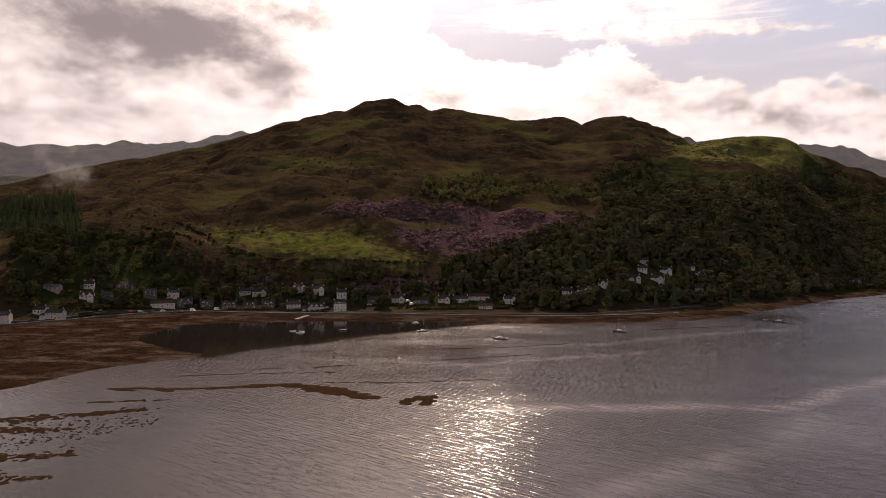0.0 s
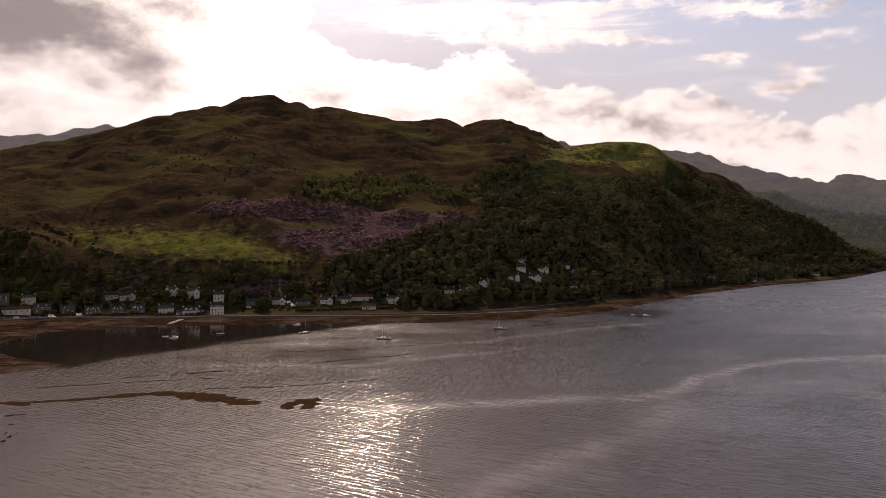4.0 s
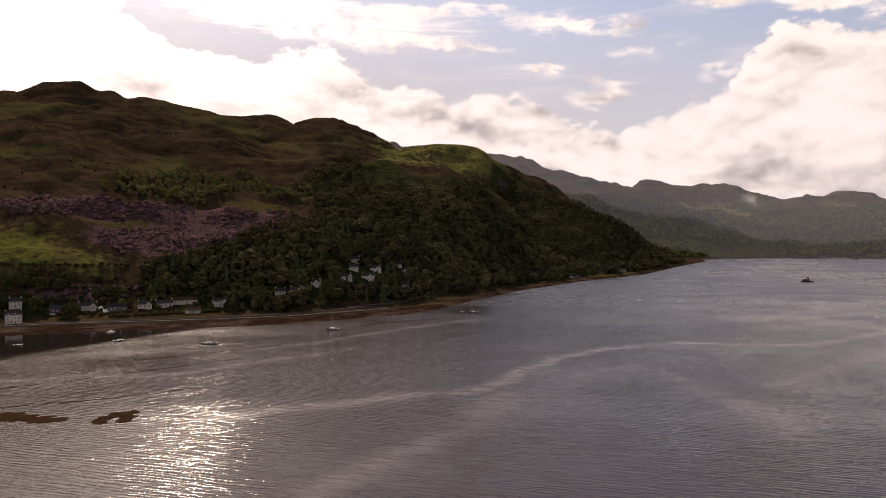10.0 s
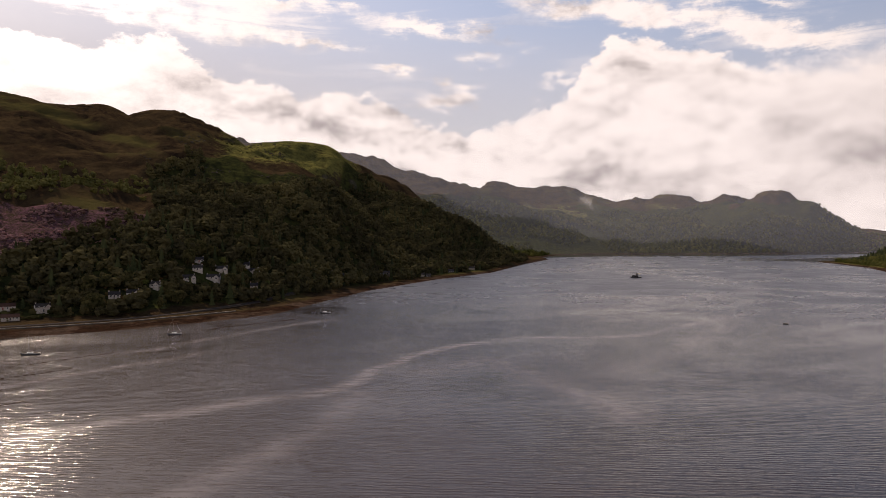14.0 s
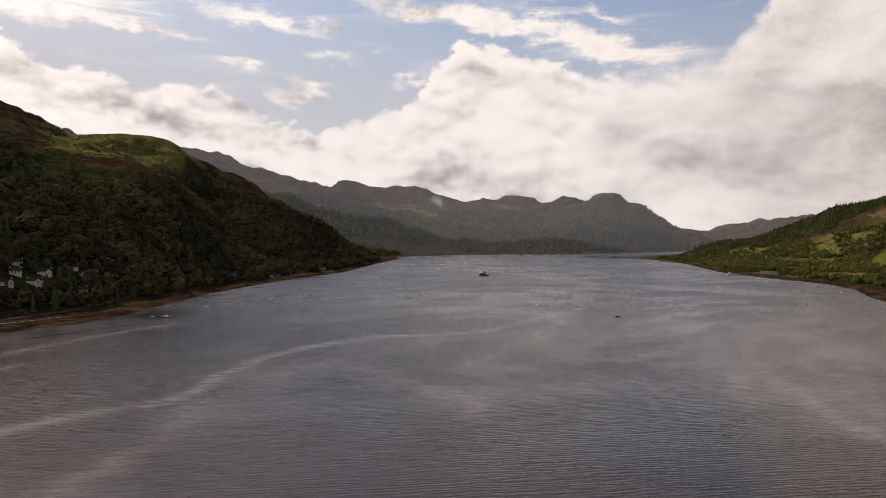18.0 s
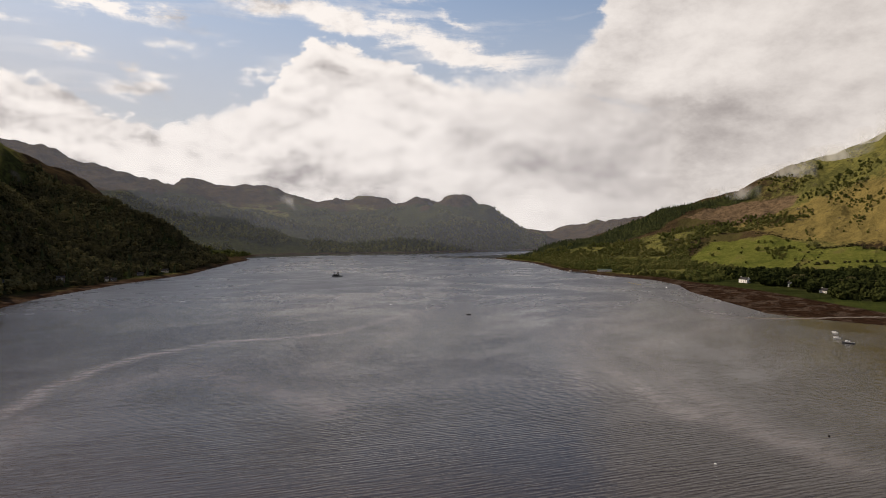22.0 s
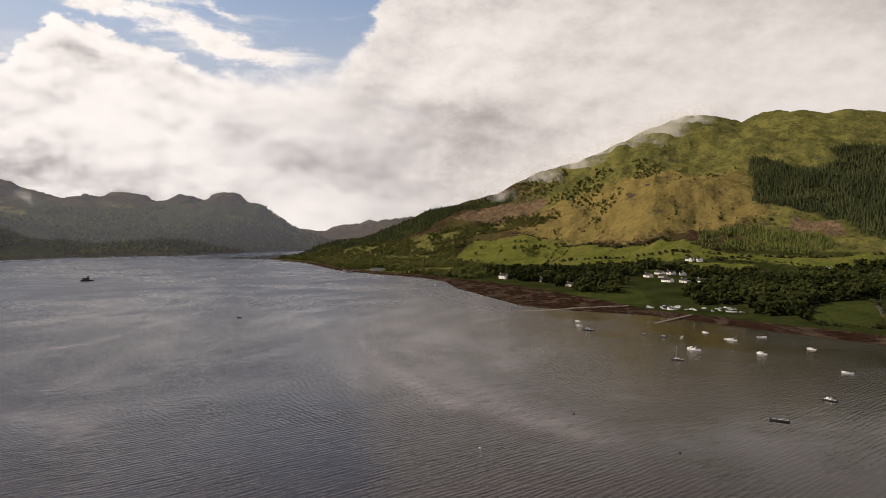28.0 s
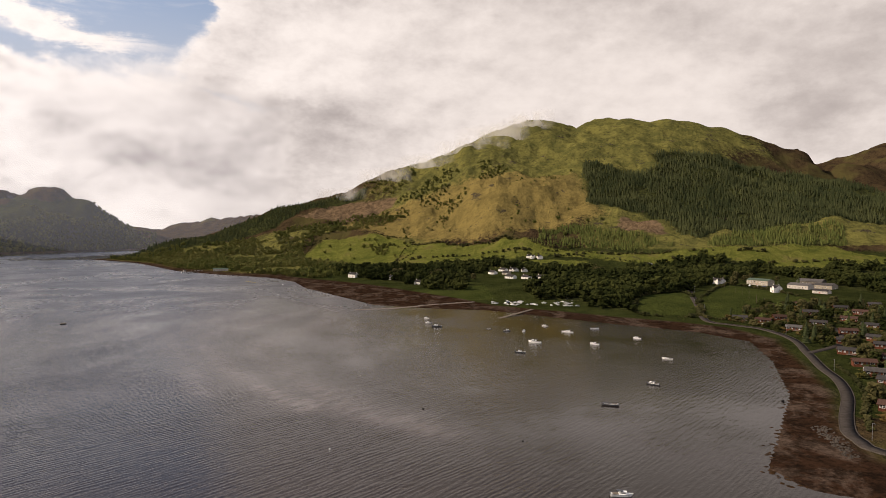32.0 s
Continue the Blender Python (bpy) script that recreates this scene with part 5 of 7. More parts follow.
# ---------------------------------------------------------------- farms, cottages and works on the west shore
WEST_HOUSES = [
    (1096, 134, "w", 16, 5.0, 2, 4, 0, 0, 0), (1046, 71, "w", 9, 4.0, 2, 2, 0, 0, 20), (966, 27, "w", 12, 3.0, 1, 3, 0, 0, 0), (1330, -176, "w", 15, 3.6, 1, 3, 0, 1, -20), (1326, -192, "w", 15, 3.6, 1, 3, 0, 1, 20), (1090, -85, "w", 16, 3.0, 1, 4, 0, 0, 10), (1150, -107, "w", 16, 3.0, 1, 4, 0, 0, 0), (1148, -124, "w", 15, 3.0, 1, 4, 0, 1, 0),
    (1130, -140, "w", 12, 3.2, 1, 3, 0, 1, 30), (992, -103, "w", 17, 3.0, 1, 4, 0, 0, 0), (980, -124, "w", 14, 3.0, 1, 4, 0, 0, 0), (980, -146, "w", 16, 3.0, 1, 4, 0, 0, 0), (984, -164, "w", 11, 3.0, 1, 3, 0, 0, 0), (1230, -375, "w", 15, 4.0, 1, 3, 0, 1, 30), (876, -353, "w", 18, 4.6, 2, 4, 0, 1, 0), (768, -374, "w", 11, 5.4, 2, 3, 0, 1, 10), (1075, -105, "c", 13, 3.0, 1, 3, 0, 0, 0)]
for hx, hy, kind, wid, eav, st, bays, dorm, gab, off in WEST_HOUSES:
    house(hx, hy, face_loch(hx, hy, off + 48), wid, 7.6, eav, 2.6, st, bays, WHITEWASH if kind == "w" else CREAM, SLATE, 2 if st == 2 else 1, dorm, bool(gab), False, "white harled cottage with a slate roof" + (" and a gabled front" if gab else " among dark trees"), "white houses by the west shore", "house")
    BUILT.append((hx, hy, wid * 0.62))


def works(x, y, face, width, depth, eaves, rise, wall, roof, bays, label):
    h = house(x, y, face, width, depth, eaves, rise, 2 if eaves > 5 else 1, bays, wall, roof, 0, 0, False, False, label, "works buildings by the farm road", "building")
    h.name = "works_building"
    BUILT.append((x, y, width * 0.6))


works(858, -398, face_loch(858, -398, 40), 31, 12, 6.0, 2.0, CREAM, GREEN_ROOF, 9, "long two-storey cream building with a green sheet roof")
works(812, -424, face_loch(812, -424, 30), 25, 13, 4.2, 2.2, HARL, FELT, 6, "white walled workshop with a grey sheet roof")
works(806, -450, face_loch(806, -450, 30), 22, 13, 4.2, 2.2, CREAM, FELT, 5, "cream walled workshop with a grey sheet roof")
works(874, -470, face_loch(874, -470, 20), 30, 16, 4.6, 2.6, STONE, FELT, 6, "broad grey farm shed under sheet roofing")
works(756, -418, face_loch(756, -418, 30), 17, 8, 3.0, 1.6, HARL, SLATE, 5, "low white annexe beside the workshops")
works(1264, 395, face_loch(1264, 395), 26, 9, 3.6, 1.4, HARL, GREEN_ROOF, 6, "long white boat shed with a green roof by the jetty")


# ---------------------------------------------------------------- holiday lodges
def lodge_model(roof, label):
    top = thing("lodge", label, "lodge", "timber lodges beside the shore road")
    part("wall", prism([(-2.9, -1.4), (2.9, -1.4), (2.9, 2.5), (0, 3.7), (-2.9, 2.5)], 11.5), TIMBER, top)
    part("roof", prism([(-3.5, 2.22), (0, 3.72), (3.5, 2.22), (3.5, 2.42), (0, 3.96), (-3.5, 2.42)], 12.6), roof, top)
    part("ridge_cap", prism([(-0.2, 3.9), (0, 4.08), (0.2, 3.9)], 12.6), roof, top)
    for x in (-6.33, 6.33):
        part("bargeboard", prism([(-3.55, 2.1), (0, 3.6), (3.55, 2.1), (3.55, 2.4), (0, 3.95), (-3.55, 2.4)], 0.08), WHITE if roof is FELT else TIMBER, top, at=pose(x, 0, 0))
    for x, k in ((-4.2, WIN_WIDE), (-1.6, WIN_SMALL), (3.6, WIN_WIDE)):
        add_window(top, k, x, -2.93, 0.95)
    add_window(top, WIN_WIDE, 5.78, 0.0, 0.9, 90)
    part("door", box(0.95, 0.1, 2.0, bevel=0.02), DARKPAINT, top, at=pose(0.9, -2.95, 0.1))
    dk = part("deck", box(6.0, 2.2, 0.18), DECK, top, at=pose(2.6, -4.0, 0.0))
    for k in range(5):
        part("rail_post", box(0.1, 0.1, 1.3), DECK, dk, at=pose(-2.9 + 1.45 * k, -1.05, -0.2))
    part("handrail", box(6.0, 0.09, 0.08), DECK, dk, at=pose(0, -1.05, 1.02))
    return top


LODGES = [lodge_model(SLATE, "red-brown timber lodge with a dark shallow roof"), lodge_model(FELT, "red-brown timber lodge with a pale grey sheet roof"), lodge_model(TILE, "red-brown timber lodge with a brown tiled roof")]
LODGE_AT = [(588, -256, 0), (571, -268, 2), (583, -288, 2), (528, -272, 1), (546, -300, 0), (503, -298, 2), (470, -298, 0), (440, -284, 0), (464, -274, 0), (424, -252, 0), (386, -238, 2), (358, -228, 1), (336, -221, 0), (318, -214, 2), (286, -190, 2), (640, -404, 0), (600, -322, 0), (590, -360, 2),
            (398, -262, 2), (366, -250, 0), (520, -325, 0), (484, -326, 2), (448, -310, 1), (556, -330, 2), (620, -360, 0), (345, -243, 1), (412, -284, 2), (536, -356, 1), (300, -207, 0), (650, -340, 2)]
for k, (lx, ly, kind) in enumerate(LODGE_AT):
    m = pose(lx, ly, max(2.4, float(ground_z(lx, ly))) + 0.5, 0, 0, 180 - face_loch(lx, ly, 14 * math.sin(k * 2.3)))
    if kind in (0, 1, 2) and LODGES[kind].get("used") is None:
        LODGES[kind].matrix_basis = m
        LODGES[kind]["used"] = 1
    else:
        copy_thing(LODGES[kind], m)
    BUILT.append((lx, ly, 7.5))


# ---------------------------------------------------------------- woods
rng = np.random.RandomState(5)
OCTA_V = np.array([(1, 0, 0), (-1, 0, 0), (0, 1, 0), (0, -1, 0), (0, 0, 1), (0, 0, -1)], float)
OCTA_F = np.array([(0, 2, 4), (2, 1, 4), (1, 3, 4), (3, 0, 4), (2, 0, 5), (1, 2, 5), (3, 1, 5), (0, 3, 5)])


def spin(r):
    q = r.normal(size=4)
    a, b, c, d = q / np.linalg.norm(q)
    return np.array([[1 - 2 * (c * c + d * d), 2 * (b * c - a * d), 2 * (b * d + a * c)], [2 * (b * c + a * d), 1 - 2 * (b * b + d * d), 2 * (c * d - a * b)], [2 * (b * d - a * c), 2 * (c * d + a * b), 1 - 2 * (b * b + c * c)]])


def crown_shape(r, clumps, lean=0.0, size=0.34):
    """A crown 1 high: many ragged clumps about an uneven oval, with gaps between them."""
    vs, fs = [], []
    for k in range(clumps):
        u = r.rand()
        z = 0.22 + 0.70 * u
        wide = 0.44 * math.sqrt(max(0.05, 1 - ((z - 0.55) / 0.48) ** 2)) * (0.75 + 0.4 * r.rand())
        a = r.rand() * 6.283
        rad = wide * (0.35 + 0.65 * r.rand())
        v = OCTA_V * (0.7 + 0.6 * r.rand(6, 1)) * size * (0.45 + 0.5 * r.rand()) * np.array([1, 1, 0.8])
        v = v @ spin(r).T + (rad * math.cos(a) + lean * z, rad * math.sin(a), z)
        fs.append(OCTA_F + 6 * k)
        vs.append(v)
    return np.concatenate(vs), np.concatenate(fs)


def spruce_shape(r, tiers=4, sides=7):
    """A spruce 1 high: ragged drooping skirts of branches, one over the other."""
    vs, fs = [], []
    for k in range(tiers):
        base = 0.06 + 0.90 * k / tiers
        top = min(1.0, base + 1.35 / tiers)
        rad = 0.20 * (1 - k / (tiers + 0.6)) + 0.015
        n = len(vs)
        vs.append((0, 0, top))
        off = r.rand() * 6
        for s in range(sides):
            q = rad * (0.65 + 0.6 * r.rand())
            a = off + 6.283 * s / sides
            vs.append((q * math.cos(a), q * math.sin(a), base - 0.03 * r.rand()))
        fs += [(n, n + 1 + s, n + 1 + (s + 1) % sides) for s in range(sides)]
    return np.array(vs), np.array(fs)


def scatter(outline, gap, seed, keep=1.0, clump=0.0, clump_size=60.0):
    """Places in an outline, about a gap apart and uneven."""
    r = np.random.RandomState(seed)
    xs, ys = [p[0] for p in outline], [p[1] for p in outline]
    x, y = np.meshgrid(np.arange(min(xs) - 20, max(xs) + 20, gap), np.arange(min(ys) - 20, max(ys) + 20, gap))
    x, y = x.ravel() + (r.rand(x.size) - 0.5) * gap * 0.95, y.ravel() + (r.rand(x.size) - 0.5) * gap * 0.95
    m = signed(x, y, outline) + 16 * fbm(x, y, 50, 2, seed) > 0
    m &= r.rand(len(x)) < keep
    if clump:
        m &= fbm(x, y, clump_size, 3, seed + 3) > clump
    m &= signed(x, y, LOCH) < -4
    brow = np.degrees(np.arctan2(x, y))
    m &= ~((brow > 16.5) & (brow < 28.5) & (ground_z(x, y) > 150 + 25 * fbm(x, y, 60, 2, 7)))
    for hx, hy, rad in BUILT:
        d = math.hypot(hx, hy)
        m &= np.hypot(x - hx, y - hy) > rad + 2.5
        m &= np.hypot(x - hx * (1 - 14 / d), y - hy * (1 - 14 / d)) > rad + 1.0
        run, aside = (x * hx + y * hy) / d, np.abs(x * hy - y * hx) / d
        lawn = (aside < rad * 0.9) & (run < d) & (run > d - 90) & (ground_z(x, y) + 9 > 75 + (float(ground_z(hx, hy)) + 1.0 - 75) * run / d)
        m &= ~(lawn & (r.rand(len(x)) < 0.8))
    m &= ~((x > 660) & (x < 745) & (y > -150) & (y < -45))
    return x[m], y[m]


def plant(name, label, category, places, low, high, material, shapes, seed, slim=1.0):
    """A wood as one mesh of kind stuff: the shapes, turned and sized at random, at the places."""
    r = np.random.RandomState(seed)
    x, y = places
    z = ground_z(x, y)
    V, F, T_, n0 = [], [], [], 0
    pick = r.randint(len(shapes), size=len(x))
    for k, (v, f) in enumerate(shapes):
        m = pick == k
        n = int(m.sum())
        if not n:
            continue
        a, s = r.rand(n) * 6.283, low + (high - low) * r.rand(n) ** 1.3
        c, q = np.cos(a)[:, None], np.sin(a)[:, None]
        wide = (s * slim * (0.8 + 0.5 * r.rand(n)))[:, None]
        px = (v[None, :, 0] * c - v[None, :, 1] * q) * wide + x[m][:, None]
        py = (v[None, :, 0] * q + v[None, :, 1] * c) * wide + y[m][:, None]
        pz = v[None, :, 2] * s[:, None] + (z[m] - 0.06 * s)[:, None]
        V.append(np.stack([px, py, pz], -1).reshape(-1, 3))
        F.append((f[None] + (np.arange(n) * len(v))[:, None, None] + n0).reshape(-1, 3))
        stand = 0.5 + 0.5 * fbm(x[m], y[m], 70, 3, 14)
        T_.append(np.repeat(np.clip(0.55 * r.rand(n) ** 1.6 + 1.5 * (stand - 0.42), 0, 1), len(v)))
        n0 += n * len(v)
    ob = new(name, mesh_of(name, np.concatenate(V), np.concatenate(F), material, tint=np.concatenate(T_)))
    return tagged(ob, label, category, kind="stuff")


BROAD = [crown_shape(rng, 20, size=0.29) for _ in range(7)]
BROAD_NEAR = [crown_shape(rng, 64, size=0.165) for _ in range(5)]
BROAD_FAR = [crown_shape(rng, 6, size=0.5) for _ in range(5)]
SPRUCE = [spruce_shape(rng) for _ in range(6)]
SPRUCE_FAR = [spruce_shape(rng, 2, 5) for _ in range(4)]
BUSH = [crown_shape(rng, 7, size=0.5) for _ in range(5)]

plant("woodland", "dense dark broadleaf woodland on the steep lochside slope", "woodland", scatter(WOODS_EAST[0], 9.0, 1, 0.93), 5, 15, LEAF_EAST, BROAD, 2)
plant("woodland", "mixed spruces standing among the lochside woodland", "woodland", scatter(WOODS_EAST[0], 24, 3, 0.6, -0.1, 150), 13, 22, NEEDLE, SPRUCE, 4)
plant("birch_wood", "pale green birch scrub across the open hillside", "woodland", scatter(BIRCH_EAST, 10, 5, 0.85, -0.10), 5, 11, BIRCH, BROAD, 6)
plant("spruce_wood", "dark spruce block above the village", "woodland", scatter(DARK_WOOD, 8, 7), 12, 20, NEEDLE, SPRUCE, 8)
plant("spruce_plantation", "tall dark green spruce plantation with a sharp edge", "woodland", scatter(SPRUCE_WEST, 5.8, 9, 0.96, -0.42, 60), 7.5, 14, NEEDLE, SPRUCE, 10)
for k, o in enumerate(YOUNG_WEST):
    plant("young_plantation", "bright green young spruces below the tall plantation", "woodland", scatter(o, 5.4, 11 + k, 0.97, -0.34, 40), 7, 12, YOUNG, SPRUCE, 13)
plant("spruce_wood", "dark spruces along the crest of the spur", "woodland", scatter(SPRUCE_SPUR, 7, 15, 0.96, -0.34, 60), 5, 10, NEEDLE, SPRUCE, 16, 1.5)
plant("woodland", "green birch and oak scrub down to the shore", "woodland", scatter(SCRUB_WEST, 9.0, 17, 0.94, -0.27, 70), 4, 11, SCRUB, BROAD, 18)
for k, o in enumerate(WOODS_WEST):
    plant("woodland", "dark broadleaf trees round the fields by the shore", "woodland", scatter(o, 9.5, 19 + k, 0.92, -0.28, 45), 6, 16, LEAF_WEST_SHADED, BROAD, 22)
for k, o in enumerate(GULLIES):
    plant("woodland", "birch and rowan crowding the hillside gullies", "woodland", scatter(o, 7.5, 80 + k, 0.75, -0.12, 40), 3, 8, LEAF_LIGHT, BROAD, 84 + k)
plant("woodland", "clump of trees along a field bank", "woodland", scatter([(1594, 184), (1564, 57), (1447, 87), (1494, 137)], 12, 90, 0.8, -0.05, 40), 4, 9, LEAF_LIGHT, BROAD, 91)
far_x, far_y = np.meshgrid(np.arange(900, 3300, 13.5), np.arange(900, 3300, 13.5))
far_x, far_y = far_x.ravel() + rng.rand(far_x.size) * 16, far_y.ravel() + rng.rand(far_x.size) * 16
fz, fb, fd = ground_z(far_x, far_y), np.degrees(np.arctan2(far_x, far_y)), np.hypot(far_x, far_y)
fm = (fz > 2) & (fz < 150 + 90 * fbm(far_x, far_y, 300, 3, 4)) & (fd > 1900) & (fd < 3700) & (fb > 26) & (fb < 68) & (fbm(far_x, far_y, 140, 3, 9) > -0.22)
plant("far_woodland", "hazy woods along the far shore", "woodland", (far_x[fm], far_y[fm]), 6, 12, LEAF_LIGHT, BROAD_FAR, 24)
plant("bushes", "pink flowering bushes massed on the open slope", "bush", [np.concatenate(v) for v in zip(*[scatter(o, 4.3, 30 + k, 0.9, -0.16, 26) for k, o in enumerate(HEATHER)])], 1.0, 2.8, BLOSSOM, BUSH, 26, 1.9)
moor_x, moor_y = np.meshgrid(np.arange(-700, 500, 23.0), np.arange(660, 1500, 23.0))
moor_x, moor_y = moor_x.ravel() + rng.rand(moor_x.size) * 22, moor_y.ravel() + rng.rand(moor_x.size) * 22
mm = (fbm(moor_x, moor_y, 160, 3, 2) > 0.16) & (ground_z(moor_x, moor_y) < 260)
plant("bushes", "dark gorse and scrub on the moor", "bush", (moor_x[mm], moor_y[mm]), 1, 3.2, LEAF, BUSH, 28, 1.5)


# ---------------------------------------------------------------- boats
def hull_shape(length, beam, deep, high, stern=0.8, rake=0.5):
    """A hull from bow (+x) to stern, lofted through seven stations; z = 0 is the water line."""
    bm = bmesh.new()
    rows = []
    for i in range(7):
        u = i / 6
        x = -length / 2 + length * u
        b = beam / 2 * (stern + (1 - stern) * min(1, u * 2.2)) * (1 - max(0, u - 0.45) ** 2 * 3.25) if u < 1 else 0.02
        b = max(b, 0.02)
        sheer = high * (0.85 + 0.45 * u * u)
        keel = -deep * (1 - max(0, u - 0.7) * 2.4)
        xb = x + (rake if i == 6 else 0)
        prof = [(0, keel), (b * 0.75, keel * 0.45), (b * 0.95, 0.1), (b, sheer)]
        pts = [(xb if z > 0.2 else x, -y, z) for y, z in prof[::-1]] + [(xb if z > 0.2 else x, y, z) for y, z in prof[1:]]
        rows.append([bm.verts.new(p) for p in pts])
    for a, b in zip(rows, rows[1:]):
        for k in range(len(a) - 1):
            bm.faces.new((a[k], a[k + 1], b[k + 1], b[k]))
    bm.faces.new(rows[0])
    for a, b in zip(rows, rows[1:]):
        bm.faces.new((a[0], b[0], b[-1], a[-1]))
    bmesh.ops.recalc_face_normals(bm, faces=bm.faces)
    return bm


def strake(length, beam, high):
    bm = bmesh.new()
    for s in (-1, 1):
        for i in range(3):
            u = i / 3
            box(length * 0.3, 0.06, 0.12, -length * 0.36 + length * 0.29 * i, s * beam * 0.49 * (1 - 0.12 * (i == 2)), high * 0.82, bm=bm)
    return bm


def motor_boat(length, hull_mat, label, cabin=True, m=None):
    b = length * 0.34
    top = thing("motor_boat", label, "boat", "boats moored in the bay", m)
    part("hull", hull_shape(length, b, 0.35, length * 0.12, 0.9, 0.5), hull_mat, top)
    part("rubbing_strake", strake(length, b, length * 0.12), DARKPAINT if hull_mat is WHITE else WHITE, top)
    h = length * 0.12
    if cabin:
        part("cabin", prism([(-b * 0.34, h * 0.9), (b * 0.34, h * 0.9), (b * 0.28, h * 1.95), (-b * 0.28, h * 1.95)], length * 0.36), WHITE, top, at=pose(length * 0.08, 0, 0))
        part("windscreen", prism([(-b * 0.30, h * 1.3), (b * 0.30, h * 1.3), (b * 0.26, h * 2.3), (-b * 0.26, h * 2.3)], length * 0.10), PANE, top, at=pose(length * 0.02, 0, 0))
        for s in (-1, 1):
            part("side_window", box(length * 0.24, 0.04, h * 0.42), PANE, top, at=pose(length * 0.08, s * b * 0.315, h * 1.35))
        part("canopy", box(length * 0.22, b * 0.6, 0.08, bevel=0.03), DARKPAINT, top, at=pose(-length * 0.1, 0, h * 2.3))
    else:
        for u in (-0.22, 0.05):
            part("thwart", box(0.3, b * 0.8, 0.06), DECK, top, at=pose(length * u, 0, h * 1.02))
    part("cockpit", box(length * 0.28, b * 0.7, 0.05), DECK, top, at=pose(-length * 0.27, 0, h * 0.98))
    ob = part("outboard", box(0.35, 0.35, 0.75, bevel=0.06), DARKPAINT, top, at=pose(-length / 2 - 0.15, 0, h * 0.5))
    part("outboard_leg", box(0.14, 0.1, 0.8, 0, 0, -0.8), DARKPAINT, ob)
    return top


def yacht(length, hull_mat, label, masts=1, m=None):
    b = length * 0.3
    h = length * 0.11
    top = thing("sailing_yacht", label, "boat", "boats moored in the bay", m)
    part("hull", hull_shape(length, b, 0.5, h, 0.65, 0.8), hull_mat, top)
    part("rubbing_strake", strake(length, b, h), WHITE, top)
    part("coachroof", prism([(-b * 0.26, h * 0.9), (b * 0.26, h * 0.9), (b * 0.20, h * 1.6), (-b * 0.20, h * 1.6)], length * 0.34), WHITE, top, at=pose(length * 0.05, 0, 0))
    for s in (-1, 1):
        part("side_window", box(length * 0.2, 0.03, h * 0.22), PANE, top, at=pose(length * 0.05, s * b * 0.245, h * 1.15))
    part("cockpit", box(length * 0.2, b * 0.5, 0.05), DECK, top, at=pose(-length * 0.28, 0, h * 1.0))
    for k in range(masts):
        mx = length * (0.12 - 0.36 * k)
        tall = length * (1.15 - 0.35 * k)
        mast = part("mast", tube(0.07, 0.04, tall, 6), SLATE, top, at=pose(mx, 0, h * 0.9))
        part("boom", tube(0.10, 0.09, length * (0.36 - 0.1 * k), 6, at=Matrix.Rotation(radians(-90), 4, "Y")), DARKPAINT, mast, "furled sail on the boom", at=pose(0, 0, h * 1.3))
        part("spreader", box(0.05, length * 0.12, 0.04), METAL, mast, at=pose(0, 0, tall * 0.6))
    stay = bmesh.new()
    tip = Vector((length * 0.12, 0, h * 0.9 + length * 1.12))
    for end in ((length / 2 + 0.6, 0, h * 1.3), (-length / 2, 0, h), (length * 0.1, b * 0.48, h), (length * 0.1, -b * 0.48, h)):
        d = Vector(end) - tip
        tube(0.018, 0.018, d.length, 4, stay, Matrix.Translation(tip) @ d.to_track_quat("Z", "Y").to_matrix().to_4x4())
    part("rigging", stay, METAL, top)
    return top


def buoy(x, y, r, mat, label):
    top = thing("buoy", label, "buoy", "mooring buoys", pose(x, y, 0))
    bm = bmesh.new()
    bmesh.ops.create_icosphere(bm, subdivisions=2, radius=r, matrix=Matrix.Diagonal((1, 1, 0.8, 1)) @ Matrix.Translation((0, 0, r * 0.35)))
    part("float", bm, mat, top)
    part("ring", tube(r * 0.12, r * 0.12, r * 0.5, 6), METAL, top, at=pose(0, 0, r * 0.95))


def side_on(x, y, off=0.0, flip=False):
    """Heading that lies across the line to the middle of the bay."""
    return -math.degrees(math.atan2(x, y)) + off + (180 if flip else 0)


MOTOR = [(-102, 497, 5.5, 1, 1, 20), (-109, 504, 4.5, 1, 0, -30), (-73, 510, 6.0, 0, 0, 0), (-22, 551, 5.0, 1, 1, 0), (265, 570, 4.5, 0, 0, 0), (435, 694, 4.0, 0, 0, 0), (609, 10, 4.6, 1, 1, 150), (579, 8, 5.0, 1, 1, 160), (556, 1, 7.6, 0, 1, 175), (535, -53, 5.2, 0, 1, 10), (533, -66, 5.6, 1, 1, 75),
         (479, -67, 8.6, 1, 1, 165), (565, -87, 5.0, 1, 1, 150), (530, -100, 6.8, 1, 1, 165), (533, -97, 4.0, 1, 0, 160), (550, -124, 6.6, 1, 0, 0), (473, -107, 6.4, 1, 1, 155), (501, -144, 5.6, 1, 1, 160), (419, -139, 6.0, 1, 0, 172), (347, -108, 6.2, 0, 1, 160), (304, -76, 7.0, 0, 0, 175), (198, -53, 6.0, 1, 1, 10), (545, -40, 3.4, 0, 0, 0)]
for bx, by, ln, white, cab, off in MOTOR:
    motor_boat(ln, WHITE if white else DARKPAINT, ("white" if white else "dark blue") + (" motor cruiser with a small cabin, moored" if cab else " open boat with an outboard, moored"), bool(cab), pose(bx, by, 0, 0, 0, side_on(bx, by, off)))
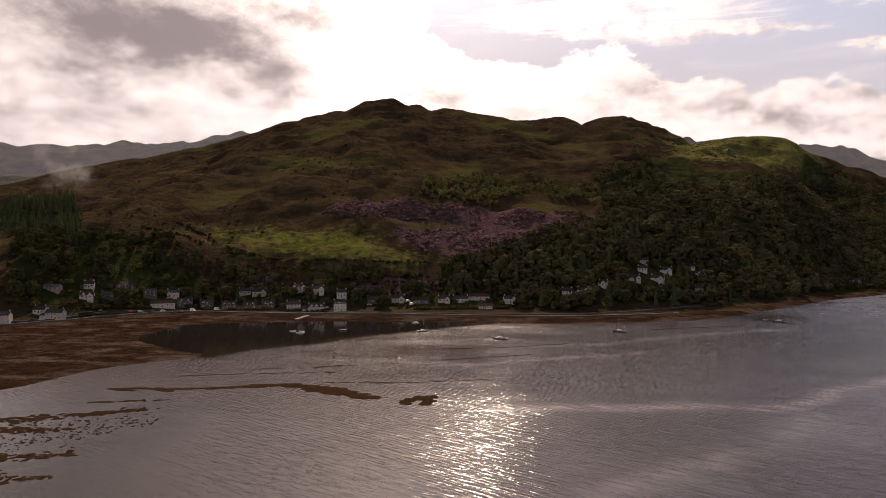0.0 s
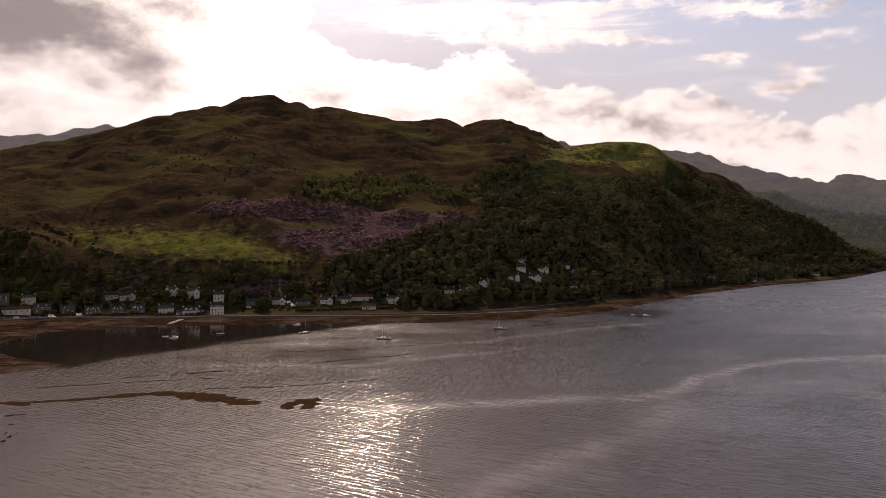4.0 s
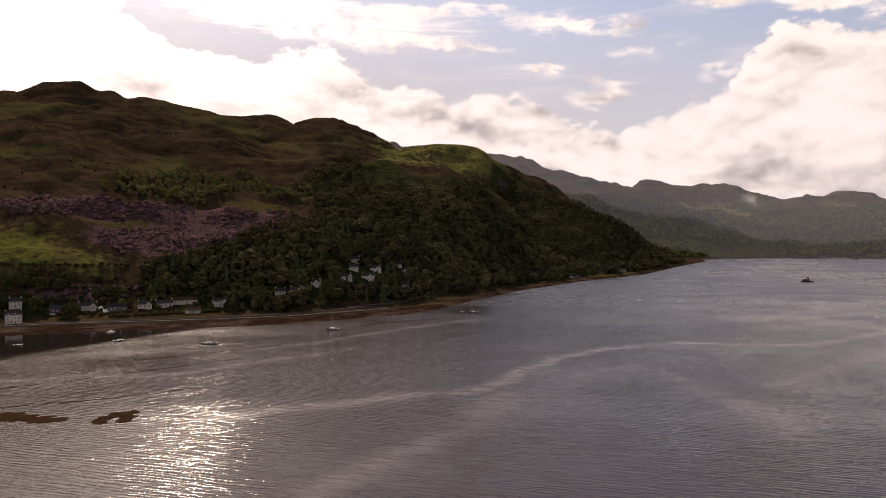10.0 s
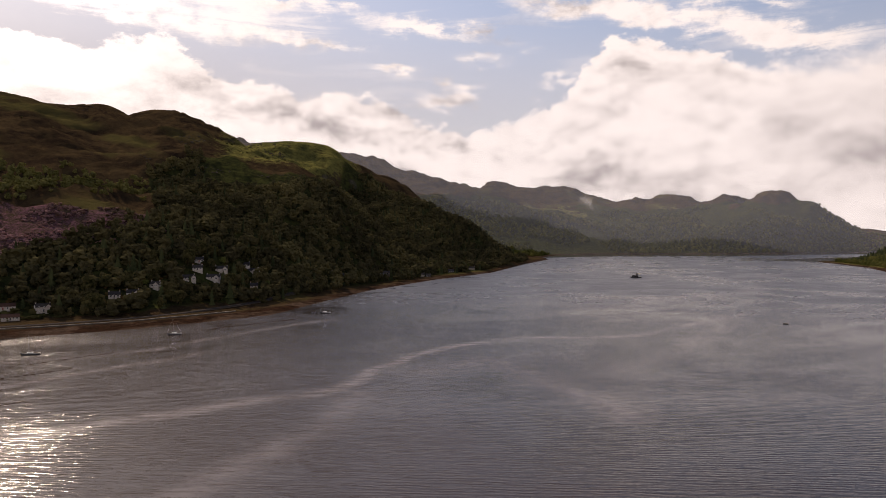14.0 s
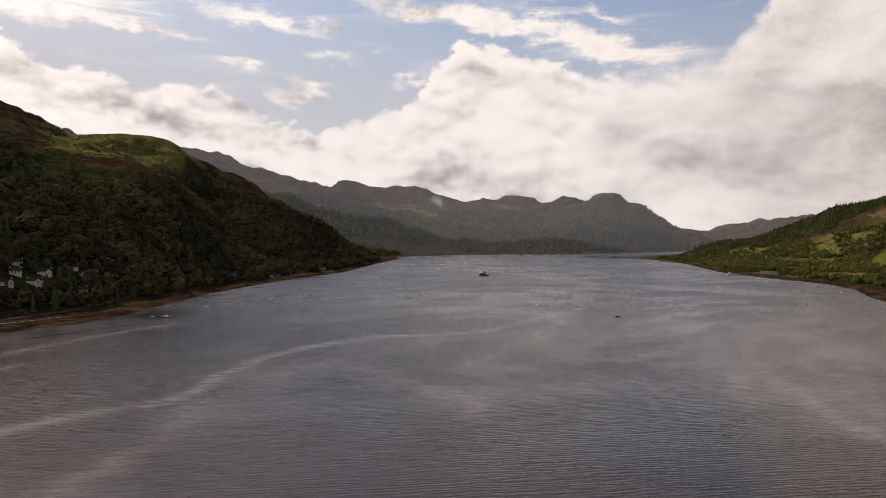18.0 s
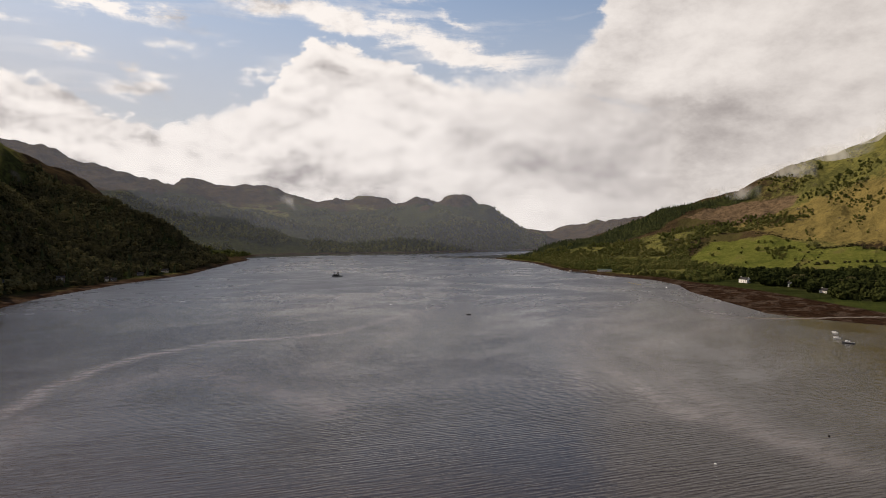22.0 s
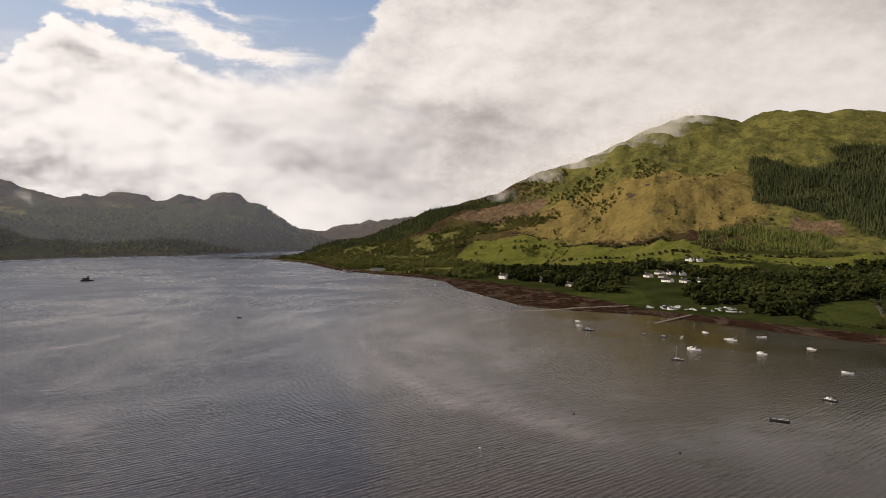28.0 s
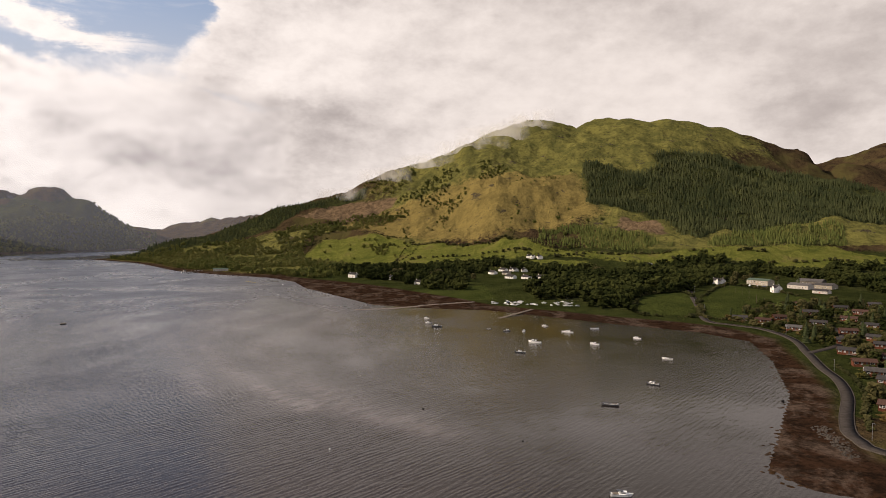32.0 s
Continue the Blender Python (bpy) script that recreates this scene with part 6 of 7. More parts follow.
# the white yacht at (129, 505) is painted dark to imitate its backlit side
for bx, by, ln, dark, masts, off in [(-15, 505, 7.5, 1, 1, 20), (39, 470, 9.5, 1, 2, 175), (129, 505, 9.0, 1, 1, 175), (272, 561, 9.0, 1, 1, 170), (438, -52, 6.6, 1, 1, 170)]:
    yacht(ln, DARKPAINT if dark else WHITE, ("dark hulled" if dark else "white") + (" ketch with two bare masts at anchor" if masts == 2 else " sailing yacht with a bare mast at anchor"), masts, pose(bx, by, 0, 0, 0, side_on(bx, by, off)))
for bx, by, r, mat, lab in [(-25, 399, 0.7, WHITE, "round white mooring buoy on the water"), (239, 37, 0.35, WHITE, "small pale mooring buoy"), (295, 6, 0.4, RUBBER, "small dark mooring buoy"), (250, -31, 0.35, RUBBER, "small dark mooring buoy"), (314, -157, 0.7, RUBBER, "dark mooring buoy near the weed"), (975, 218, 1.2, WHITE, "white mooring buoy off the shore"), (826, 190, 0.8, WHITE, "white mooring buoy off the shore")]:
    buoy(bx, by, r, mat, lab)

# a dark mooring raft in the fairway, and yellow floats in a row
raft = thing("mooring_raft", "low dark mooring raft floating in the loch", "raft", "", pose(552, 297, 0, 0, 0, side_on(552, 297)))
part("float", box(4.2, 2.2, 0.9, 0, 0, -0.3, 0.15), RUBBER, raft)
part("deck", box(4.0, 2.0, 0.12, 0, 0, 0.6), DECK, raft)
part("post", tube(0.12, 0.1, 1.0, 6), METAL, raft, at=pose(1.2, 0, 0.7))
for k in range(6):
    buoy(1008 + 6.5 * k, 262 + 5.0 * k, 0.8, YELLOW, "bright yellow float in a short row")

# the work barge in the middle of the loch
barge = thing("work_barge", "dark work barge with a deckhouse, anchored mid-loch", "barge", "", pose(891, 723, 0, 0, 0, side_on(891, 723)))
part("hull", prism([(-3.6, -0.8), (3.6, -0.8), (4.0, 1.5), (-4.0, 1.5)], 17.0), DARKPAINT, barge)
part("rubbing_strake", box(17.2, 8.2, 0.2, 0, 0, 1.25), RUBBER, barge)
dh = part("deckhouse", box(9.5, 5.6, 3.0, 0, 0, 1.5, 0.1), SLATE, barge, "grey steel deckhouse", at=pose(-1.5, 0, 0))
part("roof", box(10.0, 6.0, 0.2, 0, 0, 4.5), METAL, dh)
for k in range(5):
    add_window(dh, WIN_SMALL, -3.6 + 1.8 * k, -2.83, 2.6)
part("wheelhouse", box(3.0, 3.4, 2.4, 0, 0, 4.7, 0.1), STONE, barge, "grey wheelhouse", at=pose(1.0, 0, 0))
part("funnel", tube(0.35, 0.3, 2.2, 8), DARKPAINT, barge, at=pose(-4.5, 0.8, 4.7))
cr = part("crane_post", tube(0.25, 0.2, 5.5, 8), YELLOW, barge, at=pose(6.0, 0, 1.5))
part("crane_arm", box(5.2, 0.3, 0.35), YELLOW, cr, at=pose(-1.8, 0, 5.2, 0, -12, 0))
for k in range(9):
    for s in (-1, 1):
        part("rail_post", box(0.07, 0.07, 1.1), METAL, barge, at=pose(-8 + 2 * k, s * 3.85, 1.5))
for s in (-1, 1):
    part("handrail", box(16.4, 0.06, 0.06), METAL, barge, at=pose(0, s * 3.85, 2.6))
for k in range(4):
    part("tyre_fender", tube(0.5, 0.5, 0.3, 10, at=Matrix.Rotation(radians(90), 4, "X")), RUBBER, barge, at=pose(-6 + 4 * k, -3.85, 0.9))

# boats laid up ashore in the boatyard
yard_a = motor_boat(7.0, WHITE, "white motor boat laid up on the grass yard", True, pose(702, -76, float(ground_z(702, -76)) + 0.6, 0, 0, 60))
yard_b = yacht(7.5, WHITE, "white sailing yacht laid up ashore with its mast standing", 1, pose(690, -128, float(ground_z(690, -128)) + 0.8, 0, 0, 80))
yard_a["group"] = yard_b["group"] = "boats laid up in the boatyard"
yr = random.Random(4)
for k in range(44):
    u, v = yr.random(), yr.random()
    bx, by = 708 - 22 * u + v * 34, -56 - 86 * u + v * 4
    src = yard_b if k % 6 == 0 else yard_a
    copy_thing(src, pose(bx, by, max(2.0, float(ground_z(bx, by))) + (0.8 if src is yard_b else 0.6), 0, 0, yr.uniform(20, 110)) @ Matrix.Diagonal((*[yr.uniform(0.38, 0.68)] * 3, 1)))


# ---------------------------------------------------------------- cars
def car_model(mat, label, van=False):
    top = thing("van" if van else "car", label, "van" if van else "car", "parked vehicles")
    L, W = (5.0, 1.95) if van else (4.2, 1.75)
    h = 2.2 if van else 1.45
    prof = [(-L / 2, 0.35), (L / 2, 0.35), (L / 2, 0.8), (L * 0.28, 0.95), (L * 0.14, h), (-L * (0.48 if van else 0.34), h), (-L / 2, 0.95)]
    bm = prism(prof, W)
    bmesh.ops.rotate(bm, verts=bm.verts, cent=(0, 0, 0), matrix=Matrix.Rotation(radians(-90), 3, "Z"))
    part("body", bm, mat, top)
    for s in (-1, 1):
        part("side_window", box(L * 0.42, 0.03, 0.4), PANE, top, at=pose(-L * 0.08, s * W * 0.505, h - 0.5))
    part("windscreen", box(0.04, W * 0.85, 0.5), PANE, top, at=pose(L * 0.225, 0, 0.98, 0, -38, 0))
    for x in (-L * 0.3, L * 0.3):
        for s in (-1, 1):
            wh = part("wheel", tube(0.32, 0.32, 0.2, 12, at=Matrix.Rotation(radians(90), 4, "X")), RUBBER, top, at=pose(x, s * W * 0.46 + 0.1, 0.32))
            part("rim", tube(0.18, 0.18, 0.215, 8, at=Matrix.Rotation(radians(90), 4, "X") @ Matrix.Translation((0, 0, -0.005))), METAL, wh)
    for s in (-1, 1):
        part("headlight", box(0.06, 0.3, 0.15), PANE, top, at=pose(L / 2, s * W * 0.34, 0.66))
    return top


FLEET = [car_model(CARS[0], "silver hatchback parked by the shore road"), car_model(CARS[1], "red hatchback parked by the village shore road"), car_model(CARS[2], "dark blue car parked by the houses"), car_model(CARS[3], "white van parked beside the car park", True), car_model(CARS[4], "black car parked by the houses")]
CAR_AT = [(-241, 598, 0, 20), (-262, 584, 1, 45), (-226, 600, 2, 10), (-218, 606, 3, 5), (-231, 594, 4, 80), (-248, 592, 2, 60), (-256, 588, 0, 40), (-312, 540, 0, 50), (-317, 535, 4, 50), (-199, 612, 3, 0), (-103, 618, 0, 80), (-104, 626, 3, 80), (-28, 628, 3, 60), (-30, 632, 0, 60), (-32, 636, 3, 60), (-66, 626, 0, 10), (560, -262, 0, 10), (470, -284, 4, 40), (505, -280, 3, 200),
          (705, -95, 0, 30), (716, -84, 3, 70), (726, -72, 2, 50), (838, -384, 0, 40), (842, -376, 3, 40), (832, -390, 2, 45)]
coach = thing("coach", "dark touring coach parked by the shore road", "coach", "parked vehicles", pose(-289, 562, float(ground_z(-289, 562)) + 0.25, 0, 0, 42))
part("body", box(10.5, 2.5, 2.7, 0, 0, 0.45, 0.15), CARS[4], coach)
for s in (-1, 1):
    for k in range(6):
        part("side_window", box(1.45, 0.04, 0.95), PANE, coach, at=pose(-4.2 + 1.65 * k, s * 1.26, 1.75))
    for x in (-3.2, 3.4):
        part("wheel", tube(0.48, 0.48, 0.3, 12, at=Matrix.Rotation(radians(90), 4, "X")), RUBBER, coach, at=pose(x, s * 1.1 + 0.15, 0.48))
part("windscreen", box(0.04, 2.2, 1.3), PANE, coach, at=pose(5.26, 0, 1.5))
for cx_, cy_, k, a in CAR_AT:
    m = pose(cx_, cy_, float(ground_z(cx_, cy_)) + 0.25, 0, 0, a)
    if FLEET[k].get("used") is None:
        FLEET[k].matrix_basis = m
        FLEET[k]["used"] = 1
    else:
        copy_thing(FLEET[k], m)


# ---------------------------------------------------------------- single trees, hedges and rocks
def tree_model(seed, high, clumps, mat, label, spread=1.0):
    r = np.random.RandomState(seed)
    top = thing("tree", label, "tree", "trees among the houses")
    bm = tube(high * 0.030, high * 0.012, high * 0.62, 7)
    for k in range(6):
        a, tilt = 60 * k + 30 * r.rand(), 38 + 22 * r.rand()
        tube(high * 0.012, high * 0.004, high * 0.30, 5, bm, Matrix.Translation((0, 0, high * (0.26 + 0.06 * k))) @ Matrix.Rotation(radians(a), 4, "Z") @ Matrix.Rotation(radians(tilt), 4, "Y"))
    part("trunk", bm, BARK, top)
    clumps *= 2
    v, f = crown_shape(r, clumps, 0.08 * r.normal(), 0.19)
    v = v * np.array([high * spread, high * spread, high])
    part("crown", mesh_of("crown", v, f, mat, tint=np.repeat(r.rand(clumps), 6)), mat, top)
    return top


def spruce_model(seed, high, label):
    r = np.random.RandomState(seed)
    top = thing("spruce_tree", label, "tree", "trees among the houses")
    part("trunk", tube(high * 0.02, high * 0.006, high * 0.95, 6), BARK, top)
    v, f = spruce_shape(r, 9, 11)
    part("crown", mesh_of("crown", v * high, f, NEEDLE, tint=np.repeat(0.0, len(v))), NEEDLE, top)
    return top


MODELS = [tree_model(1, 11, 70, LEAF, "broad green tree with an uneven crown"), tree_model(2, 8, 55, LEAF, "small rounded garden tree in full leaf", 1.15), tree_model(3, 14, 85, LEAF, "tall dark broadleaf tree beside the houses", 0.9), spruce_model(4, 15, "dark pointed spruce standing among the houses"), tree_model(5, 7, 45, YOUNG, "bright green young tree in a garden", 1.1), spruce_model(6, 10, "small dark conifer in a garden")]
used_model = set()


def stand_tree(k, x, y, size, turn):
    m = pose(x, y, float(ground_z(x, y)) - 0.15, 0, 0, turn)
    if k not in used_model:
        used_model.add(k)
        MODELS[k].matrix_basis = m
        return
    t = copy_thing(MODELS[k], m @ Matrix.Diagonal((size, size, size, 1)))


def clear_of_houses(x, y, gap=1.5):
    return all(math.hypot(x - hx, y - hy) > r + gap for hx, hy, r in BUILT)


def hides_house(x, y):
    for hx, hy, rad in BUILT:
        d = math.hypot(hx, hy)
        run, aside = (x * hx + y * hy) / d, abs(x * hy - y * hx) / d
        if aside < rad * 0.7 and d - 45 < run < d:
            return True
    return False


def clear_of_roads(x, y):
    return all(np.min(np.hypot(line[:, 0] - x, line[:, 1] - y)) > 5.5 for line in (ROAD_WEST, ROAD_EAST, ROAD_LODGES, LANE_EAST))


tr = random.Random(9)
GARDENS = [([(-420, 690), (-345, 735), (-196, 690), (-88, 690), (-2, 672), (-1, 618), (-179, 614), (-345, 552)], 110), ([(0, 625), (110, 618), (160, 625), (290, 700), (270, 740), (190, 725), (100, 665), (0, 668)], 50), ([(300, 695), (430, 785), (620, 885), (800, 985), (780, 1010), (560, 905), (360, 780)], 28),
           ([(262, -170), (330, -205), (420, -245), (500, -262), (600, -245), (660, -330), (650, -420), (540, -380), (420, -310), (300, -225)], 130), ([(900, -330), (1000, -200), (1150, -160), (1200, -320), (1000, -480), (780, -460), (760, -400)], 26), ([(960, 15), (1100, 120), (1150, 230), (1120, 60), (1000, -60)], 22)]
for outline, count in GARDENS:
    xs, ys = [p[0] for p in outline], [p[1] for p in outline]
    n = tries = 0
    while n < count and tries < count * 40:
        tries += 1
        x, y = tr.uniform(min(xs), max(xs)), tr.uniform(min(ys), max(ys))
        if inside(np.array([x]), np.array([y]), outline)[0] and clear_of_houses(x, y) and clear_of_roads(x, y) and signed(np.array([x]), np.array([y]), LOCH)[0] < -5 and not (hides_house(x, y) and tr.random() < 0.7):
            near_lodges = y < -100 and x < 660
            stand_tree(tr.choice((0, 1, 1, 4, 5, 3) if near_lodges else (0, 0, 1, 2, 2, 3, 4, 5)), x, y, tr.uniform(0.5, 1.0) if near_lodges else tr.uniform(0.7, 1.15), tr.uniform(0, 360))
            n += 1
stand_tree(0, -201, 640, 1.25, 40), stand_tree(2, -88, 672, 1.3, 100), stand_tree(3, 470, -250, 1.05, 10), stand_tree(0, 298, -190, 0.9, 70), stand_tree(3, 482, -262, 0.9, 200)

SHRUB = surface("shrub_leaf", (0.050, 0.052, 0.016), (0.095, 0.082, 0.025), 1.0, 0.8, island=(0.11, 0.055, 0.028), through_light=0.15)
gx, gy = [], []
for _ in range(5200):
    k = tr.random()
    if k < 0.45:
        x, y = tr.uniform(235, 660), tr.uniform(-430, -150)
        ok = inside(np.array([x]), np.array([y]), GARDENS[3][0])[0]
    else:
        x, y = tr.uniform(-420, 300), tr.uniform(545, 740)
        ok = inside(np.array([x]), np.array([y]), GARDENS[0][0])[0] or inside(np.array([x]), np.array([y]), GARDENS[1][0])[0]
    if ok and clear_of_roads(x, y) and clear_of_houses(x, y, -2.5) and signed(np.array([x]), np.array([y]), LOCH)[0] < -4:
        gx.append(x), gy.append(y)
gx, gy = np.array(gx), np.array(gy)
plant("garden_shrubs", "green and russet garden shrubs between the houses", "bush", (gx[::2], gy[::2]), 1.2, 3.2, SHRUB, BUSH, 40, 1.5)
plant("garden_shrubs", "dark green garden shrubs between the houses", "bush", (gx[1::2], gy[1::2]), 1.5, 4.5, LEAF, BUSH, 41, 1.4)


def hedge(name, label, lines, gap, low, high, seed, mat=LEAF):
    r = np.random.RandomState(seed)
    xs, ys = [], []
    for l in lines:
        p = smooth_line(l, gap)
        xs.append(p[:, 0] + r.normal(size=len(p)) * gap * 0.25), ys.append(p[:, 1] + r.normal(size=len(p)) * gap * 0.25)
    x, y = np.concatenate(xs), np.concatenate(ys)
    keep = fbm(x, y, 40, 2, seed) > -0.35
    plant(name, label, "hedge", (x[keep], y[keep]), low, high, mat, BUSH, seed, 1.5)


plant("garden_trees", "small trees packed between the lodges", "woodland", scatter(GARDENS[3][0], 10.5, 95, 0.8), 4, 9, LEAF_WEST_SHADED, BROAD_NEAR, 96)
plant("garden_trees", "trees packed behind the village houses", "woodland", scatter(GARDENS[0][0], 13, 97, 0.6), 5, 10, LEAF, BROAD_NEAR, 98)
hedge("hedge", "dark hedge and wall line across the lit pasture", [[(-300, 790), (-190, 716), (-100, 703), (-12, 706)], [(-330, 760), (-240, 730), (-190, 716)], [(-200, 700), (-100, 683), (-20, 684)]], 3.5, 1.5, 3.5, 50)
hedge("hedge", "scrubby hedges dividing the western fields", [f + [f[0]] for f in FIELDS_WEST[:3]], 6.0, 1.2, 3.2, 51)
hedge("hedge", "scattered bushes along banks in the pasture", [[(1300, -120), (1330, -260), (1290, -420), (1240, -600)], [(1420, 60), (1400, -100), (1360, -230)], [(1540, 60), (1480, -60), (1430, -170)], [(1250, -420), (1200, -520), (1190, -700)]], 9.0, 2.5, 6.5, 56)
hedge("hedge", "low hedges round the lochside lawns", [f + [f[0]] for f in FIELDS_WEST[3:5]], 4.0, 1.5, 4.0, 52)
hedge("hedge", "garden hedges and low shrubs fronting the village houses", [[(-300, 572), (-276, 590), (-240, 607)], [(-225, 614), (-160, 611), (-100, 604)], [(-60, 612), (0, 616), (60, 618)], [(100, 632), (150, 640), (200, 665)], [(-300, 580), (-270, 605), (-200, 614)]], 1.8, 1.2, 3.0, 55)
hedge("hedge", "clipped green hedge beside the shore road", [[(258, -162), (282, -175), (316, -196), (352, -212), (384, -222)]], 1.6, 1.2, 1.8, 53)

# trees strung along the gullies and scattered over the western hill
hx_, hy_ = np.meshgrid(np.arange(1250, 2250, 13.0), np.arange(-900, 700, 13.0))
hx_, hy_ = hx_.ravel() + rng.rand(hx_.size) * 12, hy_.ravel() + rng.rand(hx_.size) * 12
zz = ground_z(hx_, hy_)
gully = (np.abs(fbm(hx_ * 0.7, hy_ * 1.6, 170, 3, 13)) < 0.022) & (fbm(hx_, hy_, 260, 2, 6) > 0.05)
tuft = fbm(hx_, hy_, 95, 3, 16) > 0.66
open_field = zone = np.zeros(len(hx_), bool)
for o in FIELDS_WEST[:3]:
    open_field = open_field | (signed(hx_, hy_, o) > -6)
keep = (gully | tuft) & (zz > 28) & (zz < 330) & ~open_field & (np.degrees(np.arctan2(hx_, hy_)) < 118)
plant("hillside_trees", "scattered birch and rowan along the hillside gullies", "woodland", (hx_[keep], hy_[keep]), 2.5, 6, LEAF_LIGHT, BROAD, 60)
lone = [(1300 + 300 * tr.random(), -60 - 320 * tr.random()) for _ in range(16)] + [(1440 + 200 * tr.random(), 60 + 200 * tr.random()) for _ in range(22)]
plant("field_trees", "lone trees and small clumps on the western pasture", "woodland", (np.array([p[0] for p in lone]), np.array([p[1] for p in lone])), 5, 10, LEAF_LIGHT, BROAD, 61)

# crags and boulders
CRAG = [(OCTA_V * (0.6 + 0.7 * rng.rand(6, 1)) * np.array([1, 1, 0.7]), OCTA_F) for _ in range(6)]


def crags(name, label, box_, gap, level, seed, low, high, z_lo, z_hi, mat=ROCK):
    r = np.random.RandomState(seed)
    x, y = np.meshgrid(np.arange(box_[0], box_[1], gap), np.arange(box_[2], box_[3], gap))
    x, y = x.ravel() + r.rand(x.size) * gap, y.ravel() + r.rand(x.size) * gap
    z = ground_z(x, y)
    m = (fbm(x, y, 120, 4, seed) > level) & (z > z_lo) & (z < z_hi)
    plant(name, label, "rock", (x[m], y[m]), low, high, mat, CRAG, seed, 1.3)


crags("crags", "grey rock outcrops on the western hill", (1550, 2350, -700, 300), 10, 0.46, 70, 1.0, 3.4, 120, 460)
crags("crags", "dark rock outcrops on the eastern hill", (-650, 700, 900, 1780), 8, 0.46, 71, 0.7, 2.6, 90, 420)
rk = random.Random(3)
ring = [(rk.uniform(228, 268), 0) for _ in range(170)]
plant("rock_armour", "tumbled grey rocks banked below the shore road", "rock", (np.array([p[0] for p in ring]), np.array([-138 - 0.25 * (p[0] - 228) + rk.gauss(0, 1.6) for p in ring])), 0.4, 0.9, ROCK, CRAG, 72)

# ---------------------------------------------------------------- jetty, slipway, posts
jet = thing("jetty", "timber jetty on piles with a pale deck", "jetty", "", pose(1247, 440, 0, 0, 0, 148))
part("deck", box(42, 4.0, 0.35, 0, 0, 2.2), DECK, jet)
for k in range(8):
    for s in (-1, 1):
        part("pile", tube(0.22, 0.2, 5.0, 7), BARK, jet, at=pose(-20 + 5.7 * k, s * 1.8, -2.2))
part("handrail", box(42, 0.1, 0.1, 0, 1.9, 3.4), WHITE, jet)
part("pier_head", box(9, 9, 0.4, 17, 0, 2.15), DECK, jet)
hut = part("hut", prism([(-1.5, 2.5), (1.5, 2.5), (1.5, 4.8), (0, 5.7), (-1.5, 4.8)], 4.0), HARL, jet, "small white hut", at=pose(17, 0, 0))
part("roof", prism([(-1.8, 4.6), (0, 5.75), (1.8, 4.6), (1.8, 4.8), (0, 5.95), (-1.8, 4.8)], 4.4), SLATE, hut)
motor_boat(8.5, WHITE, "white cabin cruiser lying beside the jetty", True, pose(1222, 448, 0, 0, 0, 140))
slip = thing("slipway", "long dark timber slipway running into the water", "slipway", "", pose(646, -73.5, 0, 0, 0, math.degrees(math.atan2(-39, 62))))
for k in range(14):
    part("plank_bay", box(5.0, 3.6, 0.25, 0, 0, 0, 0.03), DECK, slip, at=pose(-34 + 5.15 * k, 0, -0.15 + 0.14 * k))
    if k % 2 == 0:
        for s in (-1, 1):
            part("post", tube(0.16, 0.14, 2.6, 6), BARK, slip, at=pose(-34 + 5.15 * k, s * 1.9, -1.3 + 0.14 * k))


pier = thing("stone_pier", "short stone pier with mooring posts below the sea wall", "pier", "", pose(-116, 574, 0, 0, 0, 80))
part("body", prism([(-2.2, -1.5), (2.2, -1.5), (1.8, 1.5), (-1.8, 1.5)], 26.0), STONE, pier)
part("capping", box(26.3, 3.9, 0.18, 0, 0, 1.5), KERB, pier)
for k in range(5):
    part("mooring_post", tube(0.14, 0.12, 1.4, 6), BARK, pier, at=pose(-11 + 5.5 * k, -1.6, 1.6))


def lamp_post(x, y, label):
    top = thing("street_lamp", label, "street lamp", "lamps along the shore roads", pose(x, y, float(ground_z(x, y)), 0, 0, tr.uniform(0, 360)))
    part("post", tube(0.09, 0.06, 6.5, 6), METAL, top)
    part("arm", box(1.2, 0.07, 0.07, 0.55, 0, 6.45), METAL, top)
    part("lantern", box(0.55, 0.22, 0.14, 1.2, 0, 6.36, 0.03), FELT, top)


for p in ROAD_WEST[12:-4:34]:
    lamp_post(p[0], p[1] - 4.2, "slim grey street lamp beside the road")


def pole(x, y):
    top = thing("utility_pole", "brown timber utility pole with a crossarm", "pole", "utility poles", pose(x, y, float(ground_z(x, y)) - 0.2, 0, 0, tr.uniform(0, 180)))
    part("post", tube(0.15, 0.11, 9.0, 6), BARK, top)
    part("crossarm", box(1.6, 0.12, 0.12, 0, 0, 8.3), BARK, top)
    for s in (-0.65, 0, 0.65):
        part("insulator", tube(0.05, 0.04, 0.2, 6), RUBBER, top, at=pose(s, 0, 8.42))


for k in range(9):
    pole(620 + 30 * k, -300 - 6 * k)
for k in range(7):
    pole(-330 + 52 * k, 632 + 9 * (k % 2))


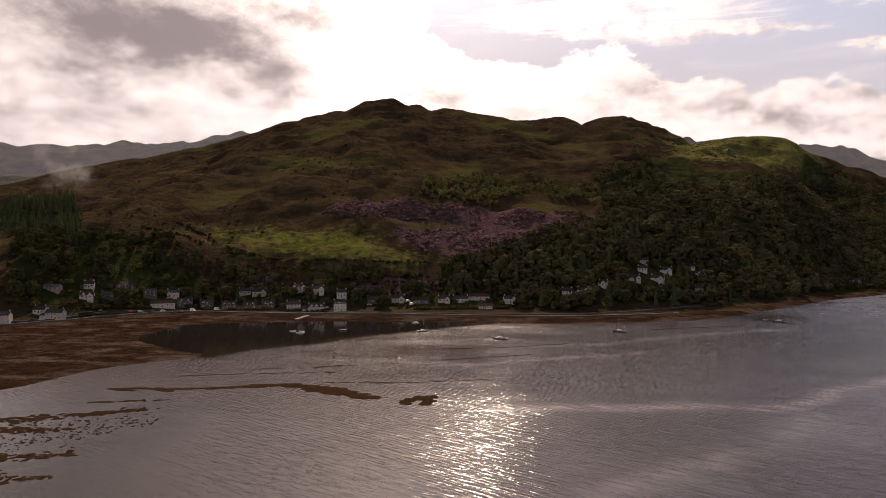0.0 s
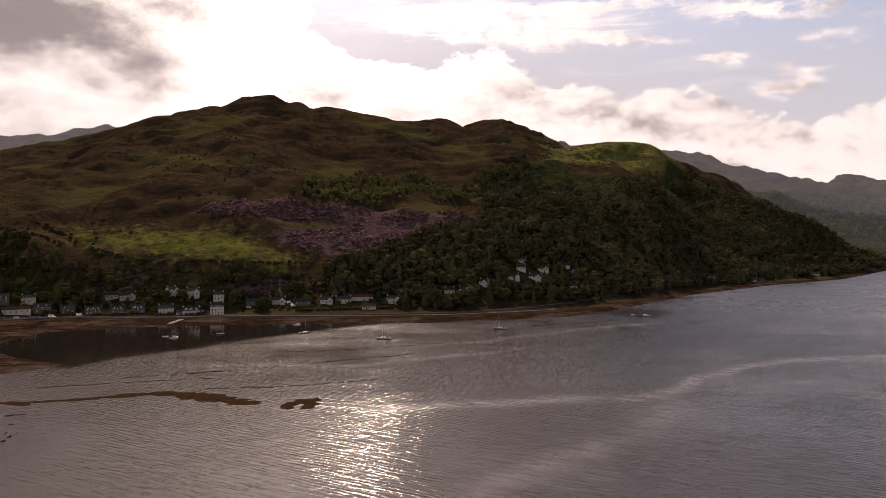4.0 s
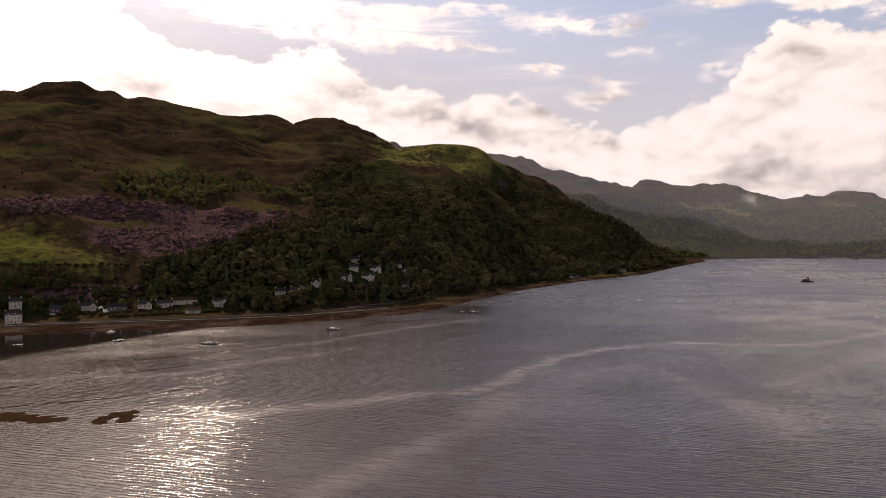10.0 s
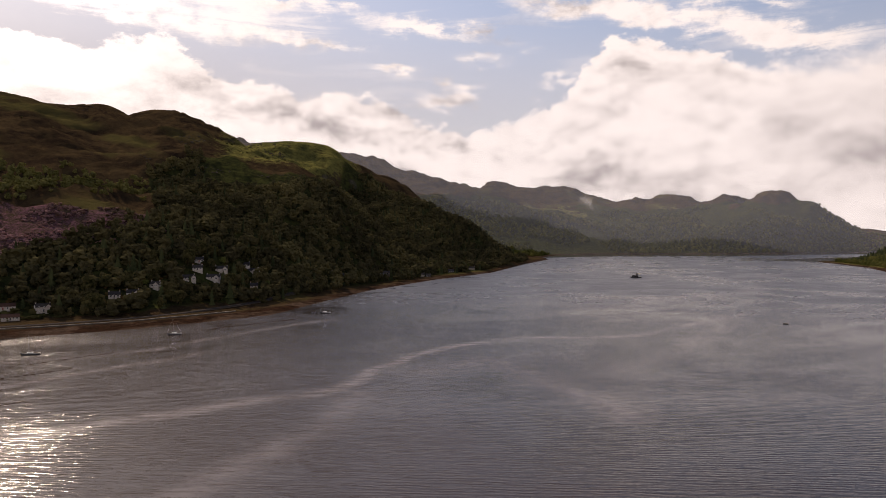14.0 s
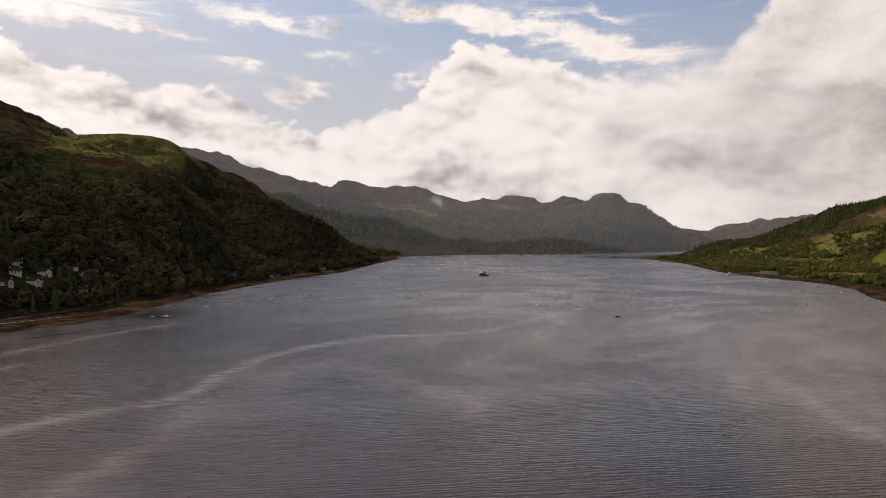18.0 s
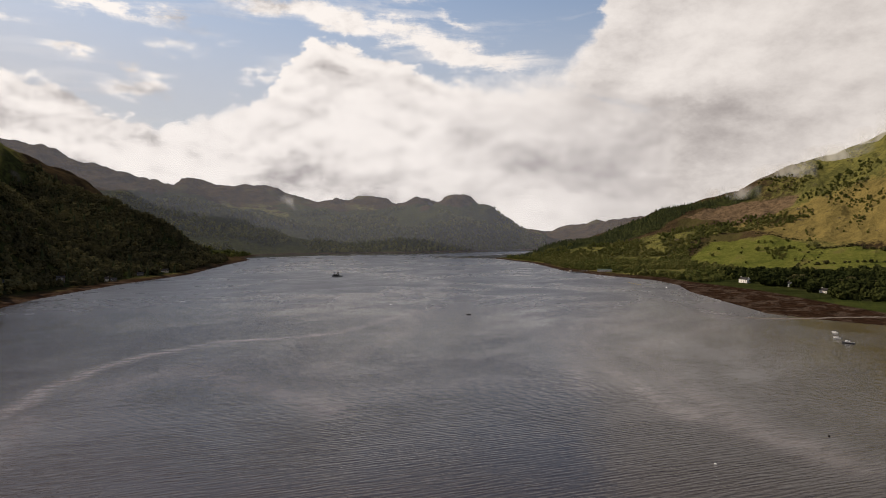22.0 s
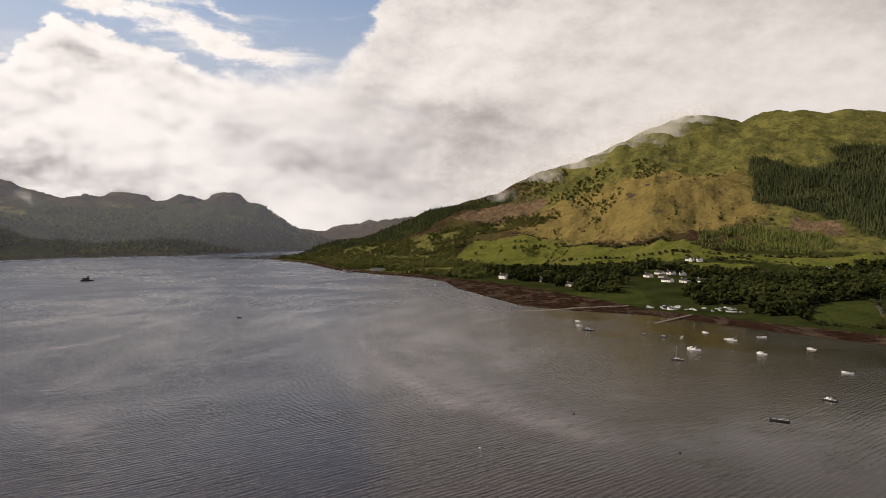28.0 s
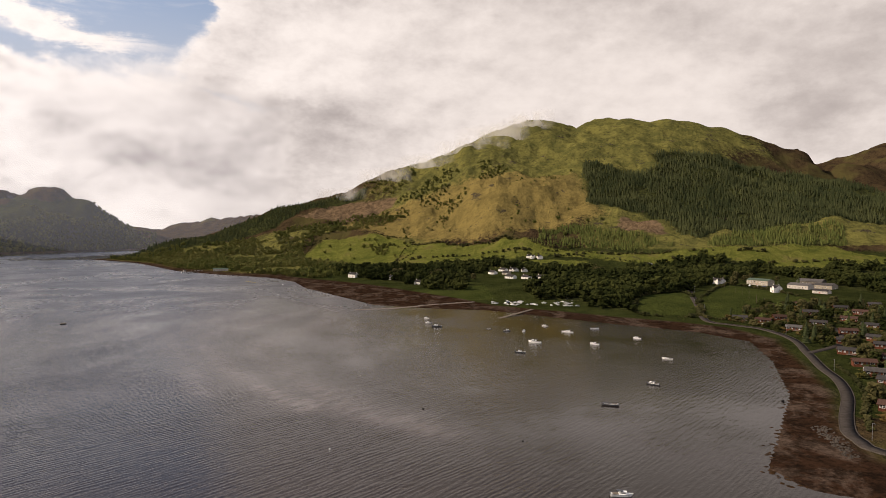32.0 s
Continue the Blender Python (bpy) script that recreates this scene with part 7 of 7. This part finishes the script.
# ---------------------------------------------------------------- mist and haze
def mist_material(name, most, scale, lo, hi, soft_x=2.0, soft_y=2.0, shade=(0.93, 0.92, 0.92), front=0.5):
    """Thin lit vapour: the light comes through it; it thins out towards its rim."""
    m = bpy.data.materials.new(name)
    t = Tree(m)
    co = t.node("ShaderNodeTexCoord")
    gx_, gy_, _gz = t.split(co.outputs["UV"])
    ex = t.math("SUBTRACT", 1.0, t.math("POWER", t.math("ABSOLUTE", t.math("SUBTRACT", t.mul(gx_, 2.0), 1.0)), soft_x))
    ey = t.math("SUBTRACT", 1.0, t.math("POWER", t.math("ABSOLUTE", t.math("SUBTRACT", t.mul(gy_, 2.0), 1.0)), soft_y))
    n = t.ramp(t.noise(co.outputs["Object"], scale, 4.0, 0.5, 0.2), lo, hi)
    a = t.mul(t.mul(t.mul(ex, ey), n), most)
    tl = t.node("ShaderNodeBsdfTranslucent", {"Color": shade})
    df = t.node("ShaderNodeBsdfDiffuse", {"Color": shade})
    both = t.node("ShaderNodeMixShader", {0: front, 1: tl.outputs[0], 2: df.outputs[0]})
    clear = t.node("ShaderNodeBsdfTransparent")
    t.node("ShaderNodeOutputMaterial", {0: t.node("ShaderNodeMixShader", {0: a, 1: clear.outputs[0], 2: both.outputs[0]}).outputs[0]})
    return m


def mist_sheet(name, material, line, low, high, bulge=0.0):
    """A curtain of vapour along a line on the map, from one height to another."""
    p = smooth_line(line, 40.0)
    n, k = len(p), 7
    V, UV = [], []
    for j in range(k):
        v = j / (k - 1)
        z = low + (high - low) * v
        back = bulge * math.sin(math.pi * v)
        for i, (x, y) in enumerate(p):
            r = math.hypot(x, y)
            V.append((x + x / r * back, y + y / r * back, z))
            UV.append((i / (n - 1), v))
    i0 = np.arange(n * k).reshape(k, n)
    F = np.stack([i0[:-1, :-1], i0[:-1, 1:], i0[1:, 1:], i0[1:, :-1]], -1).reshape(-1, 4)
    me = mesh_of(name, V, F, material, True)
    uv = me.uv_layers.new(name="UVMap")
    uv.data.foreach_set("uv", np.array(UV, np.float32)[F.ravel()].ravel())
    return me


def mist(label, material, line, low, high, layers=3, gap=30.0):
    top = thing("mist_bank", label, "mist", "mist on the hills")
    for k in range(layers):
        sh = [(x * (1 + gap * k / math.hypot(x, y)), y * (1 + gap * k / math.hypot(x, y))) for x, y in line]
        part("veil", mist_sheet("veil", material, sh, low, high), material, top)
    return top


# the first is a bluish tint that imitates haze of distance
HAZE_SHEET = mist_material("haze", 0.070, 0.002, 0.0, 0.3, 8.0, 3.0, (0.76, 0.82, 1.0))
WISP = mist_material("wisp", 0.22, 0.022, 0.46, 0.66)
CAP = mist_material("cloud_cap", 0.60, 0.014, 0.30, 0.62, 2.0, 2.0, (0.80, 0.78, 0.76), 0.6)
# see-through sheets added across the valley to pale the hills behind them
mist("added bluish sheets standing in for distance haze over the loch", HAZE_SHEET, [az(16, 2250), az(24, 2200), az(34, 2120), az(44, 2080), az(54, 2200), az(66, 2480), az(78, 3000)], -120, 640, 2, 330)
mist("added bluish sheets standing in for distance haze behind the eastern hill", HAZE_SHEET, [az(-40, 2500), az(-25, 2500), az(-10, 2500)], -120, 700, 2, 200)
for bearing_, under, over, long_ in ((82.0, 26, 14, 110), (85.4, 44, 16, 120), (88.6, 64, 20, 130), (91.4, 90, 24, 120), (93.4, 115, 30, 110), (95.2, 100, 26, 100), (97.4, 50, 16, 90)):
    crest_ = float(np.interp(bearing_, [r[0] for r in WEST_RIDGE], [r[2] for r in WEST_RIDGE]))
    cx, cy = az(bearing_, float(np.interp(bearing_, [r[0] for r in WEST_RIDGE], [r[1] for r in WEST_RIDGE])) - 90.0)
    ux, uy = math.sin(radians(42)) * long_, math.cos(radians(42)) * long_
    mist("bright cloud clinging to the western summit", CAP, [(cx - ux, cy - uy), (cx, cy), (cx + ux, cy + uy)], crest_ - under, crest_ + over, 1)
mist("thin wisps of mist rising from the hillside trees", WISP, [az(-30.5, 1050), az(-28, 1060), az(-25.5, 1050)], 120, 215, 2, 20)
mist("small puff of mist above the far woods", WISP, [az(46.0, 2850), az(47.1, 2850), az(48.2, 2850)], 150, 215, 2, 20)
